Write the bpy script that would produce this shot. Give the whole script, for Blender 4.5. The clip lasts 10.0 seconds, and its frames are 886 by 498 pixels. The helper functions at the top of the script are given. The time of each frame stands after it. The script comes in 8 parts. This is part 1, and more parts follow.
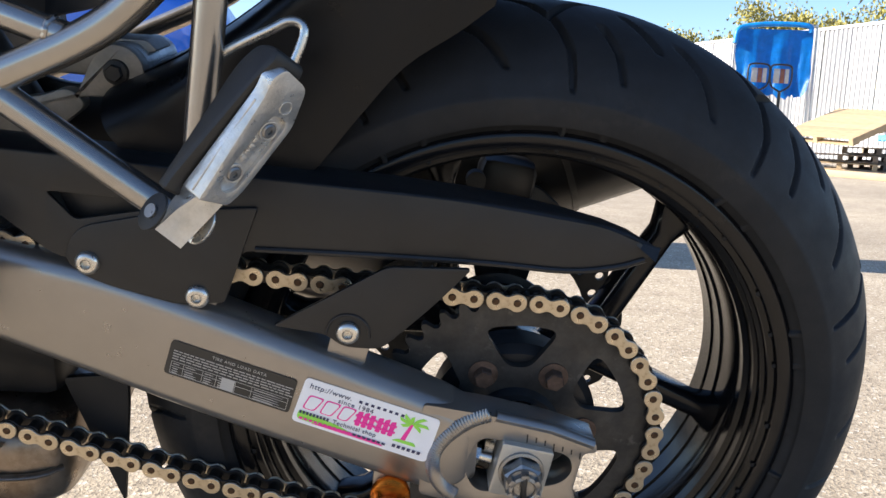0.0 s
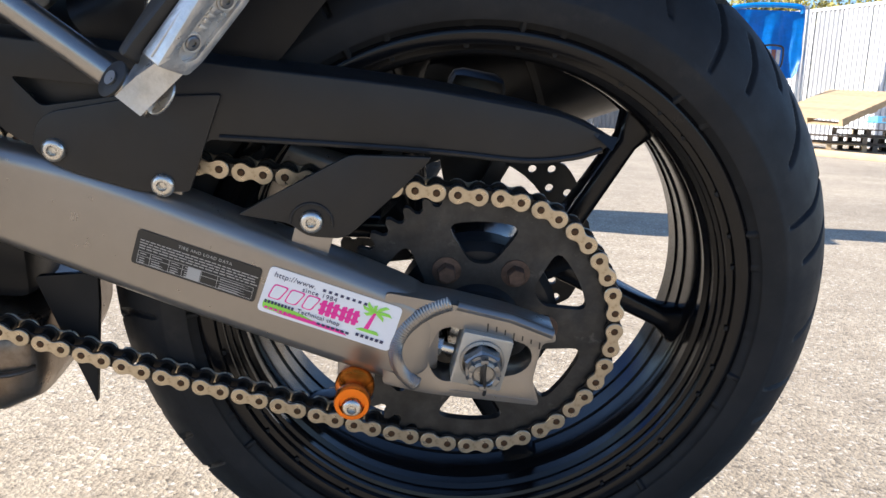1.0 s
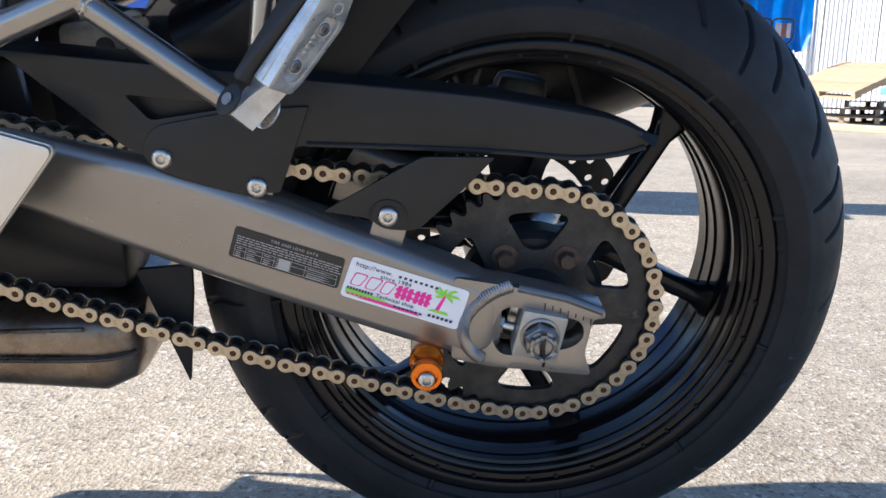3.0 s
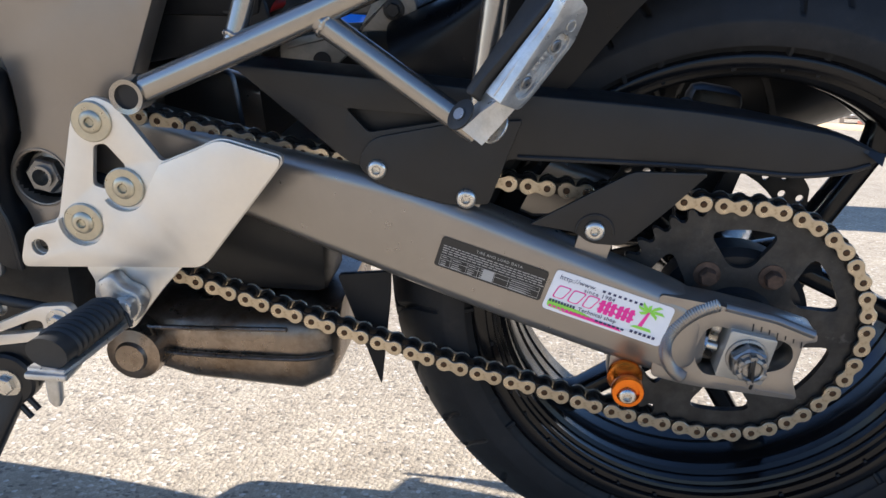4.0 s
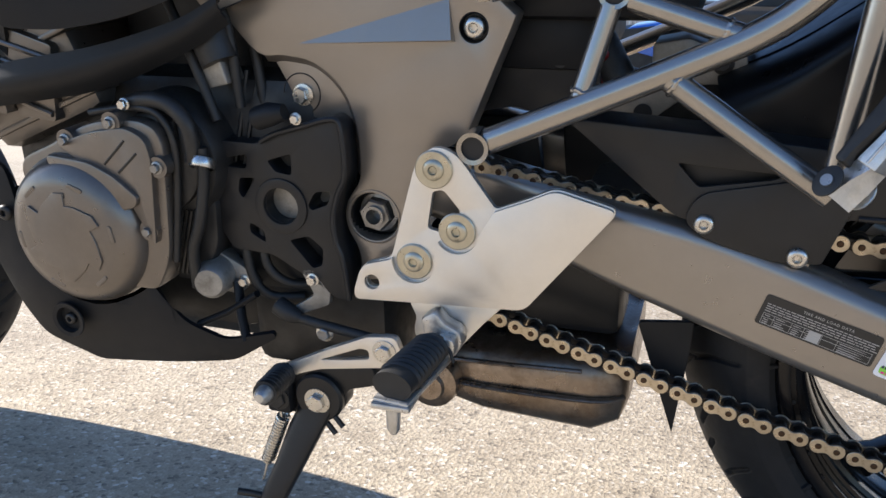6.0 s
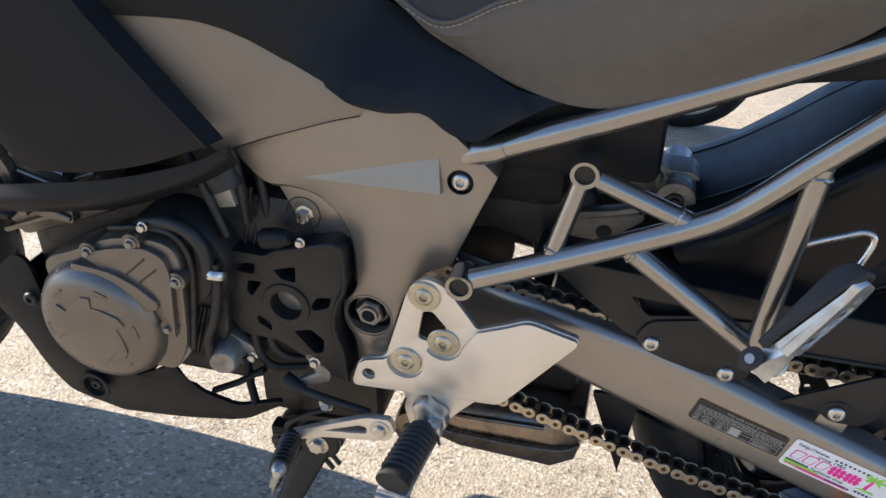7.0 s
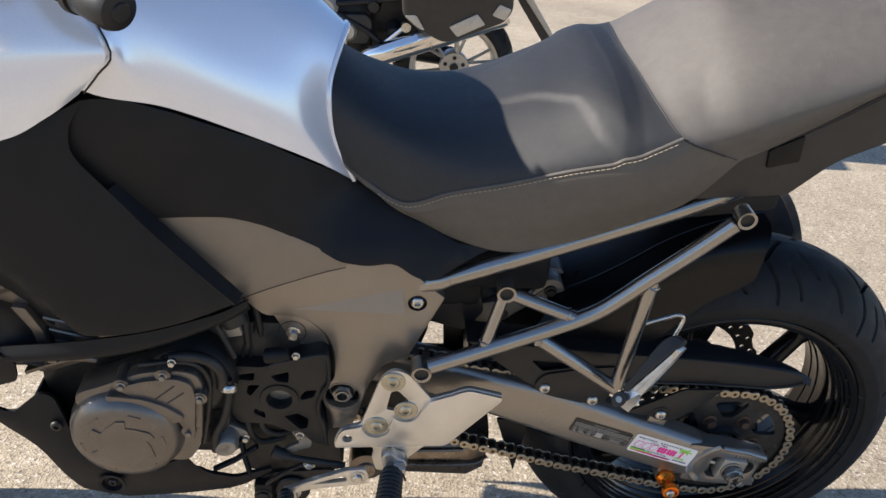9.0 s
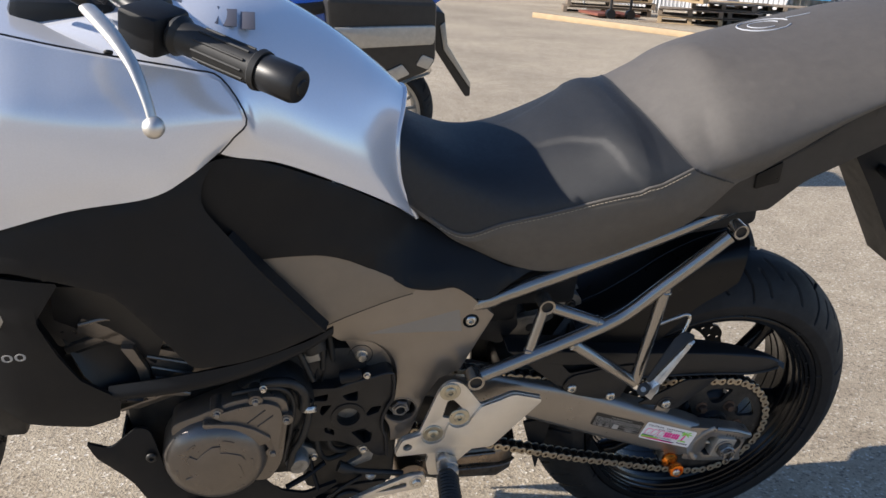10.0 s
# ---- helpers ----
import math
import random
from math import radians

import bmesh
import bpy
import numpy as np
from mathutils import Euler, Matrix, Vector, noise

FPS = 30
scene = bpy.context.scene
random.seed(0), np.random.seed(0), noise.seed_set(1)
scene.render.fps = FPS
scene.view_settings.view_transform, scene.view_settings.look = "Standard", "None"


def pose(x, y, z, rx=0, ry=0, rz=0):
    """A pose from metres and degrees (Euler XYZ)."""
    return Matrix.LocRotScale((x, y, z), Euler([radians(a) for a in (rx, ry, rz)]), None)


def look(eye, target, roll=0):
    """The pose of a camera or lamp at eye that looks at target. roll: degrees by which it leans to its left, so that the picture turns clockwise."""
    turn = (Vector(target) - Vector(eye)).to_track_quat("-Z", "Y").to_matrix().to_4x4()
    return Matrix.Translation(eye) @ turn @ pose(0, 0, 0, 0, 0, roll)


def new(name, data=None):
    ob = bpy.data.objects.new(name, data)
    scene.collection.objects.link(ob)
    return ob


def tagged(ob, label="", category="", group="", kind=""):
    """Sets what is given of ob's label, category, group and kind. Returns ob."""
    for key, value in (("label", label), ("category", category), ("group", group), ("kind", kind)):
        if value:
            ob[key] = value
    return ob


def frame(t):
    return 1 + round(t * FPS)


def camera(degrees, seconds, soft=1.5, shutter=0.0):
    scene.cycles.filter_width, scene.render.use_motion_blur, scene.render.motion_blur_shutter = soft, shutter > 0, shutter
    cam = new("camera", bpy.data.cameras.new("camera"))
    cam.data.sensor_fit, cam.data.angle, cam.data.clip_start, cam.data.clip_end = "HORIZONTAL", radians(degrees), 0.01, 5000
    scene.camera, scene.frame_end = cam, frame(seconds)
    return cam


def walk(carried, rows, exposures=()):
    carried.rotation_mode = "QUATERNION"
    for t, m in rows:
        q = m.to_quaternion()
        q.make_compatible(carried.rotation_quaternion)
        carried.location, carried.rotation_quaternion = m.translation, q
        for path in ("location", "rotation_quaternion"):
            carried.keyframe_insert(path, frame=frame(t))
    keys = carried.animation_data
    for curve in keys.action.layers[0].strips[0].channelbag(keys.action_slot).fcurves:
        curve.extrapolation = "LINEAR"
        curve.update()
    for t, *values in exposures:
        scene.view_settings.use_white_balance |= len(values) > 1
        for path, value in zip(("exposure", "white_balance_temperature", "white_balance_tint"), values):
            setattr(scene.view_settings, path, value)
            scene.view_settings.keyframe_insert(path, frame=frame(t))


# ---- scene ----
# ---- camera and its walk ----
# The motorcycle leans on its side stand: BIKE lays its own frame (x to the rear, y to its right, z up; rear tyre over the origin) into the world.
LEAN, DROP = 11.58, 0.0047
BIKE = pose(0, 0, DROP, LEAN, 0, 0)
cam = camera(56.0, 10.0, soft=1.5)
PATH = [
    (0, (-0.0815, -0.6643, 0.6659), (-0.0492, 0.2739, 0.3211), 3.16),
    (0.5, (-0.0614, -0.6737, 0.6364), (-0.0213, 0.2622, 0.2863), 3.16),
    (1, (-0.0579, -0.6989, 0.6102), (-0.0150, 0.2319, 0.2473), 3.48),
    (1.5, (-0.0463, -0.7236, 0.5949), (0.0149, 0.2029, 0.2237), 3.95),
    (2, (-0.0406, -0.7449, 0.6041), (0.0301, 0.1774, 0.2243), 3.90),
    (2.2, (-0.0438, -0.7537, 0.6125), (0.0233, 0.1684, 0.2312), 3.41),
    (3.3, (-0.1283, -0.7661, 0.6454), (-0.1288, 0.1571, 0.2610), 1.32),
    (3.5, (-0.1434, -0.7653, 0.6455), (-0.1728, 0.1566, 0.2592), 0.84),
    (4, (-0.1753, -0.7716, 0.6480), (-0.2806, 0.1470, 0.2670), 0.44),
    (4.5, (-0.2132, -0.7830, 0.6489), (-0.3935, 0.1299, 0.2825), 0.37),
    (5, (-0.2453, -0.7917, 0.6603), (-0.4867, 0.1137, 0.3111), -0.26),
    (5.5, (-0.2714, -0.8016, 0.6639), (-0.5529, 0.0919, 0.3141), -0.82),
    (5.7, (-0.2794, -0.7983, 0.6662), (-0.5778, 0.0889, 0.3141), -1.18),
    (6.8, (-0.3440, -0.8074, 0.8653), (-0.6089, 0.0267, 0.3814), -0.50),
    (7, (-0.3338, -0.7992, 0.9535), (-0.5513, 0.0196, 0.4222), 0.32),
    (7.5, (-0.3399, -0.8395, 1.1291), (-0.4418, -0.0233, 0.5604), 3.08),
    (8, (-0.3623, -0.8637, 1.2037), (-0.4015, -0.0311, 0.6512), 3.91),
    (8.5, (-0.4594, -0.8890, 1.2310), (-0.4358, -0.0574, 0.6762), 4.82),
    (9, (-0.5470, -0.9906, 1.2683), (-0.4673, -0.1682, 0.7050), 5.26),
    (9.5, (-0.6749, -1.1109, 1.3294), (-0.5287, -0.2809, 0.7911), 4.77),
    (10, (-0.7945, -1.1215, 1.3260), (-0.5826, -0.2875, 0.8167), 6.23),
]
walk(cam, [(t, BIKE @ look(eye, target, roll)) for t, eye, target, roll in PATH], [(0.0, 1.5, 6150, 12), (1.0, 1.52, 5900, 12), (2.2, 1.25, 5600, 12), (3.5, 1.58, 5600, 12), (4.5, 1.45, 5900, 12), (5.5, 1.45, 5900, 12), (6.8, 1.34, 5950, 12), (7.0, 1.44, 6000, 12), (7.5, 1.95, 6350, 12), (8.0, 1.38, 6500, 12), (8.5, 1.05, 6500, 12), (9.0, 1.12, 6200, 12), (10.0, 0.74, 6050, 12)])

# ---- sky and sun ----
SHADE = Vector((1.9, -0.1, -1.0))          # the way the sunlight travels
world = bpy.data.worlds.new("sky")
scene.world = world
world.use_nodes = True
wn = world.node_tree.nodes
sky = wn.new("ShaderNodeTexSky")
sky.sky_type = "NISHITA"
sky.sun_disc = False
sky.sun_elevation = math.atan2(1.0, math.hypot(SHADE.x, SHADE.y))
sky.sun_rotation = math.atan2(-SHADE.x, -SHADE.y)
sky.air_density, sky.dust_density, sky.ozone_density = 0.9, 0.4, 3.0
wn["Background"].inputs["Strength"].default_value = 0.085
world.node_tree.links.new(sky.outputs[0], wn["Background"].inputs["Color"])
sun_data = bpy.data.lights.new("sun", "SUN")
sun_data.energy, sun_data.angle, sun_data.color = 5.0, radians(0.53), (1.0, 0.89, 0.74)
sun = new("sun", sun_data)
sun.matrix_world = look(-20 * SHADE, (0, 0, 0))


# ---- materials ----
def mat(name, color, rough=0.5, metal=0.0, vary=0.0, scale=30.0, bump=0.0, bump_scale=300.0, coat=0.0, speck=None, rough_vary=0.0, stain=None, island=0.0, spec=0.5):
    """A node material: base colour with noise at two scales, worn gloss, fine relief, optional flecks and stains."""
    m = bpy.data.materials.new(name)
    m.use_nodes = True
    n, l = m.node_tree.nodes, m.node_tree.links
    b = n["Principled BSDF"]
    b.inputs["Roughness"].default_value, b.inputs["Metallic"].default_value = rough, metal
    b.inputs["Specular IOR Level"].default_value = spec
    b.inputs["Coat Weight"].default_value, b.inputs["Coat Roughness"].default_value = coat, 0.04
    tc = n.new("ShaderNodeTexCoord")

    def noise_at(sc, detail=5.0, rough_=0.6):
        t = n.new("ShaderNodeTexNoise")
        t.inputs["Scale"].default_value, t.inputs["Detail"].default_value, t.inputs["Roughness"].default_value = sc, detail, rough_
        l.new(tc.outputs["Object"], t.inputs["Vector"])
        return t.outputs["Fac"]

    def ramp(fac, lo, hi, a, c):
        r = n.new("ShaderNodeMapRange")
        r.inputs["From Min"].default_value, r.inputs["From Max"].default_value = lo, hi
        r.inputs["To Min"].default_value, r.inputs["To Max"].default_value = a, c
        l.new(fac, r.inputs["Value"])
        return r.outputs[0]

    def mix(fac, a, c, kind="MIX"):
        x = n.new("ShaderNodeMix")
        x.data_type, x.blend_type = "RGBA", kind
        for sock, v in ((x.inputs["Factor"], fac), (x.inputs["A"], a), (x.inputs["B"], c)):
            if hasattr(v, "is_output"):
                l.new(v, sock)
            else:
                sock.default_value = v if isinstance(v, float) else (*v, 1)
        return x.outputs["Result"]

    out = tuple(color)
    if vary:
        dark, light = [c * (1 - vary) for c in color], [min(1, c * (1 + vary)) for c in color]
        out = mix(ramp(noise_at(scale), 0.3, 0.7, 0, 1), dark, light)
        out = mix(ramp(noise_at(scale * 9), 0.35, 0.65, 0, vary * 0.8), out, [c * 0.6 for c in color])
    if stain:
        out = mix(ramp(noise_at(stain[1], 8, 0.7), stain[2], stain[2] + 0.12, 0, stain[3]), out, stain[0])
    if speck:
        out = mix(ramp(noise_at(speck[1], 2, 0.5), speck[2], speck[2] + 0.05, 0, speck[3]), out, speck[0])
    if island:
        inf = n.new("ShaderNodeObjectInfo")
        out = mix(ramp(inf.outputs["Random"], 0, 1, 0, island), out, [c * 0.55 for c in color])
    if hasattr(out, "is_output"):
        l.new(out, b.inputs["Base Color"])
    else:
        b.inputs["Base Color"].default_value = (*out, 1)
    if rough_vary:
        l.new(ramp(noise_at(scale * 2.3, 6), 0.3, 0.7, max(0.02, rough - rough_vary), min(1, rough + rough_vary)), b.inputs["Roughness"])
    if bump:
        bp = n.new("ShaderNodeBump")
        bp.inputs["Strength"].default_value, bp.inputs["Distance"].default_value = bump, 0.00022
        l.new(noise_at(bump_scale, 3), bp.inputs["Height"])
        l.new(bp.outputs[0], b.inputs["Normal"])
    return m


RUBBER = mat("tyre_rubber", (0.014, 0.0145, 0.016), 0.62, 0, 0.3, 18, 0.5, 700, rough_vary=0.08, stain=((0.04, 0.036, 0.033), 14, 0.58, 0.4), spec=0.3)
GLOSS = mat("black_gloss_paint", (0.006, 0.006, 0.007), 0.2, 0, 0.2, 20, 0.05, 500, rough_vary=0.06, stain=((0.035, 0.032, 0.028), 25, 0.6, 0.3), spec=0.3)
SATIN = mat("black_satin_metal", (0.0115, 0.0122, 0.014), 0.4, 0, 0.2, 25, 0.12, 1500, rough_vary=0.06, spec=0.4)
PLASTIC = mat("black_textured_plastic", (0.0098, 0.0105, 0.0122), 0.5, 0, 0.12, 14, 0.3, 2200, rough_vary=0.06, spec=0.25)
COVER = mat("matt_black_cover", (0.012, 0.0122, 0.0135), 0.4, 0, 0.2, 30, 0.4, 1400, rough_vary=0.08, spec=0.4)
TRIM = mat("brown_grey_plastic_paint", (0.235, 0.208, 0.176), 0.42, 0.55, 0.04, 30, 0.1, 2500, rough_vary=0.04)
NUT = mat("dull_steel_nut", (0.27, 0.265, 0.26), 0.36, 0.9, 0.2, 90, 0.2, 900, rough_vary=0.12, stain=((0.12, 0.1, 0.08), 90, 0.6, 0.5))
DARK = mat("dark_metal", (0.026, 0.0255, 0.025), 0.45, 0.3, 0.4, 40, 0.2, 600, rough_vary=0.12)
GREY = mat("grey_frame_paint", (0.29, 0.262, 0.232), 0.34, 0.75, 0.03, 30, 0.1, 2500, rough_vary=0.03, stain=((0.26, 0.24, 0.21), 9, 0.66, 0.3))
ARM = mat("swingarm_silver_paint", (0.3, 0.278, 0.255), 0.3, 0.8, 0.03, 30, 0.08, 2500, rough_vary=0.03, stain=((0.22, 0.2, 0.18), 14, 0.68, 0.3))
TUBE = mat("silver_tube_paint", (0.34, 0.32, 0.295), 0.22, 0.9, 0.04, 40, 0.06, 2000, rough_vary=0.03)
ALU = mat("bare_aluminium", (0.74, 0.71, 0.66), 0.46, 0.9, 0.03, 40, 0.08, 2500, rough_vary=0.04)
CAST = mat("cast_aluminium", (0.56, 0.555, 0.54), 0.36, 0.85, 0.22, 60, 1.4, 520, rough_vary=0.12, stain=((0.25, 0.24, 0.22), 30, 0.6, 0.5))
STEEL = mat("zinc_steel", (0.6, 0.58, 0.54), 0.3, 0.95, 0.12, 80, 0.08, 900, rough_vary=0.1)
BLOCK = mat("white_zinc_plate", (0.45, 0.44, 0.41), 0.45, 0.7, 0.1, 60, 0.2, 900)
GOLD = mat("chain_plate", (0.55, 0.465, 0.34), 0.34, 0.85, 0.14, 70, 0.08, 900, rough_vary=0.12, stain=((0.2, 0.13, 0.07), 60, 0.58, 0.6), island=0.25)
GREASE = mat("greasy_chain", (0.035, 0.03, 0.026), 0.4, 0.6, 0.4, 90, 0.3, 600, rough_vary=0.15)
FENDER = mat("black_fender_plastic", (0.0042, 0.0048, 0.006), 0.34, 0, 0.15, 20, 0.1, 900, rough_vary=0.08, spec=0.25)
TAIL = mat("dark_grey_tail_plastic", (0.042, 0.038, 0.034), 0.5, 0, 0.1, 30, 0.3, 1800, rough_vary=0.06, spec=0.35)
ZINC = mat("yellow_passivated_zinc", (0.5, 0.46, 0.36), 0.36, 0.85, 0.12, 80, 0.1, 900, rough_vary=0.1, stain=((0.3, 0.27, 0.2), 60, 0.6, 0.4))
LINK = mat("dull_linkage_metal", (0.24, 0.22, 0.19), 0.45, 0.5, 0.25, 45, 0.3, 800)
RUST = mat("rusty_bolt", (0.11, 0.07, 0.05), 0.6, 0.5, 0.5, 120, 0.4, 900)
SPROCKET = mat("sprocket_steel", (0.055, 0.054, 0.053), 0.48, 0.7, 0.35, 45, 0.25, 700, rough_vary=0.12, stain=((0.18, 0.17, 0.16), 60, 0.6, 0.5))
ORANGE = mat("orange_anodised", (0.78, 0.2, 0.015), 0.25, 0.85, 0.1, 60)
ENGINE = mat("engine_grey_paint", (0.19, 0.17, 0.15), 0.34, 0.75, 0.08, 30, 0.2, 1400, rough_vary=0.08, stain=((0.1, 0.09, 0.08), 18, 0.62, 0.4))
EXHAUST = mat("heat_stained_steel", (0.27, 0.22, 0.175), 0.33, 0.9, 0.3, 16, 0.12, 500, rough_vary=0.12, stain=((0.12, 0.075, 0.04), 9, 0.5, 0.7))
PEARL = mat("pearl_white_paint", (0.86, 0.875, 0.93), 0.2, 0.34, 0.03, 500, 0.0, coat=1.0)
VINYL = mat("black_seat_vinyl", (0.008, 0.009, 0.0108), 0.57, 0, 0.15, 60, 2.4, 1100, rough_vary=0.05, spec=0.7)
VINYL2 = mat("grey_seat_vinyl", (0.078, 0.068, 0.057), 0.62, 0, 0.12, 60, 2.4, 1100, rough_vary=0.05, spec=1.0)
THREAD = mat("seat_thread", (0.3, 0.26, 0.2), 0.7)
RIB = mat("peg_rubber", (0.014, 0.014, 0.014), 0.55, 0, 0.25, 60, 0.2, 800)
PALEGREY = mat("dull_engine_metal", (0.3, 0.29, 0.27), 0.5, 0.7, 0.25, 45, 0.3, 800, stain=((0.1, 0.08, 0.06), 25, 0.58, 0.6))
WHITE = mat("white_sticker", (0.82, 0.82, 0.84), 0.35, 0, 0.03, 50)
PINK = mat("pink_print", (0.85, 0.03, 0.32), 0.4, 0, 0.04, 90)
GREEN = mat("green_print", (0.32, 0.72, 0.08), 0.4, 0, 0.05, 90)
NAVY = mat("navy_print", (0.03, 0.03, 0.09), 0.45)
LABELK = mat("label_black", (0.02, 0.019, 0.018), 0.4, 0, 0.1, 80)
LABELW = mat("label_print", (0.42, 0.4, 0.37), 0.5)
SHOCKRED = mat("red_shock_spring", (0.25, 0.012, 0.01), 0.4, 0, 0.1, 40)
BLUE = mat("blue_metallic_paint", (0.01, 0.12, 0.62), 0.22, 0.2, 0.05, 40, coat=1.0)
CHROME = mat("chrome", (0.75, 0.74, 0.72), 0.09, 1.0, 0.04, 30, rough_vary=0.04)


# ---- mesh helpers ----
def part(name, bm, material, parent=None, label="", smooth=40.0):
    """Links a bmesh as one mesh object under a thing or a part."""
    bmesh.ops.recalc_face_normals(bm, faces=bm.faces)
    me = bpy.data.meshes.new(name)
    bm.to_mesh(me)
    bm.free()
    return linked(name, me, material, parent, label, smooth)


def linked(name, me, material, parent=None, label="", smooth=40.0):
    if material and not me.materials:
        me.materials.append(material)
    if smooth:
        me.shade_smooth()
        if smooth < 180:
            me.set_sharp_from_angle(angle=radians(smooth))
    ob = new(name, me)
    if parent:
        ob.parent = parent
    if label:
        tagged(ob, label)
    return ob


def thing(name, label, category, m=None, group="", kind=""):
    ob = new(name)
    ob.empty_display_size = 0.05
    if m:
        ob.matrix_world = m
    return tagged(ob, label, category, group, kind)


def bevelled(bm, width, angle=35.0, segments=2):
    if width:
        edges = [e for e in bm.edges if len(e.link_faces) == 2 and e.calc_face_angle(0) > radians(angle)]
        bmesh.ops.bevel(bm, geom=edges, offset=width, offset_type="OFFSET", segments=segments, profile=0.5, affect="EDGES", clamp_overlap=True)
    return bm


def slab(outline, y0, y1, bevel=0.0, holes=(), bm=None, segments=2):
    """A plate: an outline of (x, z) with holes, from y0 to y1, its edges rounded."""
    own = bmesh.new()
    edges = []
    for loop in (outline, *holes):
        vs = [own.verts.new((p[0], y0, p[1])) for p in loop]
        edges += [own.edges.new((vs[i], vs[(i + 1) % len(vs)])) for i in range(len(vs))]
    if holes:
        bmesh.ops.triangle_fill(own, use_beauty=True, use_dissolve=False, edges=edges)
    else:
        own.faces.new(vs)
    r = bmesh.ops.extrude_face_region(own, geom=own.faces[:])
    bmesh.ops.translate(own, vec=(0, y1 - y0, 0), verts=[v for v in r["geom"] if isinstance(v, bmesh.types.BMVert)])
    bmesh.ops.recalc_face_normals(own, faces=own.faces)
    bevelled(own, bevel, segments=segments)
    return merge(bm, own)


def merge(bm, own):
    if bm is None:
        return own
    me = bpy.data.meshes.new("scratch")
    own.to_mesh(me)
    own.free()
    bm.from_mesh(me)
    bpy.data.meshes.remove(me)
    return bm


def ring(cx, cz, r, n=24, ry=None, turn=0.0):
    return [(cx + r * math.cos(turn + 2 * math.pi * i / n), cz + (ry or r) * math.sin(turn + 2 * math.pi * i / n)) for i in range(n)]


def rounded(outline, r, n=4):
    """An (x, z) outline with its corners rounded to about r (one number, or one a corner)."""
    out, k = [], len(outline)
    for i, p in enumerate(outline):
        rr = r[i] if isinstance(r, (list, tuple)) else r
        p, a, b = Vector(p), Vector(outline[i - 1]), Vector(outline[(i + 1) % k])
        da, db = (a - p), (b - p)
        la, lb = min(rr, da.length * 0.45), min(rr, db.length * 0.45)
        s, e = p + da.normalized() * la, p + db.normalized() * lb
        for j in range(n + 1):
            t = j / n
            out.append(tuple((1 - t) ** 2 * s + 2 * t * (1 - t) * p + t * t * e))
    return out


def curve_points(points, steps=8):
    """A smooth line (Catmull-Rom) through the points."""
    ps = [Vector(p) for p in points]
    ps = [2 * ps[0] - ps[1], *ps, 2 * ps[-1] - ps[-2]]
    out = []
    for i in range(1, len(ps) - 2):
        a, b, c, d = ps[i - 1 : i + 3]
        for j in range(steps):
            t = j / steps
            out.append(0.5 * (2 * b + (c - a) * t + (2 * a - 5 * b + 4 * c - d) * t * t + (3 * b - a - 3 * c + d) * t ** 3))
    return [*out, ps[-2]]


def tube(points, radius, n=16, bm=None, smooth=0, cap=True, flat=1.0):
    """A round bar along points; radius one number or one a point; flat squeezes it."""
    if smooth:
        radii = radius if isinstance(radius, (list, tuple)) else None
        if radii:
            radius = [r.x for r in curve_points([(v, 0, 0) for v in radii], smooth)]
        points = curve_points(points, smooth)
    bm = bm or bmesh.new()
    ps = [Vector(p) for p in points]
    up, loops = Vector((0.1, 0.2, 1)), []
    for i, p in enumerate(ps):
        d = ((ps[min(i + 1, len(ps) - 1)] - p).normalized() + (p - ps[max(i - 1, 0)]).normalized()).normalized()
        side = d.cross(up).normalized()
        up = side.cross(d).normalized()
        r = radius[i] if isinstance(radius, (list, tuple)) else radius
        loops.append([bm.verts.new(p + r * (math.cos(2 * math.pi * k / n) * side + flat * math.sin(2 * math.pi * k / n) * up)) for k in range(n)])
    for a, b in zip(loops, loops[1:]):
        for k in range(n):
            bm.faces.new((a[k], a[(k + 1) % n], b[(k + 1) % n], b[k]))
    if cap:
        bm.faces.new(loops[0][::-1])
        bm.faces.new(loops[-1])
    return bm


def lathe(profile, n=48, m=None, bm=None, closed=False):
    """A turned form: (radius, y) points spun about the y axis, laid by the pose m."""
    own = bmesh.new()
    m = m or Matrix()
    loops = []
    for r, y in profile:
        if r < 1e-6:
            loops.append([own.verts.new(m @ Vector((0, y, 0)))])
        else:
            loops.append([own.verts.new(m @ Vector((r * math.cos(2 * math.pi * k / n), y, r * math.sin(2 * math.pi * k / n)))) for k in range(n)])
    pairs = list(zip(loops, loops[1:])) + ([(loops[-1], loops[0])] if closed else [])
    for a, b in pairs:
        for k in range(n):
            j = (k + 1) % n
            if len(a) == 1 and len(b) == 1:
                continue
            if len(a) == 1:
                own.faces.new((a[0], b[j], b[k]))
            elif len(b) == 1:
                own.faces.new((a[k], a[j], b[0]))
            else:
                own.faces.new((a[k], a[j], b[j], b[k]))
    bmesh.ops.recalc_face_normals(own, faces=own.faces)
    return merge(bm, own)


def box(x0, x1, y0, y1, z0, z1, bevel=0.002, m=None, bm=None, segments=2):
    own = bmesh.new()
    bmesh.ops.create_cube(own, size=1.0)
    for v in own.verts:
        v.co = Vector(((x0 + x1) / 2 + v.co.x * (x1 - x0), (y0 + y1) / 2 + v.co.y * (y1 - y0), (z0 + z1) / 2 + v.co.z * (z1 - z0)))
    bevelled(own, bevel, segments=segments)
    if m:
        bmesh.ops.transform(own, matrix=m, verts=own.verts)
    return merge(bm, own)


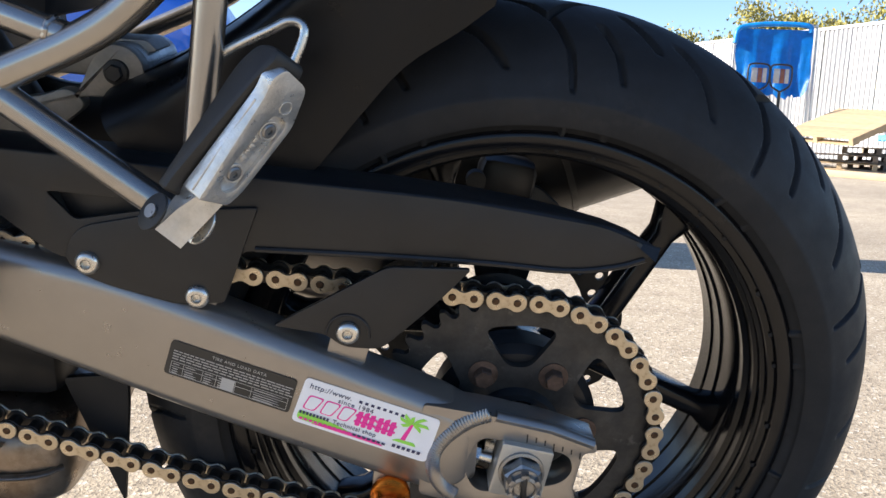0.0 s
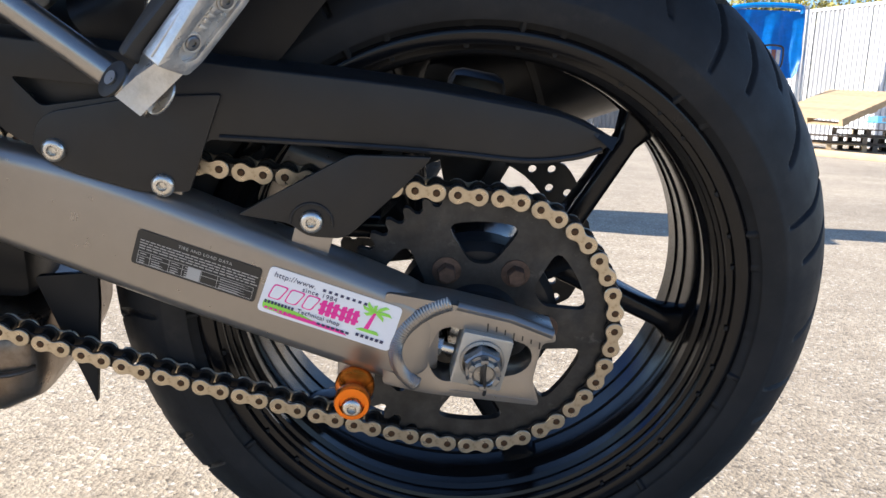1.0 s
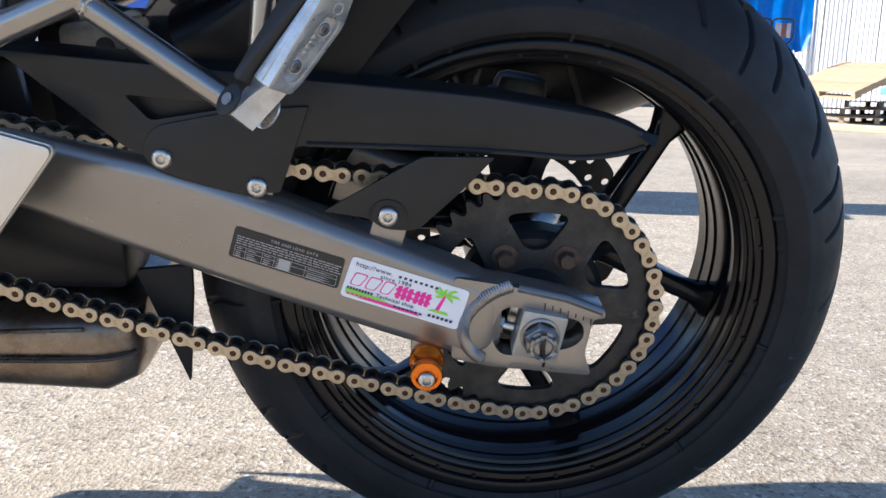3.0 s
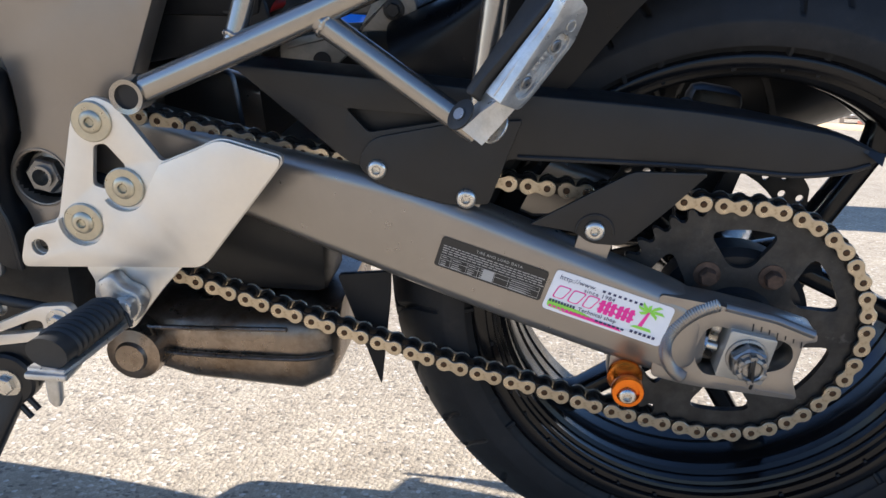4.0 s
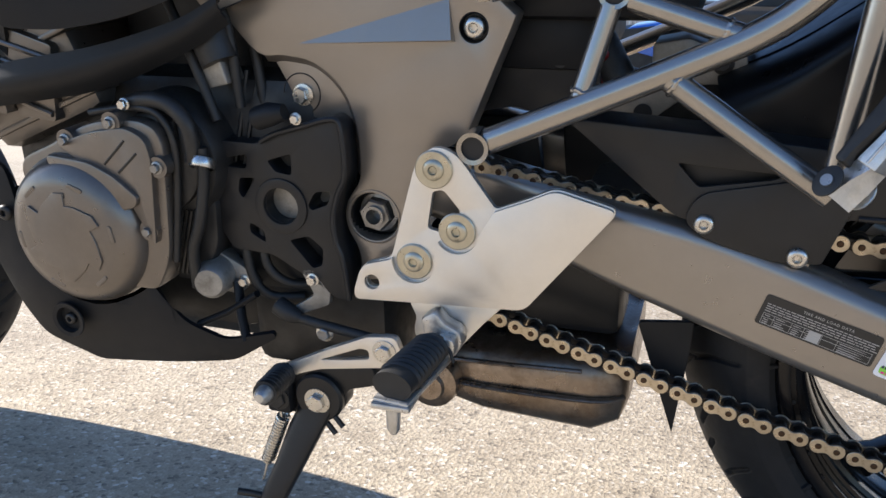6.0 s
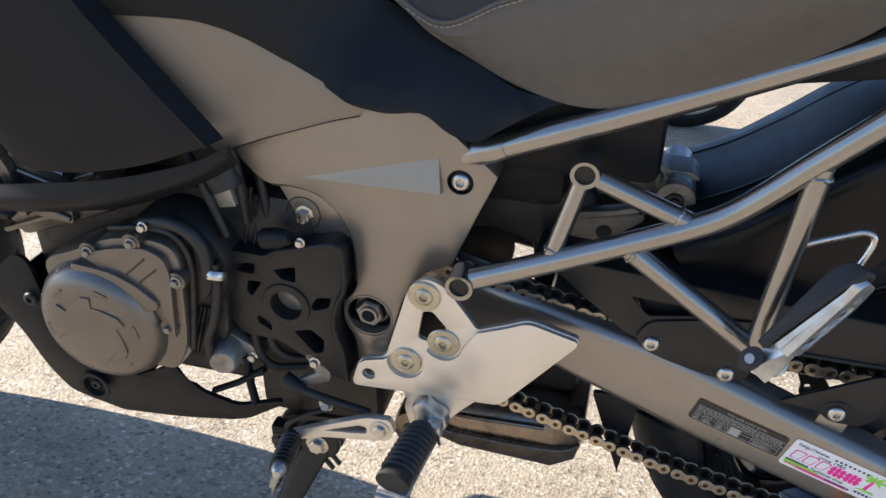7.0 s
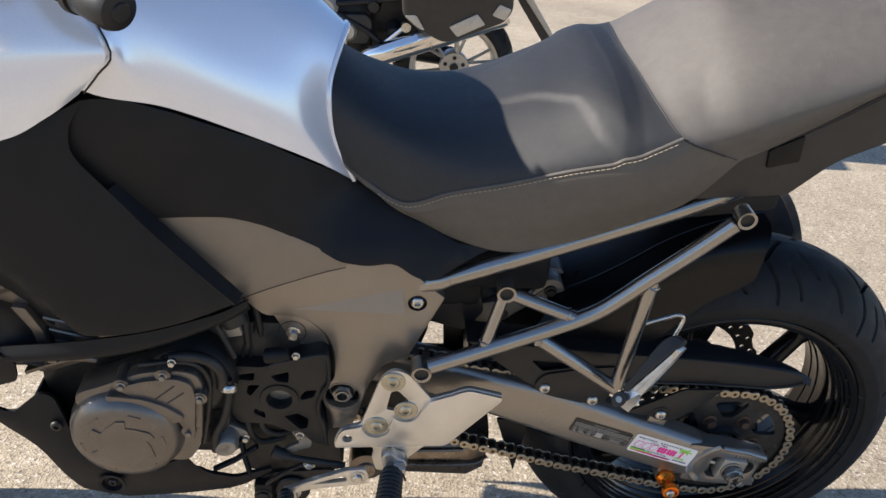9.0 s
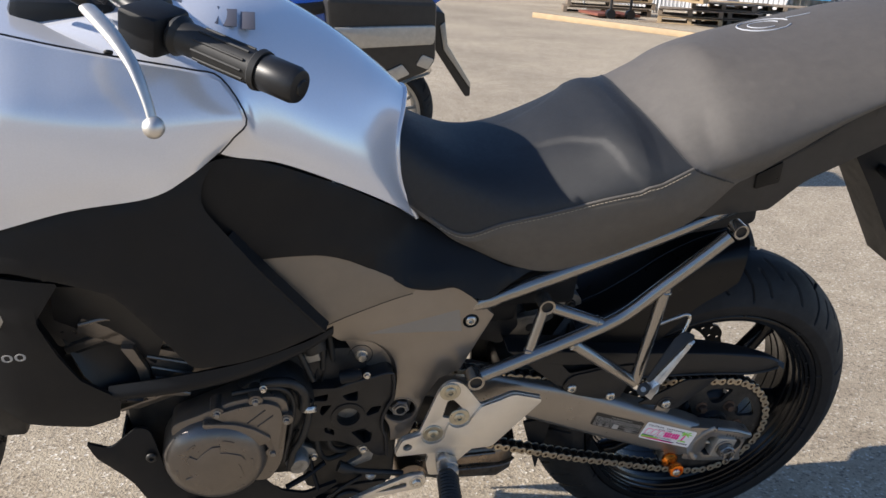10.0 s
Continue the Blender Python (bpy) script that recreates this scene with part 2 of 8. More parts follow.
def loft(sections, closed=True, cap=True, bm=None):
    """A skin over loops of points, all of one count."""
    bm = bm or bmesh.new()
    loops = [[bm.verts.new(p) for p in s] for s in sections]
    k = len(loops[0])
    for a, b in zip(loops, loops[1:]):
        for i in range(k if closed else k - 1):
            j = (i + 1) % k
            bm.faces.new((a[i], a[j], b[j], b[i]))
    if cap and closed:
        bm.faces.new(loops[0][::-1])
        bm.faces.new(loops[-1])
    return bm


def shell(sections, thick=0.003, steps=5):
    """A curved panel with thickness: rows of points (smoothed both ways), thickened inwards along +y."""
    rows = [curve_points(s, steps) for s in sections]
    cols = list(zip(*rows))
    cols = [curve_points(c, steps) for c in cols]
    rows = list(zip(*cols))
    bm = bmesh.new()
    g = [[bm.verts.new(p) for p in r] for r in rows]
    for a, b in zip(g, g[1:]):
        for i in range(len(a) - 1):
            bm.faces.new((a[i], a[i + 1], b[i + 1], b[i]))
    bmesh.ops.recalc_face_normals(bm, faces=bm.faces)
    bm.normal_update()
    mean = sum((f.normal for f in bm.faces), Vector())
    if mean.y > 0:
        bmesh.ops.reverse_faces(bm, faces=bm.faces)
    bmesh.ops.solidify(bm, geom=bm.faces[:], thickness=thick)
    return bm


def laid(bm, m):
    bmesh.ops.transform(bm, matrix=m, verts=bm.verts)
    return bm


def at_y(x, y, z):
    """The pose of a bolt or a turned form whose axis runs along y, its head towards -y."""
    return Matrix.Translation((x, y, z))


def socket_bolt(parent, x, y, z, r, name="bolt", material=None, tall=0.004, tilt=None, washer=0.0):
    """A button-head screw with a hexagon socket, its head towards -y."""
    m = at_y(x, y, z) @ (tilt or Matrix())
    hexr = r * 0.42
    bm = lathe([(r, 0.0), (r, -tall * 0.35), (r * 0.86, -tall * 0.8), (r * 0.62, -tall), (hexr * 1.05, -tall)], 28, m)
    bm = lathe([(hexr * 1.07, -tall), (hexr, -tall + 0.0003), (hexr, -tall * 0.2), (0, -tall * 0.2)], 6, m, bm)
    if washer:
        bm = lathe([(0.0, 0.0), (washer, 0.0), (washer, -0.0012), (r * 0.9, -0.0014)], 28, m, bm)
    return part(name, bm, material or STEEL, parent)


def hex_bolt(parent, x, y, z, r, name="bolt", material=None, tall=0.006, flange=1.35, tilt=None, turn=0.3):
    m = at_y(x, y, z) @ (tilt or Matrix())
    bm = lathe([(0, 0.0), (r * flange, 0.0), (r * flange, -0.0012), (r * 0.9, -0.002)], 24, m)
    bm = lathe([(r, -0.001), (r, -tall * 0.86), (r * 0.88, -tall), (0, -tall)], 6, m @ Matrix.Rotation(turn, 4, "Y"), bm)
    return part(name, bm, material or STEEL, parent, smooth=25)


motorcycle = thing("motorcycle", "pearl white and black touring motorcycle leaning on its side stand", "motorcycle", BIKE)

# ---- rear wheel ----
AXLE_Z, TYRE_R = 0.315, 0.315


# tread of one pitch: how far out each groove runs (0 crown, 1 shoulder), and its angle there in degrees
TREAD = [((0.1, 0.28, 0.5, 0.75, 0.96), (94.5, 91.0, 87.8, 85.6, 85.0)), ((0.46, 0.7, 0.89), (81.6, 78.8, 77.3)), ((0.22, 0.4, 0.6), (78.3, 75.5, 72.4)), ((0.42, 0.62, 0.87), (70.2, 65.8, 62.2)), ((0.02, 0.2, 0.44), (82.5, 85.5, 88.6))]


def tyre_mesh(radius, half, bead, steps=2160, pitches=11, grooves=True):
    """A tyre about the y axis: round crown, side walls, and tread grooves sunk into the rubber."""
    half_prof = [(0.0, radius), (half * 0.25, radius - 0.0032), (half * 0.5, radius - 0.013), (half * 0.72, radius - 0.0275), (half * 0.88, radius - 0.0445), (half * 0.98, radius - 0.0605)]
    wall_prof = [(half * 0.9865, radius - 0.0622), (half * 0.988, radius - 0.066), (half * 0.983, radius - 0.0735), (half * 0.965, radius - 0.0815), (half * 0.93, bead + 0.0155), (half * 0.9, bead + 0.011), (half * 0.84, bead + 0.004), (half * 0.82, bead - 0.004)]
    fine = [Vector((a, b, 0)) for a, b in half_prof]
    crown = curve_points(fine, 10)
    wall = [fine[-1].lerp(Vector((*wall_prof[0], 0)), 0.5)] + curve_points([Vector((a, b, 0)) for a, b in wall_prof], 3)
    side = [(p.x, p.y) for p in crown + wall]
    prof = np.array([(-a, b) for a, b in side[:0:-1]] + side)
    n, k = steps, len(prof)
    th = np.arange(n) / n * 2 * np.pi
    Y = np.repeat(prof[None, :, 0], n, 0)
    R = np.repeat(prof[None, :, 1], n, 0)
    T = np.repeat(th[:, None], k, 1)
    if grooves:
        s = np.abs(Y) / half
        deg = np.degrees(T)
        step = 360.0 / pitches
        for sign in (-1, 1):
            on = (np.sign(Y) == sign) | (Y == 0)
            for ss, aa in TREAD:
                centre = np.interp(s, ss, aa) + (step / 2 if sign > 0 else 0.0)
                d = np.radians((deg - centre + step / 2) % step - step / 2) * radius
                slope = np.gradient(np.interp(np.linspace(0, 1, 101), ss, aa))
                tilt = np.radians(np.interp(s, np.linspace(0, 1, 101), slope) * 100) * radius / (half * 1.25)
                wide = 0.0029 * np.sqrt(1 + tilt * tilt)
                fade = np.clip((s - ss[0]) / 0.05, 0, 1) * np.clip((ss[-1] - s) / 0.05, 0, 1)
                R = R - np.where(on, 0.006 * fade * np.clip(2.6 - 2.2 * np.abs(d) / wide, 0, 1), 0)
    # raised rings on the side walls
    low = R < radius - 0.068
    for ring_r in (bead + 0.012, bead + 0.017, radius - 0.0755):
        R = R + np.where(low, 0.0011 * np.clip(1 - np.abs(R - ring_r) / 0.0016, 0, 1), 0)
    X, Z = R * np.cos(T), R * np.sin(T)
    verts = np.stack([X, Y, Z], -1).reshape(-1, 3)
    i, j = np.meshgrid(np.arange(n), np.arange(k - 1), indexing="ij")
    a, b = i * k + j, ((i + 1) % n) * k + j
    faces = np.stack([a, a + 1, b + 1, b], -1).reshape(-1, 4)
    me = bpy.data.meshes.new("tyre")
    me.from_pydata(verts.tolist(), [], faces.tolist())
    return me


def spoke(angle, r0, r1, w0, w1, y0, y1):
    """One cast spoke from hub to rim: a rounded bar that flares into both."""
    secs = []
    for t in (0, 0.12, 0.3, 0.55, 0.8, 0.93, 1.0):
        r = r0 + (r1 - r0) * t
        w = w0 + (w1 - w0) * t + 0.013 * max(0, t - 0.85) / 0.15 + 0.008 * max(0, 0.15 - t) / 0.15
        h = y0 + (y1 - y0) * t
        loop = []
        for k in range(12):
            a = 2 * math.pi * k / 12
            c, s = math.cos(a), math.sin(a)
            q = 0.5
            loop.append((r, h * (abs(s) ** q) * (1 if s > 0 else -1), w * (abs(c) ** q) * (1 if c > 0 else -1)))
        secs.append(loop)
    bm = loft(secs)
    bmesh.ops.transform(bm, matrix=Matrix.Rotation(-angle, 4, "Y"), verts=bm.verts)
    return bm


def spoke_arm(a0, r0, a1, r1, w0, w1, h0, h1):
    """A straight cast arm between two places given by angle and radius, flaring into the rim."""
    p0 = Vector((r0 * math.cos(a0), 0, r0 * math.sin(a0)))
    p1 = Vector((r1 * math.cos(a1), 0, r1 * math.sin(a1)))
    across = Vector((-(p1 - p0).z, 0, (p1 - p0).x)).normalized()
    secs = []
    for t in (0, 0.15, 0.35, 0.6, 0.82, 0.93, 1.0):
        w = w0 + (w1 - w0) * t + 0.011 * max(0, t - 0.82) / 0.18
        h = h0 + (h1 - h0) * t
        secs.append([tuple(p0.lerp(p1, t) + across * w * abs(math.cos(a)) ** 0.5 * (1 if math.cos(a) > 0 else -1) + Vector((0, h * abs(math.sin(a)) ** 0.5 * (1 if math.sin(a) > 0 else -1), 0))) for a in (2 * math.pi * (k + 0.5) / 12 for k in range(12))])
    return loft(secs)


def wheel(parent, name, x, z, tyre_r, half, spokes, first, disc_side, m=None):
    """A cast wheel: rim with lips and well, hub, spokes, tyre."""
    bead = 0.2165
    hw = half * 0.84
    prof = [(bead + 0.010, -hw - 0.004), (bead + 0.0125, -hw - 0.001), (bead + 0.0115, -hw + 0.004), (bead - 0.001, -hw + 0.008), (bead - 0.003, -hw + 0.022), (bead - 0.006, -hw + 0.04), (bead - 0.007, 0)]
    outer = prof + [(r, -y) for r, y in prof[-2::-1]]
    inner = [(bead + 0.0055, hw + 0.005), (bead - 0.001, hw + 0.002), (bead - 0.0015, hw - 0.004), (bead - 0.006, hw - 0.0055), (bead - 0.0066, hw - 0.0105), (bead - 0.0092, hw - 0.0118), (bead - 0.0088, hw - 0.0195), (bead - 0.0118, hw - 0.021), (bead - 0.0112, hw - 0.033), (bead - 0.0152, hw - 0.036), (bead - 0.0148, hw - 0.047), (bead - 0.0165, hw - 0.049), (bead - 0.0165, hw * 0.15)]
    far = [(bead + 0.0055, hw + 0.005), (bead - 0.001, hw + 0.002), (bead - 0.012, 0.056), (bead - 0.021, 0.05), (bead - 0.021, 0.028), (bead - 0.0195, 0.0265), (bead - 0.0198, 0.006), (bead - 0.018, 0.0045), (bead - 0.018, -0.012)]
    inner = far + [(r, -y) for r, y in inner[-2::-1]]
    bm = lathe(outer + inner, 144, closed=True)
    base = Matrix.Translation((x, 0, z)) @ (m or Matrix())
    rim = part(name, bm, GLOSS, parent)
    rim.matrix_local = base
    for i in range(spokes if spokes == 3 else 0):
        a = first + 2 * math.pi * i / 3
        stem = part("spoke", spoke_arm(a, 0.04, a, 0.098, 0.021, 0.017, 0.024, 0.02), GLOSS, rim)
        for d in (-30, 30):
            part("spoke_branch", spoke_arm(a + radians(d * 0.22), 0.078, a + radians(d), bead - 0.012, 0.0105, 0.0092, 0.02, 0.015), GLOSS, stem)
    for i in range(spokes if spokes != 3 else 0):
        part("spoke", spoke(first + 2 * math.pi * i / spokes, 0.04, bead - 0.013, 0.0105, 0.0095, 0.022, 0.016), GLOSS, rim)
    part("hub", lathe([(0.012, -0.075), (0.05, -0.075), (0.055, -0.06), (0.052, -0.03), (0.044, 0), (0.05, 0.03), (0.055, 0.055), (0.05, 0.062), (0.012, 0.062)], 48, closed=True), GLOSS, rim)
    linked("tyre", tyre_mesh(tyre_r, half, bead + 0.006), RUBBER, rim, "black radial tyre with curved tread grooves", smooth=50)
    return rim


rear_wheel = wheel(motorcycle, "rear_wheel", 0, AXLE_Z, TYRE_R, 0.09, 3, radians(18), 1)
tagged(rear_wheel, "gloss black cast wheel with three forked spokes")


def petal_disc(r, holes, inner, waves=12, thick=0.005):
    out = []
    for i in range(144):
        a = 2 * math.pi * i / 144
        out.append((r - 0.0035 + 0.0035 * math.tanh(2.5 * math.sin(waves * a)) , a))
    outline = [(rr * math.cos(a), rr * math.sin(a)) for rr, a in out]
    cut = [ring(0, 0, inner, 40)]
    for k in range(holes):
        for rr, sh in ((r - 0.013, 0.0), (r - 0.026, 0.5)):
            a = 2 * math.pi * (k + sh) / holes
            cut.append(ring(rr * math.cos(a), rr * math.sin(a), 0.0042, 10))
    return slab(outline, -thick / 2, thick / 2, 0, cut)


disc = part("brake_disc", petal_disc(0.125, 24, 0.089), DARK, rear_wheel, "drilled wave brake disc")
disc.location = (0, 0.083, 0)
carrier = part("disc_carrier", lathe([(0.02, 0.07), (0.05, 0.076), (0.056, 0.078), (0.056, 0.082), (0.03, 0.084)], 48), SATIN, rear_wheel)
for k in range(6):
    a = radians(60 * k + 12)
    part("carrier_arm", laid(slab(rounded([(0.05, -0.01), (0.09, -0.0075), (0.093, 0.0), (0.09, 0.0075), (0.05, 0.01)], 0.003), 0.0785, 0.083, 0.0008), Matrix.Rotation(-a, 4, "Y")), SATIN, carrier)


# sprocket and its carrier
TEETH, PITCH = 43, 0.015875
SPR_R, CHAIN_Y, PIN0 = PITCH / 2 / math.sin(math.pi / TEETH), -0.102, radians(118.5)


def sprocket_mesh():
    out = []
    for i in range(TEETH):
        a = PIN0 - 2 * math.pi * i / TEETH
        for da, r in ((-0.5, SPR_R + 0.0045), (-0.36, SPR_R + 0.003), (-0.2, SPR_R - 0.0035), (0.0, SPR_R - 0.0052), (0.2, SPR_R - 0.0035), (0.36, SPR_R + 0.003)):
            b = a - da * 2 * math.pi / TEETH
            out.append((r * math.cos(b), r * math.sin(b)))
    cuts = [ring(0, 0, 0.036, 36)]
    for k in range(6):
        a = radians(90 + 60 * k)
        c, s = math.cos(a), math.sin(a)
        shape = rounded([(0.053, -0.0085), (0.0845, -0.03), (0.0885, 0.0), (0.0845, 0.03), (0.053, 0.0085)], [0.007, 0.012, 0.03, 0.012, 0.007])
        cuts.append([(u * c - v * s, u * s + v * c) for u, v in shape])
    return slab(out, -0.0035, 0.0035, 0.0, cuts)


sprocket = part("sprocket", sprocket_mesh(), SPROCKET, rear_wheel, "dull dark steel rear sprocket with six windows", smooth=30)
sprocket.location = (0, CHAIN_Y, 0)
part("sprocket_carrier", lathe([(0.02, -0.06), (0.064, -0.062), (0.066, -0.09), (0.06, -0.097), (0.04, -0.0975), (0.036, -0.105), (0.033, -0.112), (0.028, -0.112), (0.026, -0.098), (0.0, -0.098)], 48), SATIN, rear_wheel)
for k in range(6):
    a = radians(60 + 60 * k)
    hex_bolt(rear_wheel, 0.0535 * math.cos(a), CHAIN_Y - 0.0035, 0.0535 * math.sin(a), 0.0075, "sprocket_nut", RUST, 0.011, 1.5)
part("axle_spacer", lathe([(0.012, -0.1), (0.024, -0.1), (0.024, -0.132), (0.017, -0.134), (0.017, -0.15), (0.012, -0.15)], 32, closed=True), STEEL, rear_wheel)

# ---- chain ----
upper = curve_points([(SPR_R * math.cos(PIN0 - 6 * math.pi / TEETH), 0, AXLE_Z + SPR_R * math.sin(PIN0 - 6 * math.pi / TEETH)), (-0.051, 0, 0.4262), (-0.144, 0, 0.4315), (-0.2, 0, 0.436), (-0.339, 0, 0.4505), (-0.458, 0, 0.471), (-0.6, 0, 0.498), (-0.66, 0, 0.508)], 40)
lower = curve_points([(SPR_R * math.cos(PIN0 - 52 * math.pi / TEETH), 0, AXLE_Z + SPR_R * math.sin(PIN0 - 52 * math.pi / TEETH)), (-0.086, 0, 0.2205), (-0.18, 0, 0.244), (-0.241, 0, 0.2583), (-0.302, 0, 0.2757), (-0.395, 0, 0.303), (-0.486, 0, 0.332), (-0.6, 0, 0.369), (-0.66, 0, 0.39)], 40)


def march(line, step):
    """Points a fixed chord apart along a line."""
    out, last = [], line[0]
    for a, b in zip(line, line[1:]):
        while (b - last).length >= step:
            lo, hi = 0.0, 1.0
            for _ in range(20):
                mid = (lo + hi) / 2
                lo, hi = (mid, hi) if (a.lerp(b, mid) - last).length < step else (lo, mid)
            last = a.lerp(b, hi)
            out.append(last.copy())
    return out


pins = {k: Vector((SPR_R * math.cos(PIN0 - 2 * math.pi * k / TEETH), 0, AXLE_Z + SPR_R * math.sin(PIN0 - 2 * math.pi * k / TEETH))) for k in range(3, 27)}
pins |= {2 - i: p for i, p in enumerate(march(upper, PITCH))}
pins |= {27 + i: p for i, p in enumerate(march(lower, PITCH))}


def link_mesh(name, ys, thick, r, waist, pin_ends):
    """Two waisted link plates lying along x, with pin ends."""
    h = PITCH / 2
    out = []
    for sx in (1, -1):
        for i in range(13):
            a = radians(-128 + 256 * i / 12) + (0 if sx > 0 else math.pi)
            out.append((sx * h + r * math.cos(a), r * math.sin(a)))
    res = []
    n = len(out)
    for i, p in enumerate(out):
        res.append(p)
        if i in (12, n - 1):
            q = out[(i + 1) % n]
            for t in (0.25, 0.5, 0.75):
                x = p[0] + (q[0] - p[0]) * t
                z = p[1] * (1 - t) + q[1] * t
                res.append((x, z * (1 - (1 - waist) * math.sin(math.pi * t))))
    bm = None
    for y in ys:
        bm = slab(res, y - thick / 2, y + thick / 2, 0.0004, bm=bm, segments=1)
    count = len(bm.faces)
    if pin_ends:
        for sx in (h, -h):
            bm = lathe([(0, min(ys) - thick / 2 - 0.0008), (0.0021, min(ys) - thick / 2 - 0.0008), (0.0029, min(ys) - thick / 2 - 0.0002), (0.0029, max(ys))], 12, Matrix.Translation((sx, 0, 0)), bm)
    else:
        for sx in (h, -h):
            bm = lathe([(0.0051, ys[0]), (0.0051, ys[1])], 12, Matrix.Translation((sx, 0, 0)), bm)
    bm.faces.ensure_lookup_table()
    bmesh.ops.recalc_face_normals(bm, faces=bm.faces)
    for i, f in enumerate(bm.faces):
        f.material_index = 0 if i < count else 1
    me = bpy.data.meshes.new(name)
    bm.to_mesh(me)
    bm.free()
    me.shade_smooth()
    me.set_sharp_from_angle(angle=radians(35))
    return me


PINEND = mat("pin_end", (0.07, 0.04, 0.022), 0.45, 0.7, 0.4, 200)
outer_me = link_mesh("outer_link", (CHAIN_Y - 0.0095, CHAIN_Y + 0.0095), 0.0021, 0.0072, 0.8, True)
outer_me.materials.append(GOLD), outer_me.materials.append(PINEND)
inner_me = link_mesh("inner_link", (CHAIN_Y - 0.0062, CHAIN_Y + 0.0062), 0.0021, 0.0074, 0.82, False)
inner_me.materials.append(GREASE), inner_me.materials.append(GREASE)
seals = None
for k, p in pins.items():
    for y in (-0.0083, 0.0083):
        seals = lathe([(0.0046, y - 0.0006), (0.0052, y), (0.0046, y + 0.0006)], 8, Matrix.Translation((p.x, CHAIN_Y, p.z)) @ Matrix.Translation((0, y * 0, 0)), seals)
chain = part("drive_chain", seals, GREASE, motorcycle, "gold roller chain with dark greasy inner links")
order = sorted(pins)
for k, j in zip(order, order[1:]):
    a, b = pins[k], pins[j]
    c, d = (a + b) / 2, (b - a)
    ob = new("outer_link" if k % 2 == 0 else "inner_link", outer_me if k % 2 == 0 else inner_me)
    ob.parent = chain
    ob.matrix_local = Matrix.Translation(c) @ Matrix.Rotation(-math.atan2(d.z, d.x), 4, "Y")

# ---- swingarm ----
ARM_ST = [(-0.6, 0.505, 0.432, -0.105), (-0.45, 0.474, 0.402, -0.118), (-0.373, 0.4575, 0.378, -0.127), (-0.298, 0.4435, 0.3545, -0.135), (-0.228, 0.4235, 0.333, -0.143), (-0.124, 0.3885, 0.303, -0.1535), (-0.065, 0.368, 0.288, -0.159), (-0.045, 0.358, 0.2895, -0.1595), (-0.032, 0.348, 0.297, -0.156)]


def beam(stations, depth, mirror=1.0, r=0.017):
    secs = []
    for x, top, bot, y in stations:
        loop = []
        h, w = (top - bot) / 2, depth / 2
        cz, cy = (top + bot) / 2, y + depth / 2
        for k in range(32):
            a = 2 * math.pi * k / 32
            c, s = math.cos(a), math.sin(a)
            sy, sz = (1 if c > 0 else -1), (1 if s > 0 else -1)
            rr = min(r, w * 0.8)
            yy, zz = sy * (w - rr) + rr * c, sz * (h - rr) + rr * s
            loop.append((x, mirror * (cy + yy), cz + zz))
        secs.append(loop)
    cols = list(zip(*secs))
    cols = [curve_points(c, 5) for c in cols]
    return loft(list(zip(*cols)))


swingarm = part("swingarm", beam(ARM_ST, 0.048), ARM, motorcycle, "satin silver box-section swingarm", smooth=60)
part("right_beam", beam(ARM_ST, 0.048, -1.0), ARM, swingarm, smooth=60)
part("cross_member", box(-0.41, -0.34, -0.1, 0.1, 0.4, 0.46, 0.015), ARM, swingarm)
# the axle end: a plate with a slot, ridges along its edges, a ring of weld before it
PLATE_Y = -0.158
slot = rounded([(-0.0415, 0.3135), (-0.031, 0.3405), (0.0345, 0.3275), (0.0385, 0.313), (0.029, 0.3015), (-0.031, 0.2925)], 0.011, 5)
outline = rounded([(-0.072, 0.364), (-0.027, 0.3575), (0.016, 0.3485), (0.053, 0.3365), (0.0535, 0.33), (0.044, 0.3285), (0.0395, 0.297), (0.046, 0.2785), (0.0445, 0.276), (-0.04, 0.283), (-0.072, 0.29)], [0.004, 0.01, 0.01, 0.002, 0.002, 0.004, 0.005, 0.002, 0.002, 0.012, 0.004])
part("axle_plate", slab(outline, PLATE_Y, PLATE_Y + 0.028, 0.0022, [slot]), ARM, swingarm)
part("edge_ridge", tube([(-0.02, PLATE_Y + 0.004, 0.3545), (0.02, PLATE_Y + 0.004, 0.346), (0.051, PLATE_Y + 0.004, 0.3345)], 0.0052, 10, flat=0.8), ARM, swingarm)
part("edge_ridge", tube([(-0.022, PLATE_Y + 0.004, 0.2865), (0.0445, PLATE_Y + 0.004, 0.279)], 0.0042, 10, flat=0.8), ARM, swingarm)
bm = None
bead = curve_points([(-0.026, 0, 0.3565), (-0.04, 0, 0.351), (-0.052, 0, 0.3415), (-0.0605, 0, 0.329), (-0.063, 0, 0.318), (-0.061, 0, 0.307), (-0.0545, 0, 0.297), (-0.046, 0, 0.29)], 7)
for p, q in zip(bead, bead[1:]):
    d = (q - p).normalized()
    o = Vector((-d.z, 0, d.x)) * 0.0056
    y = Vector((0, np.interp(p.x, [-0.07, -0.05, -0.03], [-0.1588, -0.1604, -0.1585]), 0))
    bm = tube([p - o + y + Vector((0, 0.002, 0)), p - o * 0.5 + y, p + y - Vector((0, 0.0004, 0)), p + o * 0.5 + y, p + o + y + Vector((0, 0.002, 0))], [0.0008, 0.0019, 0.0023, 0.0019, 0.0008], 8, bm)
part("weld_seam", bm, ARM, swingarm, "rippled weld bead")
bm = None
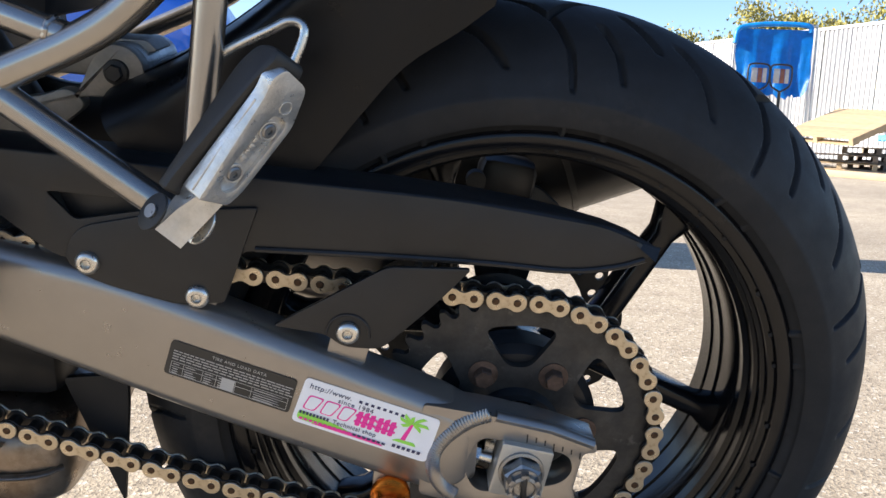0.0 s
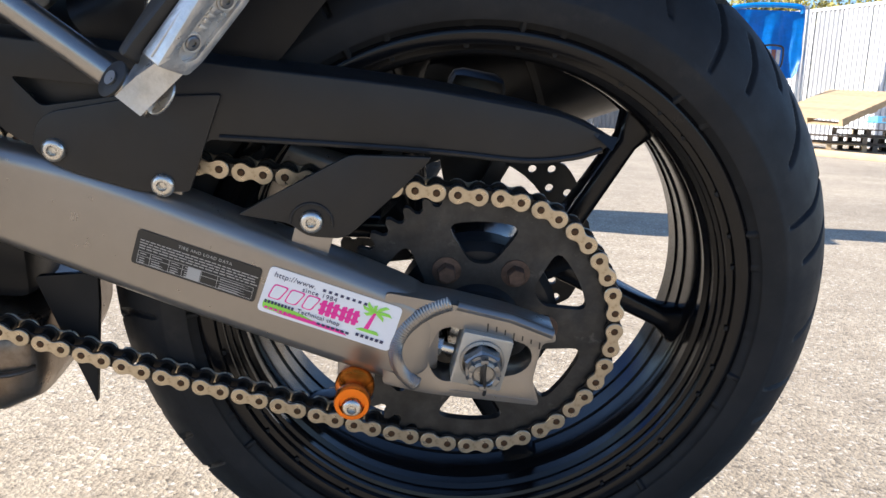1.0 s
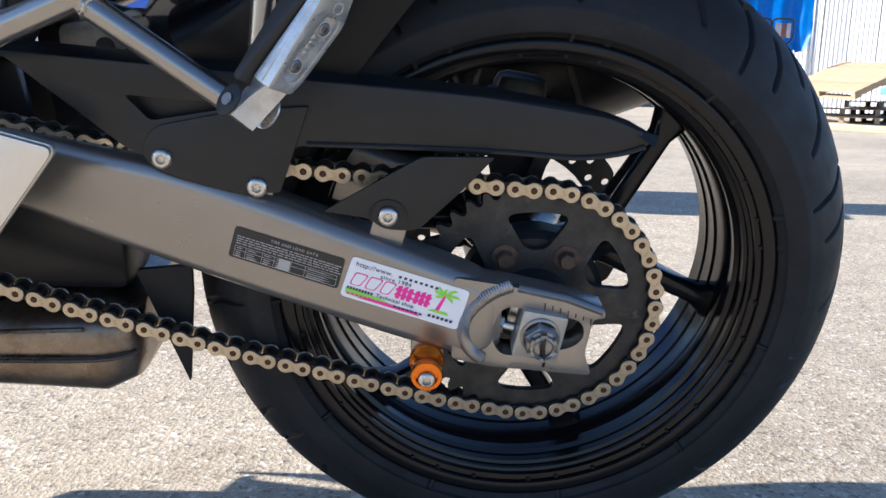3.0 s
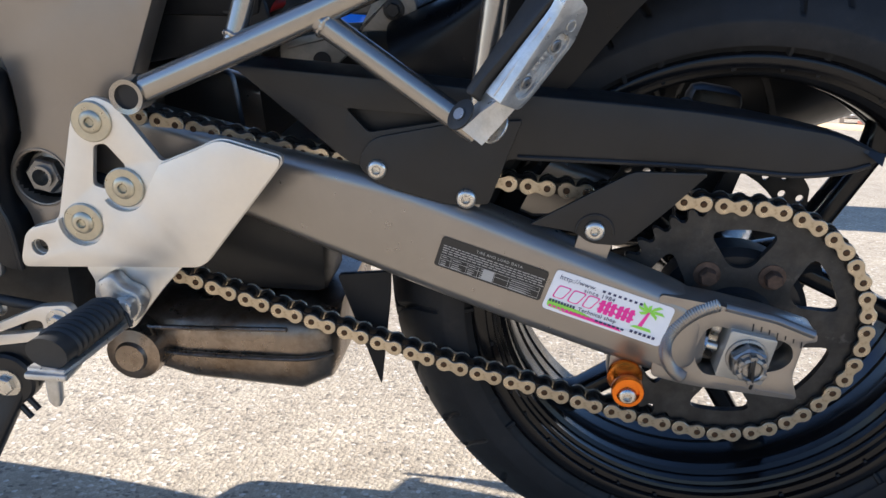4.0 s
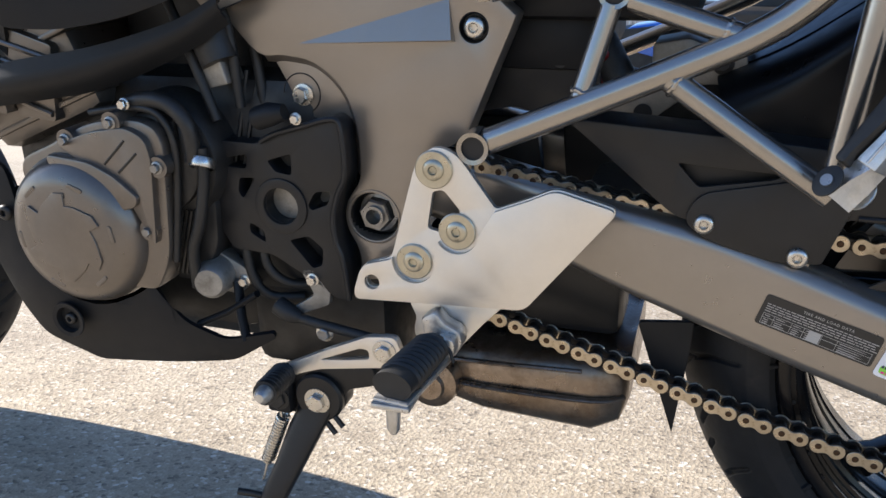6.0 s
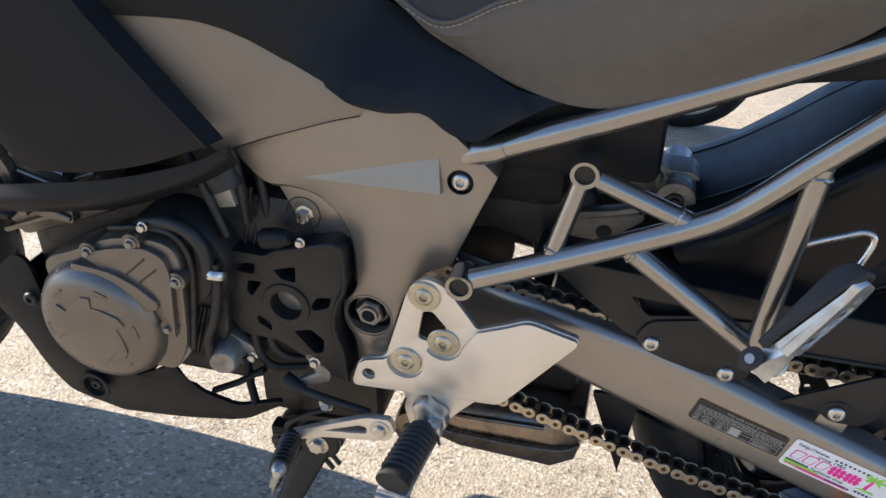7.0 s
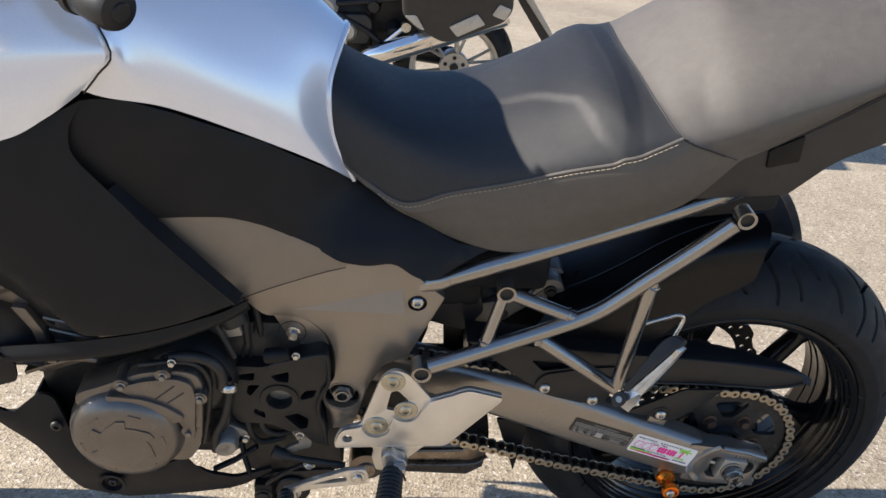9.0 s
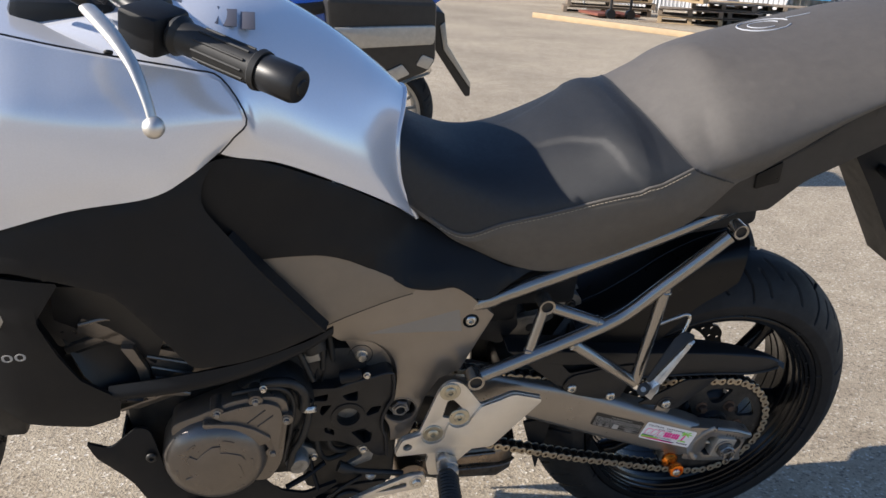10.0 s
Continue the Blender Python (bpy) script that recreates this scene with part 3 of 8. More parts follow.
for i in range(7):
    x, z = 0.0, 0.3475
    bm = box(0.003 + 0.0065 * i - 0.0005, 0.003 + 0.0065 * i + 0.0005, PLATE_Y - 0.0004, PLATE_Y + 0.0004, 0.3385 - 0.0021 * i - (0.0 if i % 3 else 0.002), 0.343 - 0.0023 * i, 0, bm=bm)
part("scale_marks", bm, DARK, swingarm)
block = [(-0.0145, 0.3385), (0.0225, 0.3315), (0.0155, 0.29), (-0.0225, 0.297)]
part("axle_block", slab(rounded(block, 0.002, 2), PLATE_Y - 0.0055, PLATE_Y + 0.018, 0.0008), BLOCK, swingarm, "pale zinc axle block")
bm = tube([(-0.043, PLATE_Y + 0.014, 0.319), (-0.02, PLATE_Y + 0.012, 0.3145)], 0.0042, 12)
bm = tube([(-0.0345, PLATE_Y + 0.0135, 0.3175), (-0.0285, PLATE_Y + 0.0125, 0.3165)], 0.0075, 6, bm)
bm = tube([(-0.0425, PLATE_Y + 0.0135, 0.319), (-0.0355, PLATE_Y + 0.0125, 0.3175)], 0.0095, 14, bm)
part("chain_adjuster", bm, STEEL, swingarm)
m = at_y(0, PLATE_Y - 0.0055, 0.3155)
bm = lathe([(0, 0), (0.0165, 0), (0.0165, -0.0022), (0.0145, -0.003)], 32, m)
bm = lathe([(0.0148, -0.003), (0.0148, -0.0125), (0.0128, -0.0145), (0.0, -0.0145)], 6, m @ Matrix.Rotation(0.4, 4, "Y"), bm)
bm = lathe([(0.0125, -0.0145), (0.0125, -0.0165), (0.0105, -0.017), (0.0105, -0.0215), (0.0085, -0.0225), (0.0075, -0.0215), (0.0075, -0.0195), (0, -0.0195)], 32, m, bm)
for k in range(6):
    a = 2 * math.pi * k / 6
    bm = box(-0.0028, 0.0028, -0.0225, -0.014, 0.0085, 0.0122, 0.0006, m @ Matrix.Rotation(a, 4, "Y"), bm)
axle_nut = part("axle_nut", bm, NUT, swingarm, "castellated steel axle nut with split pin", smooth=30)
bm = tube([(0.001, PLATE_Y - 0.026, 0.328), (0.0, PLATE_Y - 0.0285, 0.3175), (0.0015, PLATE_Y - 0.0265, 0.304), (0.0015, PLATE_Y - 0.024, 0.298)], 0.0013, 8, smooth=4)
bm = tube([(-0.0005, PLATE_Y - 0.026, 0.327), (-0.0015, PLATE_Y - 0.028, 0.3175), (-0.001, PLATE_Y - 0.025, 0.308)], 0.0012, 8, bm, smooth=4)
part("split_pin", bm, DARK, axle_nut)
# orange paddock-stand bobbin under the arm
bob_m = at_y(-0.0925, -0.152, 0.2855) @ Matrix.Rotation(radians(-4), 4, "X")
bobbin = part("stand_bobbin", lathe([(0, 0), (0.0145, 0), (0.0148, -0.004), (0.0135, -0.006), (0.0105, -0.009), (0.0095, -0.014), (0.0098, -0.02), (0.0128, -0.024), (0.0132, -0.031), (0.0122, -0.033), (0.0092, -0.0335), (0.0088, -0.0295), (0.0, -0.0295)], 36, bob_m), ORANGE, swingarm, "orange anodised stand bobbin")
part("lug", slab(rounded([(-0.106, 0.305), (-0.078, 0.3), (-0.079, 0.276), (-0.106, 0.275)], 0.006), -0.15, -0.125, 0.002), ARM, swingarm)
socket_bolt(bobbin, -0.0925, -0.1815, 0.2832, 0.0078, "screw", STEEL, 0.004)

# ---- chain guard ----
guard_top = [(-0.42, 0.531), (-0.287, 0.522), (-0.184, 0.514), (-0.051, 0.505), (0.045, 0.4915), (0.0845, 0.476)]
G_Y = -0.134
guard_outline = guard_top + [(0.076, 0.4698), (0.06, 0.464), (0.0215, 0.4578), (-0.03, 0.461), (-0.1, 0.463), (-0.2, 0.4635), (-0.205, 0.45), (-0.25, 0.44), (-0.325, 0.4545), (-0.409, 0.524)]
hole = rounded([(-0.327, 0.5), (-0.245, 0.4955), (-0.252, 0.491), (-0.309, 0.4805)], 0.004, 3)
chain_guard = part("chain_guard", slab(rounded(guard_outline, [0.004, 0.02, 0.02, 0.02, 0.01, 0.003] + [0.01] * 10, 3), G_Y, G_Y + 0.003, 0.001, [hole]), SATIN, motorcycle, "matt black sheet-metal chain guard")
part("lower_fold", tube([(0.075, G_Y, 0.4695), (0.055, G_Y, 0.463), (0.0215, G_Y, 0.459), (-0.03, G_Y, 0.462), (-0.1, G_Y, 0.464), (-0.19, G_Y, 0.465)], 0.0022, 8, smooth=4), SATIN, chain_guard)
part("guard_back", slab(rounded([(-0.33, 0.515), (-0.2, 0.503), (-0.2, 0.47), (-0.25, 0.455), (-0.31, 0.465)], 0.006), G_Y + 0.012, G_Y + 0.015, 0), SATIN, chain_guard)
lip = [[(x, G_Y + 0.0005, z - 0.001), (x, G_Y + 0.004, z + 0.001), (x, G_Y + 0.03 * f, z + 0.003 * f), (x, G_Y + 0.045 * f, z + 0.001)] for (x, z), f in zip(guard_top, (1, 1, 1, 0.85, 0.4, 0.05))]
part("top_flange", shell(lip, 0.0025, 3), SATIN, chain_guard)
plate = rounded([(-0.319, 0.453), (-0.308, 0.4765), (-0.239, 0.4915), (-0.187, 0.4955), (-0.2115, 0.4255), (-0.246, 0.424), (-0.3, 0.438)], [0.01, 0.012, 0.004, 0.003, 0.003, 0.006, 0.02])
part("front_plate", slab(plate, G_Y - 0.0035, G_Y, 0.0008), SATIN, chain_guard)
rear = rounded([(-0.178, 0.4125), (-0.1, 0.4595), (-0.043, 0.4605), (-0.066, 0.434), (-0.103, 0.3975), (-0.13, 0.3985), (-0.141, 0.4075)], [0.003, 0.006, 0.004, 0.02, 0.008, 0.008, 0.006])
part("rear_bracket", slab(rear, G_Y - 0.009, G_Y - 0.005, 0.0008), SATIN, chain_guard)
part("boss", tube([(-0.126 + 0.0148 * math.cos(a), G_Y - 0.0092, 0.4085 + 0.0148 * math.sin(a)) for a in (radians(-8 + 10 * i) for i in range(20))], 0.0011, 8), SATIN, chain_guard)
for x, y, z in ((-0.302, G_Y - 0.0035, 0.4515), (-0.2295, G_Y - 0.0035, 0.43), (-0.126, G_Y - 0.0095, 0.41)):
    socket_bolt(chain_guard, x, y, z, 0.0082, "screw", STEEL, 0.0042)
for x, z, w, y in ((-0.232, 0.4225, 0.013, -0.142), (-0.127, 0.3915, 0.014, -0.152), (-0.302, 0.444, 0.012, -0.133)):
    m = Matrix.Translation((x, 0, z)) @ Matrix.Rotation(radians(14), 4, "Y")
    part("tab", box(-w, w, y + 0.012, y + 0.018, -0.006, 0.012, 0.001, m), ARM, swingarm)

# ---- subframe of painted tubes ----
bm = tube([(-0.4715, -0.172, 0.5185), (-0.40, -0.170, 0.549), (-0.317, -0.167, 0.5855), (-0.282, -0.166, 0.602), (-0.258, -0.166, 0.617), (-0.236, -0.166, 0.637), (-0.207, -0.166, 0.667), (-0.16, -0.168, 0.715), (-0.121, -0.17, 0.7575)], 0.0106, 20, smooth=4)
subframe = part("subframe", bm, TUBE, motorcycle, "satin silver tubular rear subframe")
for name, pts, r in (
    ("upper_tube", [(-0.5, -0.132, 0.622), (-0.462, -0.138, 0.637), (-0.32, -0.14, 0.696), (-0.185, -0.142, 0.756), (-0.12, -0.141, 0.786), (-0.04, -0.135, 0.825)], 0.0116),
    ("brace_tube", [(-0.383, -0.152, 0.6215), (-0.402, -0.168, 0.551)], 0.0084),
    ("brace_tube", [(-0.368, -0.151, 0.626), (-0.29, -0.164, 0.603)], 0.0092),
    ("lower_tube", [(-0.338, -0.167, 0.573), (-0.218, -0.18, 0.495)], 0.0097),
    ("rear_tube", [(-0.2, -0.166, 0.668), (-0.2175, -0.18, 0.5)], 0.0097),
):
    part(name, tube(pts, r, 18, smooth=3 if len(pts) > 2 else 0), TUBE, subframe)
for x, y, z, r, l in ((-0.482, -0.172, 0.514, 0.0132, 0.013), (-0.38, -0.147, 0.632, 0.0125, 0.013), (-0.112, -0.17, 0.769, 0.0118, 0.011)):
    part("sleeve", lathe([(r, -l), (r, l), (r * 0.72, l), (r * 0.72, -l + 0.001)], 28, at_y(x, y, z), closed=True), TUBE, subframe)
    part("sleeve_plug", lathe([(0, -l + 0.004), (r * 0.73, -l + 0.004), (r * 0.73, l)], 20, at_y(x, y, z)), SATIN, subframe)
for at, way, r in (((-0.338, -0.167, 0.573), (0.12, -0.013, -0.078), 0.0092), ((-0.2, -0.166, 0.668), (-0.0175, -0.014, -0.168), 0.0092), ((-0.29, -0.164, 0.603), (-0.085, 0.014, 0.025), 0.0085), ((-0.402, -0.168, 0.551), (0.022, 0.018, 0.081), 0.0078)):
    d = Vector(way).normalized()
    a1 = d.orthogonal().normalized()
    a2 = d.cross(a1)
    c = Vector(at) + d * 0.0085
    bead_line = [c + (r - 0.0002) * (math.cos(2 * math.pi * k / 40) * a1 + math.sin(2 * math.pi * k / 40) * a2) + d * 0.0005 * math.sin(k * 0.9) for k in range(41)]
    part("weld", tube(bead_line, [0.0022 + 0.0004 * math.sin(k * 2.1) for k in range(41)], 8), TUBE, subframe, "rough weld bead")
bm = tube([(-0.482, 0.172, 0.514), (-0.317, 0.167, 0.5855), (-0.258, 0.166, 0.617), (-0.207, 0.166, 0.667), (-0.114, 0.17, 0.765)], 0.0098, 12, smooth=4)
part("right_tube", bm, TUBE, subframe)
part("right_upper_tube", tube([(-0.5, 0.132, 0.622), (-0.32, 0.14, 0.696), (-0.1, 0.145, 0.795)], 0.0105, 12), TUBE, subframe)
part("collar", tube([(-0.478, -0.1365, 0.631), (-0.462, -0.138, 0.637), (-0.452, -0.1385, 0.6415)], [0.0128, 0.0135, 0.0122], 20), TUBE, subframe)
part("cross_tube", tube([(-0.3, -0.14, 0.705), (-0.3, 0.14, 0.705)], 0.009, 12), TUBE, subframe)

# ---- folded passenger footrest and its bracket ----
PA = Vector((-0.2248, -0.228, 0.5107))
pu = Vector((0.5618, 0.2006, 0.8026))
pv = Vector((0.5001, 0.6905, -0.5227))
pw = Vector((0.659, -0.6951, -0.2875))
PEG = Matrix(((pu.x, pv.x, pw.x, PA.x), (pu.y, pv.y, pw.y, PA.y), (pu.z, pv.z, pw.z, PA.z), (0, 0, 0, 1)))


def plan(outline, w0, w1, bevel, m, holes=()):
    """A plate drawn in a thing's own (u, v), from w0 to w1 along its third axis."""
    return laid(slab([(u, v) for u, v in outline], -w0, -w1, bevel, holes), m @ Matrix(((1, 0, 0, 0), (0, 0, 1, 0), (0, -1, 0, 0), (0, 0, 0, 1))))


peg_out = rounded([(0.0272, 0.0038), (0.0945, -0.0008), (0.1045, -0.0036), (0.1125, 0.0005), (0.1105, 0.0205), (0.0878, 0.0288), (0.042, 0.0268), (0.031, 0.0238)], [0.001, 0.006, 0.003, 0.003, 0.005, 0.005, 0.004, 0.003])
peg_well = rounded([(0.0885, 0.0125), (0.0892, 0.022), (0.085, 0.0245), (0.042, 0.0222), (0.0365, 0.0175), (0.0385, 0.0098), (0.0485, 0.0088), (0.082, 0.0103)], 0.003)
bm = plan(peg_out, -0.003, 0.0102, 0.0013, Matrix.Identity(4), [peg_well])
for vert in bm.verts:
    u, v, w = vert.co
    if v < 0.006:
        v -= 0.26 * (0.0102 - w)
    if w < 0.004:
        w += 0.007 * min(1.0, max(0.0, (u - 0.03) / 0.065))
    vert.co = (u, v, w)
rear_peg = part("passenger_footrest", laid(bm, PEG), CAST, motorcycle, "folded cast aluminium passenger footrest with rubber pad")
part("well_floor", plan(rounded([(0.0905, 0.011), (0.0905, 0.0235), (0.086, 0.026), (0.041, 0.024), (0.035, 0.018), (0.0365, 0.008), (0.083, 0.0088)], 0.003), 0.0, 0.0072, 0.0004, PEG), CAST, rear_peg)
part("side_ridge", tube([PEG @ Vector(p) for p in ((0.029, 0.0016, 0.0035), (0.06, 0.0, 0.0045), (0.09, -0.0022, 0.0065))], 0.0009, 8), CAST, rear_peg)
for k in range(4):
    part("cast_mark", plan([(0.0575 + 0.004 * k, 0.0125), (0.0602 + 0.004 * k, 0.0128), (0.0602 + 0.004 * k, 0.0185), (0.0575 + 0.004 * k, 0.0182)], 0.007, 0.0081, 0.0003, PEG), CAST, rear_peg)
part("cast_ring", plan(ring(0.095, 0.0163, 0.0043, 20), 0.0101, 0.0107, 0.0002, PEG, [ring(0.095, 0.0163, 0.0033, 20)]), CAST, rear_peg)
pad_side = PEG @ Matrix.Rotation(radians(90), 4, "X")
part("rubber_pad", plan(rounded([(0.02, -0.0125), (0.1, -0.0165), (0.116, -0.011), (0.1195, 0.0045), (0.1125, 0.0075), (0.098, 0.003), (0.03, -0.0045), (0.02, -0.004)], [0.003, 0.008, 0.006, 0.005, 0.003, 0.006, 0.003, 0.003]), -0.016, 0.0075, 0.0025, pad_side), RIB, rear_peg)
for u, v in ((0.0485, 0.0155), (0.0791, 0.0178)):
    part("screw_seat", plan(ring(u, v, 0.0062, 24), 0.007, 0.0086, 0.0004, PEG, [ring(u, v, 0.0046, 24)]), CAST, rear_peg)
    ob = part("screw", lathe([(0.0044, 0.001), (0.0044, -0.0006), (0.0036, -0.0014), (0.0018, -0.0014), (0.0016, 0.0), (0, 0.0)], 20), NUT, rear_peg)
    ob.matrix_local = PEG @ Matrix.Translation((u, v, 0.008)) @ Matrix(((1, 0, 0, 0), (0, 0, 1, 0), (0, -1, 0, 0), (0, 0, 0, 1)))
part("hinge_block", laid(bevelled(loft([[(-0.001, 0.0, 0.0), (-0.002, 0.012, 0.0122), (0.0, 0.0195, 0.004), (0.001, 0.0085, -0.01)], [(0.015, 0.0012, 0.0035), (0.014, 0.016, 0.0115), (0.015, 0.0205, -0.001), (0.015, 0.005, -0.0085)], [(0.0285, 0.0035, 0.0078), (0.0315, 0.0225, 0.0082), (0.0315, 0.0225, -0.004), (0.0285, 0.001, -0.003)]]), 0.0013), PEG), CAST, rear_peg)
for v, cu, cw, mm in ((0.0225, 0.012, 0.004, STEEL), (-0.003, 0.006, -0.006, RIB)):
    part("hinge_ear", plan(ring(cu, cw, 0.0115, 24, 0.009), -0.001, 0.001, 0.0005, PEG @ Matrix.Translation((0, v, 0)) @ Matrix.Rotation(radians(90), 4, "X")), mm, rear_peg)
part("pin_head", tube([PEG @ Vector((0.012, 0.0225, 0.004)), PEG @ Vector((0.012, 0.0255, 0.004))], [0.006, 0.005], 14), STEEL, rear_peg)
part("pin", tube([PEG @ Vector((0.006, -0.0055, -0.006)), PEG @ Vector((0.006, -0.0015, -0.006))], 0.0042, 14), NUT, rear_peg)
part("luggage_hook", tube([(-0.206, -0.168, 0.5945), (-0.19, -0.17, 0.604), (-0.17, -0.172, 0.614), (-0.1585, -0.173, 0.6195), (-0.151, -0.174, 0.6165), (-0.1525, -0.177, 0.606), (-0.162, -0.183, 0.583)], 0.0029, 10, smooth=4), STEEL, subframe)

# ---- rider's footrest plate ----
RS_Y = -0.168
RS_BOLTS = ((-0.518, 0.492), (-0.4985, 0.4395), (-0.538, 0.408))
rs_out = rounded([(-0.534, 0.4985), (-0.518, 0.5125), (-0.4985, 0.5065), (-0.4655, 0.4615), (-0.4365, 0.4735), (-0.416, 0.4835), (-0.3685, 0.4705), (-0.3685, 0.464), (-0.439, 0.3745), (-0.594, 0.3665), (-0.5965, 0.374), (-0.588, 0.4), (-0.5595, 0.4095)], [0.013, 0.013, 0.013, 0.004, 0.01, 0.008, 0.004, 0.004, 0.008, 0.004, 0.006, 0.008, 0.006])
rs_cut = rounded([(-0.52, 0.4725), (-0.5105, 0.475), (-0.4955, 0.457), (-0.512, 0.4365), (-0.5255, 0.4395)], [0.003, 0.004, 0.003, 0.003, 0.004], 4)
footrest_plate = part("footrest_plate", slab(rs_out, RS_Y - 0.006, RS_Y, 0.0014, [rs_cut, ring(-0.5775, 0.3855, 0.0068, 20)]), ALU, motorcycle, "satin aluminium rearset plate with heel guard")


def scallop(c, r, a0, a1, n=12):
    return [(c[0] + r * math.cos(radians(a0 + (a1 - a0) * i / n)), c[1] + r * math.sin(radians(a0 + (a1 - a0) * i / n))) for i in range(n + 1)]


heel = scallop(RS_BOLTS[2], 0.0192, 172, 372) + scallop(RS_BOLTS[1], 0.0192, 212, 352) + [(-0.4655, 0.4605), (-0.4365, 0.4725)] + rounded([(-0.416, 0.4825), (-0.369, 0.4698), (-0.3692, 0.4642), (-0.4393, 0.3752), (-0.5935, 0.3673), (-0.5957, 0.374), (-0.5875, 0.3992)], [0.008, 0.004, 0.004, 0.008, 0.004, 0.006, 0.008]) + [(-0.5605, 0.4083)]
part("heel_guard", slab(heel, RS_Y - 0.0112, RS_Y - 0.0062, 0.0018, [ring(-0.5775, 0.3855, 0.0072, 20)]), ALU, footrest_plate, "raised satin aluminium heel guard")
part("lower_bracket", slab(rounded([(-0.5465, 0.366), (-0.46, 0.371), (-0.478, 0.352), (-0.5, 0.325), (-0.512, 0.309), (-0.536, 0.311), (-0.543, 0.339), (-0.54, 0.352)], 0.004), RS_Y - 0.001, RS_Y + 0.006, 0.0015), ALU, footrest_plate)
for x, z in RS_BOLTS:
    part("washer", lathe([(0, 0), (0.0163, 0), (0.0163, -0.0016), (0.0154, -0.0024), (0.0085, -0.0024), (0.0085, -0.002)], 36, at_y(x, RS_Y - 0.0062, z)), ZINC, footrest_plate, "pale passivated washer")
    socket_bolt(footrest_plate, x, RS_Y - 0.0082, z, 0.0092, "bolt", ZINC, 0.0032)

# footrest with ribbed rubber
FA, FB = Vector((-0.513, -0.196, 0.3435)), Vector((-0.521, -0.279, 0.3455))
footrest = part("footrest", tube([FA, FA.lerp(FB, 0.08), FA.lerp(FB, 0.5), FB], [0.012, 0.0145, 0.0155, 0.0172], 20, smooth=2, flat=0.7), RIB, motorcycle, "ribbed black rubber rider footrest")
for i in range(9):
    p = FA.lerp(FB, 0.12 + 0.085 * i)
    r = 0.0157 + 0.0018 * i / 9
    part("rib", tube([p - (FB - FA) * 0.028, p, p + (FB - FA) * 0.028], [r - 0.001, r + 0.0014, r - 0.001], 20, smooth=2, flat=0.72), RIB, footrest)
part("footrest_core", laid(box(-0.0155, 0.0155, -0.046, 0.046, -0.0025, 0.0025, 0.0015), look((FA + FB) / 2 + Vector((0.0, 0, -0.0135)), FB + Vector((0, 0, -0.0135))) @ Matrix.Rotation(radians(90), 4, "X")), CAST, footrest)
part("feeler", tube([(-0.522, -0.273, 0.332), (-0.5225, -0.274, 0.316), (-0.523, -0.274, 0.304), (-0.523, -0.274, 0.299)], [0.0066, 0.006, 0.0055, 0.003], 14), CAST, footrest)
part("feeler_boss", box(-0.537, -0.504, -0.287, -0.262, 0.327, 0.3325, 0.0022), CAST, footrest)
part("mount", slab(rounded([(-0.53, 0.36), (-0.516, 0.368), (-0.507, 0.357), (-0.494, 0.352), (-0.4905, 0.34), (-0.5, 0.324), (-0.525, 0.326)], 0.005), RS_Y - 0.02, RS_Y - 0.001, 0.004), CAST, footrest)
part("mount_ear", slab(rounded([(-0.512, 0.35), (-0.494, 0.351), (-0.494, 0.333), (-0.512, 0.33)], 0.006), RS_Y - 0.034, RS_Y - 0.02, 0.003), CAST, footrest)
part("spring_leg", tube([(-0.494, -0.205, 0.331), (-0.4975, -0.203, 0.34), (-0.503, -0.2, 0.345)], 0.0016, 8, smooth=3), DARK, footrest)

# ---- gear lever ----
LV_Y = -0.192
lever_hole = rounded([(-0.627, 0.3085), (-0.585, 0.3265), (-0.577, 0.3255), (-0.5765, 0.3165), (-0.6, 0.312)], 0.003, 3)
gear_lever = part("gear_lever", slab(rounded([(-0.668, 0.2945), (-0.62, 0.319), (-0.577, 0.339), (-0.5505, 0.342), (-0.545, 0.326), (-0.553, 0.3115), (-0.58, 0.307), (-0.628, 0.2985), (-0.666, 0.284)], 0.006), LV_Y - 0.004, LV_Y + 0.004, 0.0015, [lever_hole]), ALU, motorcycle, "polished aluminium gear lever with rubber toe peg")
toe = [(-0.664, LV_Y - 0.004, 0.29), (-0.658, LV_Y - 0.03, 0.2945), (-0.6545, LV_Y - 0.058, 0.299)]
part("toe_peg", tube(toe, [0.0095, 0.0108, 0.0112], 18), RIB, gear_lever)
for i in range(7):
    p = Vector(toe[0]).lerp(Vector(toe[2]), 0.12 + 0.12 * i)
    part("rib", tube([p + Vector((-0.0003, 0.0022, 0)), p, p + Vector((0.0003, -0.0022, 0))], [0.0105, 0.0122, 0.0105], 18, smooth=2), RIB, gear_lever)
part("toe_tip", tube([(-0.6545, LV_Y - 0.057, 0.299), (-0.6538, LV_Y - 0.064, 0.3), (-0.6535, LV_Y - 0.069, 0.3005)], [0.0085, 0.0075, 0.004], 16), CAST, gear_lever)
hex_bolt(gear_lever, -0.5615, LV_Y - 0.004, 0.3265, 0.0075, "pivot_bolt", STEEL, 0.006, 1.5)
part("link_rod", tube([(-0.662, -0.168, 0.3345), (-0.64, -0.17, 0.3315), (-0.58, -0.176, 0.327)], 0.0048, 12), RIB, gear_lever)
part("rod_boot", tube([(-0.683, -0.165, 0.343), (-0.67, -0.167, 0.337), (-0.658, -0.168, 0.334)], [0.0095, 0.0092, 0.0055], 14, smooth=3), RIB, gear_lever)
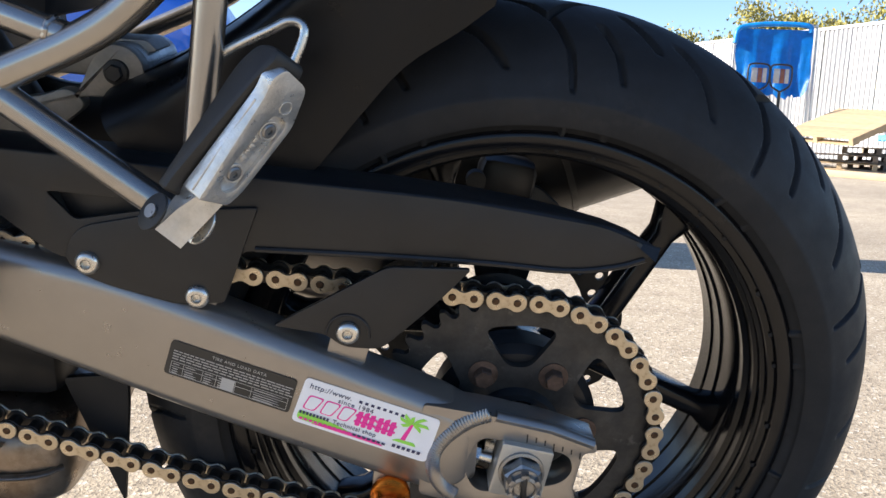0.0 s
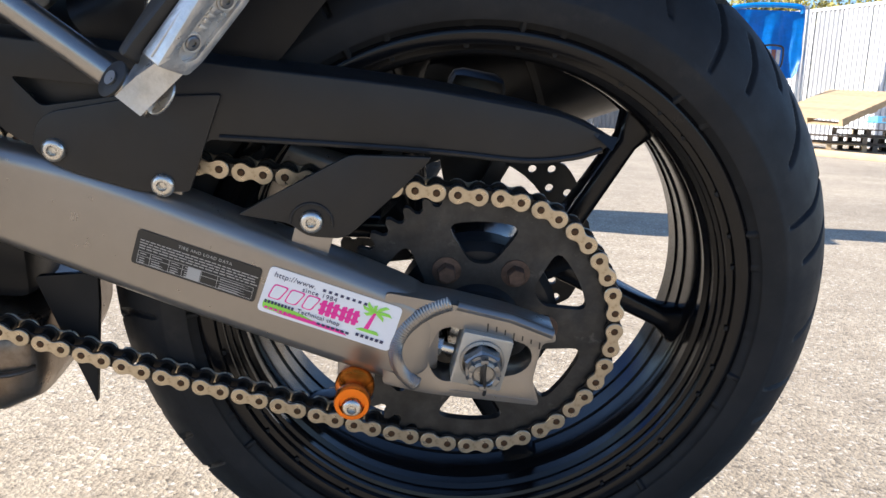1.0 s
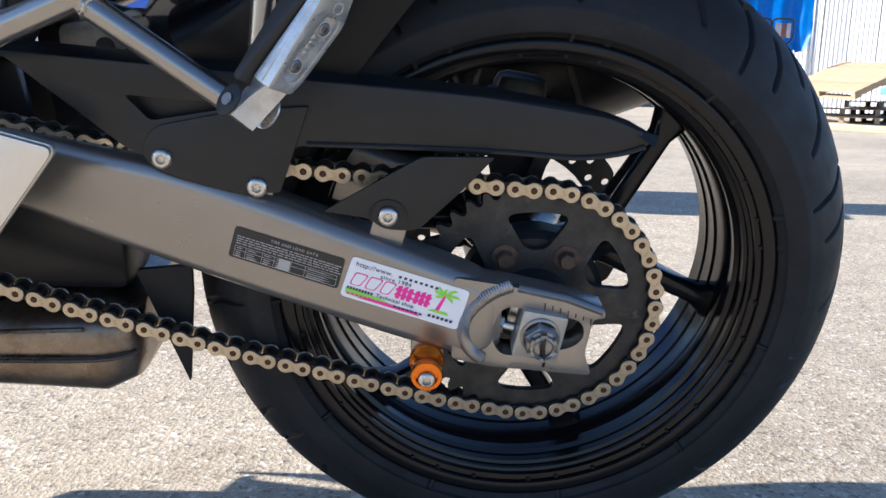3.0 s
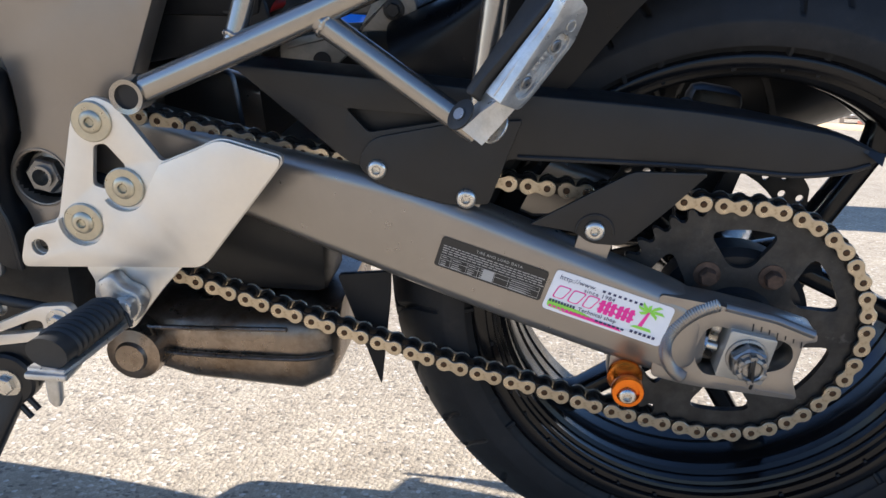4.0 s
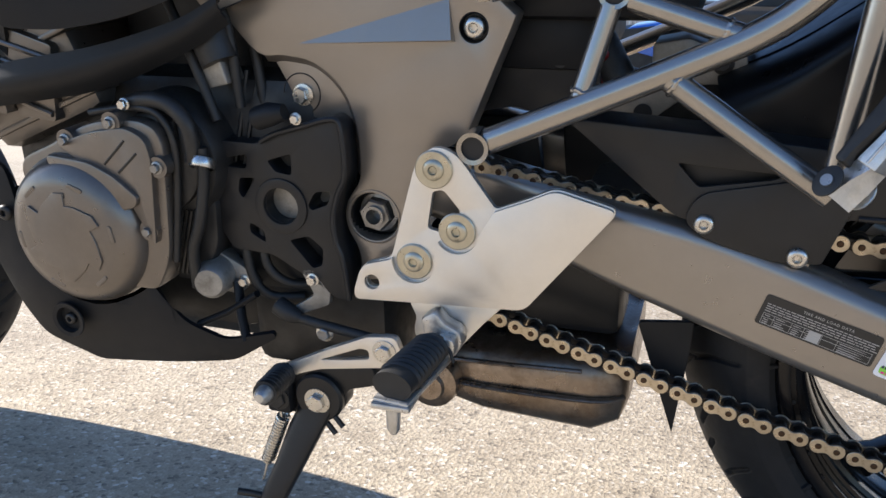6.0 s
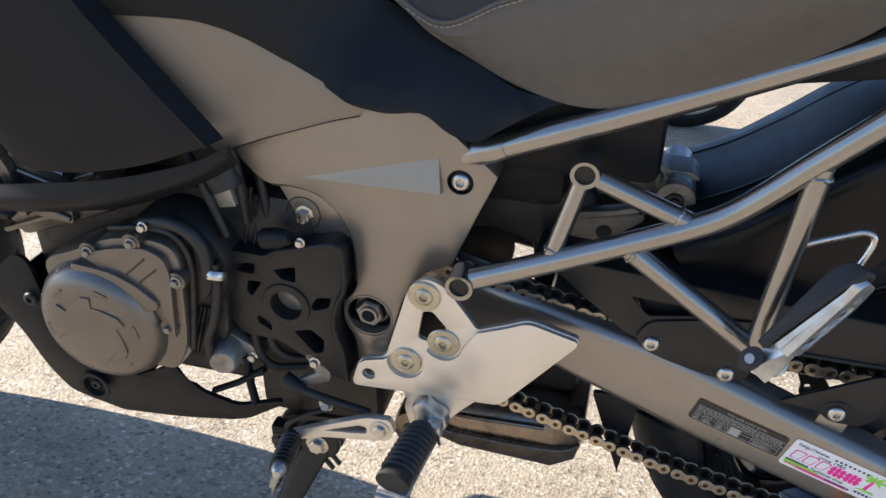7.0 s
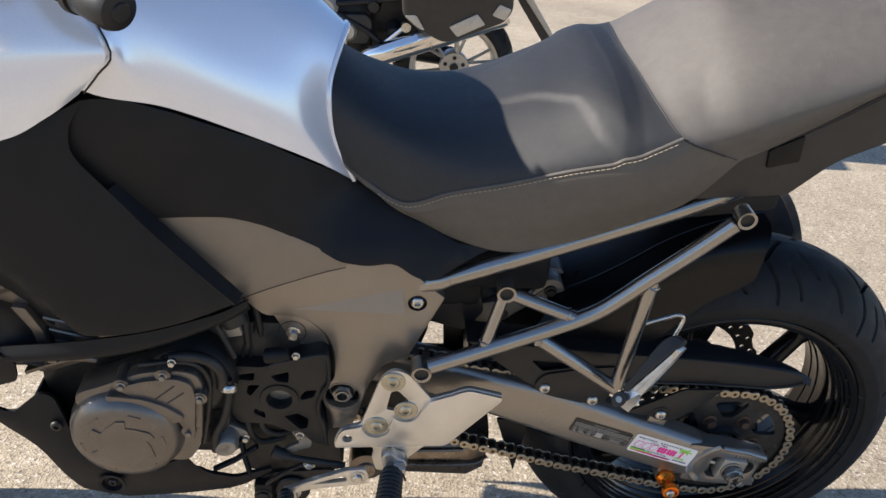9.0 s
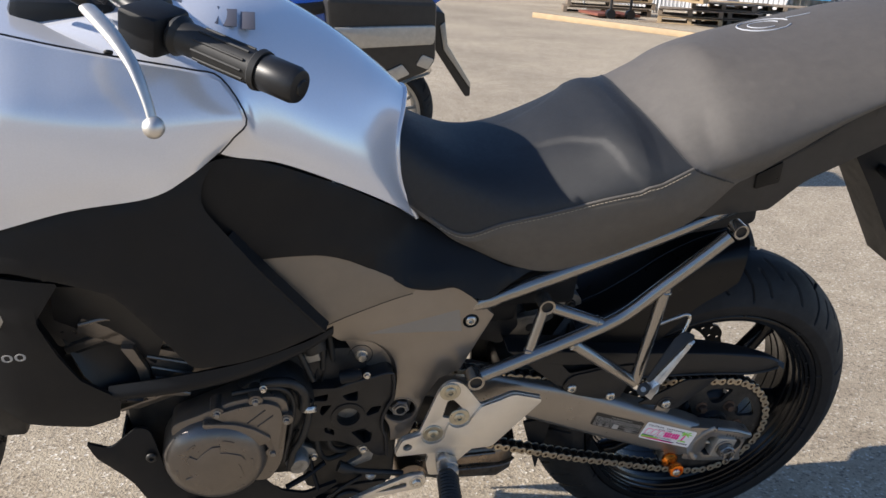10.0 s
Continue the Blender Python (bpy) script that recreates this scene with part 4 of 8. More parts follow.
part("shift_arm", slab(rounded([(-0.658, 0.381), (-0.645, 0.384), (-0.628, 0.362), (-0.63, 0.348), (-0.665, 0.333), (-0.67, 0.34), (-0.645, 0.357)], 0.004), -0.162, -0.154, 0.0015), PALEGREY, gear_lever)
hex_bolt(gear_lever, -0.645, -0.162, 0.373, 0.0048, "clamp_bolt", STEEL, 0.006, 1.3)
hex_bolt(gear_lever, -0.6315, -0.172, 0.324, 0.0062, "rod_bolt", STEEL, 0.006, 1.4)

# ---- grey frame and side cover ----
FR_Y = -0.146
arc = [(-0.6, 0.371), (-0.603, 0.4), (-0.6125, 0.42), (-0.6145, 0.436), (-0.609, 0.452), (-0.599, 0.468), (-0.597, 0.49), (-0.6, 0.524), (-0.612, 0.551), (-0.636, 0.571), (-0.665, 0.5765), (-0.69, 0.5785), (-0.722, 0.613)]
arc = [(p.x, p.y) for p in curve_points([Vector((x, z, 0)) for x, z in arc], 4)]
frame_out = [(-0.742, 0.65), (-0.62, 0.684), (-0.583, 0.678), (-0.535, 0.676), (-0.524, 0.672), (-0.457, 0.613), (-0.46, 0.605), (-0.48, 0.558), (-0.4985, 0.513), (-0.512, 0.505), (-0.531, 0.495), (-0.55, 0.458), (-0.567, 0.39), (-0.575, 0.375)] + arc
main_frame = part("main_frame", slab(frame_out, FR_Y, FR_Y + 0.03, 0.004, [ring(-0.5868, 0.4345, 0.0235, 36, 0.0228), ring(-0.4915, 0.603, 0.0122, 24)]), GREY, motorcycle, "warm grey painted frame casting with smooth side cover")
part("boss_well", lathe([(0.0235, 0.0), (0.0225, 0.022), (0, 0.022)], 32, at_y(-0.5868, FR_Y + 0.002, 0.4345)), SATIN, main_frame)
part("boss_rim", lathe([(0.0262, 0.001), (0.0257, -0.0008), (0.0245, -0.001), (0.0236, 0.001)], 36, at_y(-0.5868, FR_Y, 0.4345)), GREY, main_frame)
m = at_y(-0.5868, FR_Y + 0.016, 0.435)
part("pivot_washer", lathe([(0, 0), (0.019, 0), (0.0185, -0.003), (0.0145, -0.004)], 32, m), NUT, main_frame)
bm = lathe([(0.016, -0.003), (0.016, -0.012), (0.0142, -0.0142), (0.0098, -0.0142), (0.0092, -0.004)], 6, m @ Matrix.Rotation(0.2, 4, "Y"))
bm = lathe([(0.0098, -0.004), (0.0098, -0.0175), (0.0072, -0.0175), (0.007, -0.002), (0, -0.002)], 24, m, bm)
part("pivot_nut", bm, NUT, main_frame, smooth=30)
m = at_y(-0.4915, FR_Y + 0.006, 0.603)
part("cup_washer", lathe([(0.0125, -0.005), (0.0115, -0.0062), (0.0105, 0.0), (0, 0.0)], 28, m), SATIN, main_frame)
socket_bolt(main_frame, -0.4915, FR_Y + 0.004, 0.603, 0.0092, "bolt", STEEL, 0.006)
part("engine_lug", slab(rounded([(-0.684, 0.582), (-0.64, 0.588), (-0.6, 0.56), (-0.598, 0.522), (-0.622, 0.519), (-0.646, 0.521), (-0.657, 0.531), (-0.672, 0.56)], [0.004, 0.004, 0.01, 0.004, 0.004, 0.006, 0.008, 0.01]), FR_Y + 0.0085, FR_Y + 0.019, 0.0012), GREY, main_frame)
lug_ring = [(-0.6535 + 0.0178 * math.cos(a), FR_Y + 0.0082, 0.5425 + 0.0178 * math.sin(a)) for a in (radians(-60 + 10 * i) for i in range(25))]
part("lug_ring", tube(lug_ring, 0.0006, 6), SATIN, main_frame)
hex_bolt(main_frame, -0.652, FR_Y + 0.008, 0.5415, 0.0075, "engine_bolt", STEEL, 0.009, 1.3)
chamfer = []
for (x0, z0), (x, z), (x1, z1) in zip(arc[20:-6], arc[21:-5], arc[22:-4]):
    d = Vector((x1 - x0, 0, z1 - z0)).normalized()
    chamfer.append([(x, FR_Y + 0.001, z), (x - d.z * 0.0062, FR_Y + 0.0085, z + d.x * 0.0062), (x - d.z * 0.0062, FR_Y + 0.016, z + d.x * 0.0062), (x + d.z * 0.002, FR_Y + 0.016, z - d.x * 0.002)])
part("arc_chamfer", loft(chamfer), GREY, main_frame)
cover_out = rounded([(-0.815, 0.744), (-0.76, 0.746), (-0.727, 0.743), (-0.69, 0.728), (-0.62, 0.69), (-0.578, 0.668), (-0.583, 0.66), (-0.64, 0.643), (-0.724, 0.6125)], [0.006, 0.02, 0.02, 0.02, 0.02, 0.005, 0.005, 0.03, 0.006])
bm = bmesh.new()
tip, top, low, deep = (bm.verts.new(p) for p in ((-0.655, FR_Y + 0.0005, 0.5868), (-0.512, FR_Y + 0.0005, 0.6265), (-0.507, FR_Y - 0.012, 0.5945), (-0.507, FR_Y + 0.002, 0.5915)))
for f in ((tip, top, low), (tip, low, deep), (top, deep, low), (tip, deep, top)):
    bm.faces.new(f)
part("arrow_relief", bm, GREY, main_frame, smooth=0)
bm = slab(frame_out, -FR_Y - 0.03, -FR_Y, 0.0)
part("right_frame", bm, GREY, main_frame)

# ---- shock absorber, linkage and dark inner parts ----
shock = part("shock_absorber", tube([(-0.46, -0.03, 0.66), (-0.38, -0.03, 0.52)], 0.022, 20), DARK, motorcycle, "rear shock absorber with red spring")
coil = [Vector((-0.475, -0.045, 0.65)).lerp(Vector((-0.42, -0.045, 0.54)), i / 120) + 0.031 * Vector((math.cos(i * 0.36) * 0.85, math.sin(i * 0.36), math.cos(i * 0.36) * 0.53)) for i in range(121)]
part("spring", tube(coil, 0.0058, 10), SHOCKRED, shock, "red coil spring")
lobe = [(-0.2995 + 0.0195 * math.cos(a), 0.5675 + 0.0195 * math.sin(a)) for a in (radians(-62 + 200 * i / 16) for i in range(17))]
part("linkage_arm", slab(lobe + rounded([(-0.335, 0.556), (-0.352, 0.549), (-0.375, 0.545), (-0.4, 0.54), (-0.4, 0.505), (-0.37, 0.503), (-0.345, 0.525), (-0.322, 0.543)], 0.008), -0.062, -0.047, 0.0025), LINK, shock, "dull brown-grey linkage arm")
part("linkage_boss", lathe([(0.0, -0.002), (0.0185, -0.002), (0.0192, 0.0), (0.0192, 0.03), (0.0165, 0.032), (0.0165, 0.08), (0, 0.08)], 36, at_y(-0.2995, -0.046, 0.5675)), CAST, shock, "bright aluminium boss")
part("linkage_hook", slab(rounded([(-0.326, 0.592), (-0.319, 0.5945), (-0.31, 0.588), (-0.285, 0.5875), (-0.277, 0.58), (-0.3, 0.575)], 0.003), -0.036, 0.0, 0.0015), PALEGREY, shock)
part("linkage_block", slab(rounded([(-0.36, 0.578), (-0.33, 0.584), (-0.31, 0.576), (-0.32, 0.558), (-0.36, 0.56)], 0.003), -0.03, 0.03, 0.002), PALEGREY, shock)
part("linkage_hole", lathe([(0.008, -0.0004), (0.0078, 0.0), (0, 0.0)], 24, at_y(-0.3625, -0.0624, 0.5235)), SATIN, shock)
part("bolt_washer", lathe([(0.0, -0.0015), (0.0088, -0.0015), (0.0092, 0.0)], 28, at_y(-0.2995, -0.0622, 0.5675)), DARK, shock)
hex_bolt(shock, -0.2995, -0.0636, 0.5675, 0.0062, "bolt", DARK, 0.006)
fender_rows = [
    [(-0.25, -0.104, 0.49), (-0.275, -0.105, 0.515), (-0.293, -0.104, 0.535), (-0.3, -0.085, 0.55), (-0.302, -0.045, 0.555), (-0.303, 0.0, 0.557)],
    [(-0.195, -0.104, 0.498), (-0.235, -0.105, 0.545), (-0.248, -0.104, 0.562), (-0.25, -0.085, 0.574), (-0.25, -0.045, 0.58), (-0.25, 0.0, 0.582)],
    [(-0.16, -0.104, 0.509), (-0.19, -0.105, 0.582), (-0.2, -0.104, 0.6), (-0.2, -0.085, 0.609), (-0.2, -0.045, 0.614), (-0.2, 0.0, 0.616)],
    [(-0.127, -0.104, 0.549), (-0.145, -0.105, 0.613), (-0.153, -0.104, 0.638), (-0.15, -0.085, 0.648), (-0.15, -0.045, 0.653), (-0.15, 0.0, 0.655)],
    [(-0.095, -0.104, 0.587), (-0.105, -0.105, 0.626), (-0.1125, -0.104, 0.662), (-0.105, -0.085, 0.675), (-0.1, -0.045, 0.681), (-0.1, 0.0, 0.683)],
    [(-0.06, -0.104, 0.612), (-0.062, -0.105, 0.634), (-0.07, -0.104, 0.672), (-0.062, -0.085, 0.689), (-0.06, -0.045, 0.696), (-0.06, 0.0, 0.698)],
    [(-0.038, -0.104, 0.63), (-0.036, -0.105, 0.64), (-0.034, -0.104, 0.6765), (-0.024, -0.083, 0.697), (-0.026, -0.042, 0.703), (-0.03, 0.0, 0.705)],
]
inner_fender = part("inner_fender", shell([r + [(x, -y, z) for x, y, z in r[-2::-1]] for r in fender_rows], 0.004, 4), FENDER, motorcycle, "black rear hugger fender over the tyre", smooth=30)
part("roof_rib", tube([(x, y - 0.012, z + 0.0015) for x, y, z in (r[4] for r in fender_rows)], 0.0045, 10, smooth=4, flat=0.6), FENDER, inner_fender)
part("roof_rib", tube([(x, 0.012 - y, z + 0.0015) for x, y, z in (r[4] for r in fender_rows)], 0.0045, 10, smooth=4, flat=0.6), FENDER, inner_fender)
for k in (1, 2):
    part("edge_bead", tube([(x, y - 0.0004, z) for x, y, z in (r[k] for r in fender_rows)], 0.0013, 8, smooth=4), SATIN, inner_fender)
undertray = part("undertray", box(-0.46, -0.03, -0.1, 0.1, 0.74, 0.78, 0.012, Matrix.Rotation(radians(-9), 4, "Y") @ Matrix.Translation((0.115, 0, -0.01))), PLASTIC, motorcycle)
part("battery_box", box(-0.5, -0.4, -0.1, 0.12, 0.56, 0.62, 0.015), PLASTIC, undertray)
part("tool_tray", box(-0.5, -0.318, -0.118, 0.12, 0.606, 0.7, 0.012), PLASTIC, undertray)
part("pivot_plate", slab(rounded([(-0.51, 0.522), (-0.51, 0.61), (-0.41, 0.61), (-0.395, 0.55), (-0.42, 0.515), (-0.47, 0.53)], 0.008), -0.092, -0.084, 0.002), SATIN, undertray)
for x, z in ((-0.475, 0.585), (-0.43, 0.57)):
    hex_bolt(undertray, x, -0.092, z, 0.006, "bolt", DARK, 0.005, 1.4)
part("linkage_shield", slab(rounded([(-0.435, 0.39), (-0.45, 0.57), (-0.36, 0.546), (-0.31, 0.55), (-0.272, 0.548), (-0.272, 0.5), (-0.3, 0.44), (-0.33, 0.39)], 0.01), 0.0, 0.012, 0.002), SATIN, undertray)
part("shock_mount", slab(rounded([(-0.54, 0.38), (-0.54, 0.5), (-0.47, 0.5), (-0.462, 0.44), (-0.478, 0.385)], 0.01), 0.0, 0.014, 0.003), SATIN, undertray)
part("rear_relay", box(-0.315, -0.285, -0.12, -0.09, 0.69, 0.72, 0.004), DARK, undertray)
part("lower_chain_guide", slab(rounded([(-0.352, 0.332), (-0.313, 0.218), (-0.303, 0.311), (-0.302, 0.338)], [0.004, 0.002, 0.004, 0.004]), -0.085, -0.079, 0.001), PLASTIC, undertray, "black plastic fin below the swingarm")

# rear brake caliper and hose beyond the wheel
caliper = part("brake_caliper", box(-0.085, -0.03, 0.08, 0.118, 0.42, 0.468, 0.012, Matrix.Translation((-0.005, 0, 0.01)) @ Matrix.Rotation(radians(8), 4, "Y")), SATIN, motorcycle, "dark rear brake caliper")
part("caliper_pin", lathe([(0, 0), (0.009, 0), (0.009, -0.012), (0, -0.012)], 18, at_y(-0.03, 0.075, 0.465)), DARK, caliper)
part("bleed_nipple", tube([(-0.1, 0.07, 0.47), (-0.085, 0.07, 0.472), (-0.075, 0.07, 0.478)], [0.005, 0.004, 0.002], 10), CHROME, caliper)
part("caliper_bracket", slab(rounded([(-0.04, 0.44), (0.03, 0.455), (0.06, 0.43), (0.02, 0.35), (-0.02, 0.35)], 0.01), 0.098, 0.108, 0.002), DARK, caliper)
silencer = part("silencer", tube([(-0.22, 0.185, 0.4), (-0.18, 0.19, 0.415), (0.0, 0.2, 0.46), (0.14, 0.21, 0.512), (0.165, 0.211, 0.522)], [0.045, 0.08, 0.084, 0.084, 0.07], 28), FENDER, motorcycle, "satin black oval exhaust silencer")
part("silencer_cap", tube([(0.155, 0.211, 0.52), (0.168, 0.2115, 0.524), (0.172, 0.2115, 0.525)], [0.074, 0.07, 0.05], 28), DARK, silencer)
part("silencer_band", tube([(0.05, 0.2035, 0.4785), (0.056, 0.2038, 0.481)], 0.0852, 28), DARK, silencer)
part("exhaust_pipe", tube([(-0.2, 0.187, 0.405), (-0.3, 0.17, 0.33), (-0.42, 0.1, 0.25)], 0.026, 16, smooth=4), EXHAUST, silencer)

# ---- exhaust box under the engine ----
def stadium(x, y0, y1, z0, z1, n=24, q=0.45):
    cy, cz, hy, hz = (y0 + y1) / 2, (z0 + z1) / 2, (y1 - y0) / 2, (z1 - z0) / 2
    return [(x, cy + hy * abs(math.cos(a)) ** q * (1 if math.cos(a) > 0 else -1), cz + hz * abs(math.sin(a)) ** q * (1 if math.sin(a) > 0 else -1)) for a in (2 * math.pi * (k + 0.5) / n for k in range(n))]


secs = [stadium(-0.556, -0.07, 0.09, 0.22, 0.285), stadium(-0.55, -0.085, 0.1, 0.212, 0.285), stadium(-0.5, -0.097, 0.11, 0.206, 0.29), stadium(-0.39, -0.097, 0.11, 0.2, 0.294), stadium(-0.364, -0.088, 0.1, 0.212, 0.288), stadium(-0.357, -0.07, 0.09, 0.228, 0.29)]
exhaust_box = part("exhaust_box", loft(secs), EXHAUST, motorcycle, "heat-stained steel exhaust chamber", smooth=50)
part("box_seam", tube([(-0.56, -0.088, 0.2445), (-0.5, -0.099, 0.2465), (-0.39, -0.0992, 0.2485), (-0.36, -0.085, 0.25)], 0.0042, 10, smooth=4, flat=0.6), EXHAUST, exhaust_box)
part("rib_press", tube([(-0.54, -0.0965, 0.2715), (-0.48, -0.0985, 0.2745), (-0.4, -0.0985, 0.2785)], 0.003, 8, flat=0.8), EXHAUST, exhaust_box)
part("box_shield", box(-0.57, -0.37, -0.055, 0.02, 0.295, 0.4, 0.012), SATIN, exhaust_box, "black casting above the chamber")
part("pipe_flange", lathe([(0.0, -0.03), (0.014, -0.03), (0.016, -0.026), (0.0265, -0.022), (0.0285, -0.012), (0.0275, 0.03), (0, 0.03)], 32, at_y(-0.5495, -0.088, 0.2475)), EXHAUST, exhaust_box)

# ---- side stand ----
leg = []
for (x, y, z), w, h in (((-0.662, -0.13, 0.236), 0.019, 0.009), ((-0.6645, -0.132, 0.22), 0.024, 0.0105), ((-0.674, -0.139, 0.2), 0.0235, 0.0115), ((-0.69, -0.152, 0.16), 0.0195, 0.012), ((-0.712, -0.17, 0.11), 0.0175, 0.012), ((-0.7355, -0.1865, 0.058), 0.0155, 0.0115), ((-0.742, -0.191, 0.0385), 0.0135, 0.011)):
    leg.append([(x + w * abs(math.cos(a)) ** 0.6 * (1 if math.cos(a) > 0 else -1), y + h * abs(math.sin(a)) ** 0.6 * (1 if math.sin(a) > 0 else -1), z + 0.3 * w * math.cos(a)) for a in (2 * math.pi * (k + 0.5) / 20 for k in range(20))])
stand = part("side_stand", loft(leg), SATIN, motorcycle, "black side stand folded out, with return spring", smooth=50)
part("spring_hook", tube([(-0.704, -0.146, 0.2), (-0.703, -0.147, 0.21), (-0.702, -0.142, 0.222)], 0.0018, 8), STEEL, stand)
part("foot", box(-0.765, -0.715, -0.225, -0.165, -0.006, 0.004, 0.002, Matrix.Translation((0, 0, 0.0395)) @ Matrix.Rotation(radians(-11.6), 4, "X") @ Matrix.Translation((0, -0.0, 0.0)) @ Matrix.Translation((0, 0.0, -0.037))), DARK, stand)
part("stand_bracket", slab(rounded([(-0.718, 0.232), (-0.712, 0.25), (-0.69, 0.262), (-0.6, 0.272), (-0.598, 0.25), (-0.632, 0.24), (-0.632, 0.222), (-0.65, 0.208), (-0.695, 0.202), (-0.718, 0.208)], 0.008), -0.136, -0.116, 0.003), SATIN, stand)
part("pivot_boss", lathe([(0.027, 0.01), (0.027, -0.004), (0.0245, -0.0065), (0, -0.0065)], 32, at_y(-0.661, -0.137, 0.23)), SATIN, stand)
part("switch_block", box(-0.7175, -0.69, -0.15, -0.13, 0.209, 0.25, 0.004), PLASTIC, stand)
part("switch_cable", tube([(-0.7, -0.145, 0.245), (-0.69, -0.15, 0.262), (-0.67, -0.145, 0.275), (-0.64, -0.135, 0.285)], 0.0035, 8, smooth=4), RIB, stand)
hex_bolt(stand, -0.6615, -0.1435, 0.2275, 0.0098, "pivot_bolt", STEEL, 0.008, 1.45)
hex_bolt(stand, -0.704, -0.15, 0.2275, 0.0105, "switch_bolt", DARK, 0.006, 1.3)
coil = []
for i in range(17 * 12):
    p = Vector((-0.7025, -0.144, 0.203)).lerp(Vector((-0.7235, -0.15, 0.148)), i / (17 * 12))
    a = i / 12 * 2 * math.pi
    coil.append(p + 0.0062 * Vector((math.cos(a) * 0.93, math.sin(a), -math.cos(a) * 0.35)))
part("return_spring", tube(coil, 0.0016, 6), STEEL, stand)
part("spring_end", tube([(-0.7235, -0.15, 0.148), (-0.7265, -0.152, 0.135), (-0.729, -0.155, 0.124)], 0.0016, 6), STEEL, stand)
part("kick_tab", tube([(-0.708, -0.168, 0.114), (-0.733, -0.176, 0.121), (-0.7455, -0.18, 0.1235)], 0.004, 10), DARK, stand)
for z, x in ((0.206, -0.641), (0.196, -0.65)):
    part("spring_peg", tube([(x - 0.012, -0.138, z + 0.012), (x + 0.006, -0.142, z - 0.006)], 0.003, 8), DARK, stand)

# ---- engine ----
engine = part("engine", box(-1.0, -0.62, -0.14, 0.15, 0.335, 0.56, 0.03), DARK, motorcycle, "grey four-cylinder engine with round side cover")
HEAD = Matrix.Translation((-0.96, 0, 0.6)) @ Matrix.Rotation(radians(-22), 4, "Y")
part("cylinder_block", box(-0.07, 0.075, -0.165, 0.165, -0.11, 0.03, 0.015, HEAD), ENGINE, engine)
for i in range(4):
    part("fin", box(-0.075, 0.08, -0.17, 0.17, -0.095 + 0.03 * i, -0.089 + 0.03 * i, 0.002, HEAD), ENGINE, engine)
part("head_ledge", box(-0.085, 0.09, -0.178, 0.17, 0.03, 0.042, 0.003, HEAD), ENGINE, engine)
part("head_face", slab(rounded([(-1.0365, 0.6317), (-1.022, 0.6675), (-0.986, 0.68), (-0.885, 0.6305), (-0.8985, 0.606), (-0.986, 0.6085)], 0.006), -0.178, -0.155, 0.003), ENGINE, engine)
part("head_rib", tube([(-1.03, -0.179, 0.646), (-0.985, -0.18, 0.655), (-0.93, -0.18, 0.632), (-0.89, -0.179, 0.616)], 0.003, 8, smooth=4), ENGINE, engine)
part("barrel_face", slab(rounded([(-0.962, 0.6065), (-0.888, 0.584), (-0.898, 0.512), (-0.941, 0.516), (-0.948, 0.569)], 0.004), -0.175, -0.155, 0.003), ENGINE, engine)
part("barrel_edge", slab(rounded([(-0.982, 0.61), (-0.965, 0.608), (-0.95, 0.572), (-0.943, 0.52), (-0.955, 0.52), (-0.964, 0.575)], 0.003), -0.186, -0.16, 0.0025), ENGINE, engine)
for i in range(4):
    part("fin", tube([(-0.95 + 0.004 * i, -0.177, 0.588 - 0.0185 * i), (-0.892 - 0.002 * i, -0.177, 0.572 - 0.0175 * i)], 0.0028, 8), ENGINE, engine)
part("cylinder_head", box(-1.09, -0.92, -0.172, 0.17, 0.62, 0.72, 0.015, Matrix.Translation((-1.0, 0, 0.67)) @ Matrix.Rotation(radians(-22), 4, "Y") @ Matrix.Translation((1.0, 0, -0.67))), ENGINE, engine)
part("gasket", box(-1.06, -0.87, -0.176, 0.17, 0.628, 0.634, 0.001, Matrix.Translation((-0.96, 0, 0.63)) @ Matrix.Rotation(radians(-22), 4, "Y") @ Matrix.Translation((0.96, 0, -0.63))), DARK, engine)
CV_Y = -0.205
cover = part("generator_cover", lathe([(0.076, 0.05), (0.076, 0.016), (0.074, 0.004), (0.0685, -0.008), (0.061, -0.0155), (0.049, -0.0195), (0.03, -0.021), (0, -0.0212)], 72, at_y(-0.866, CV_Y, 0.4155)), ENGINE, engine, "round satin grey generator cover")
for i in range(6):
    a0 = radians(10 + 60 * i)
    bar = rounded([(0.05, -0.01), (0.0545, -0.0105), (0.0545, 0.006), (0.0505, 0.007)], 0.002, 2)
    c, s = math.cos(a0), math.sin(a0)
    part("relief", slab([(u * c - v * s - 0.866, u * s + v * c + 0.4155) for u, v in bar], CV_Y - 0.0192, CV_Y - 0.0135, 0.0005), ENGINE, cover)
star = []
for i in range(6):
    for a, r in ((0, 0.045), (14, 0.044), (40, 0.036), (57, 0.033)):
        b = radians(60 * i + a + 20)
        star.append((-0.866 + r * math.cos(b), 0.4155 + r * math.sin(b)))
part("star_relief", slab(star, CV_Y - 0.0222, CV_Y - 0.015, 0.0005), ENGINE, cover)
part("wing", slab(rounded([(-0.885, 0.492), (-0.836, 0.487), (-0.811, 0.476), (-0.787, 0.457), (-0.79, 0.448), (-0.82, 0.437), (-0.86, 0.44)], [0.01, 0.008, 0.006, 0.004, 0.004, 0.006, 0.01]), CV_Y - 0.0085, CV_Y + 0.004, 0.0025), ENGINE, cover)
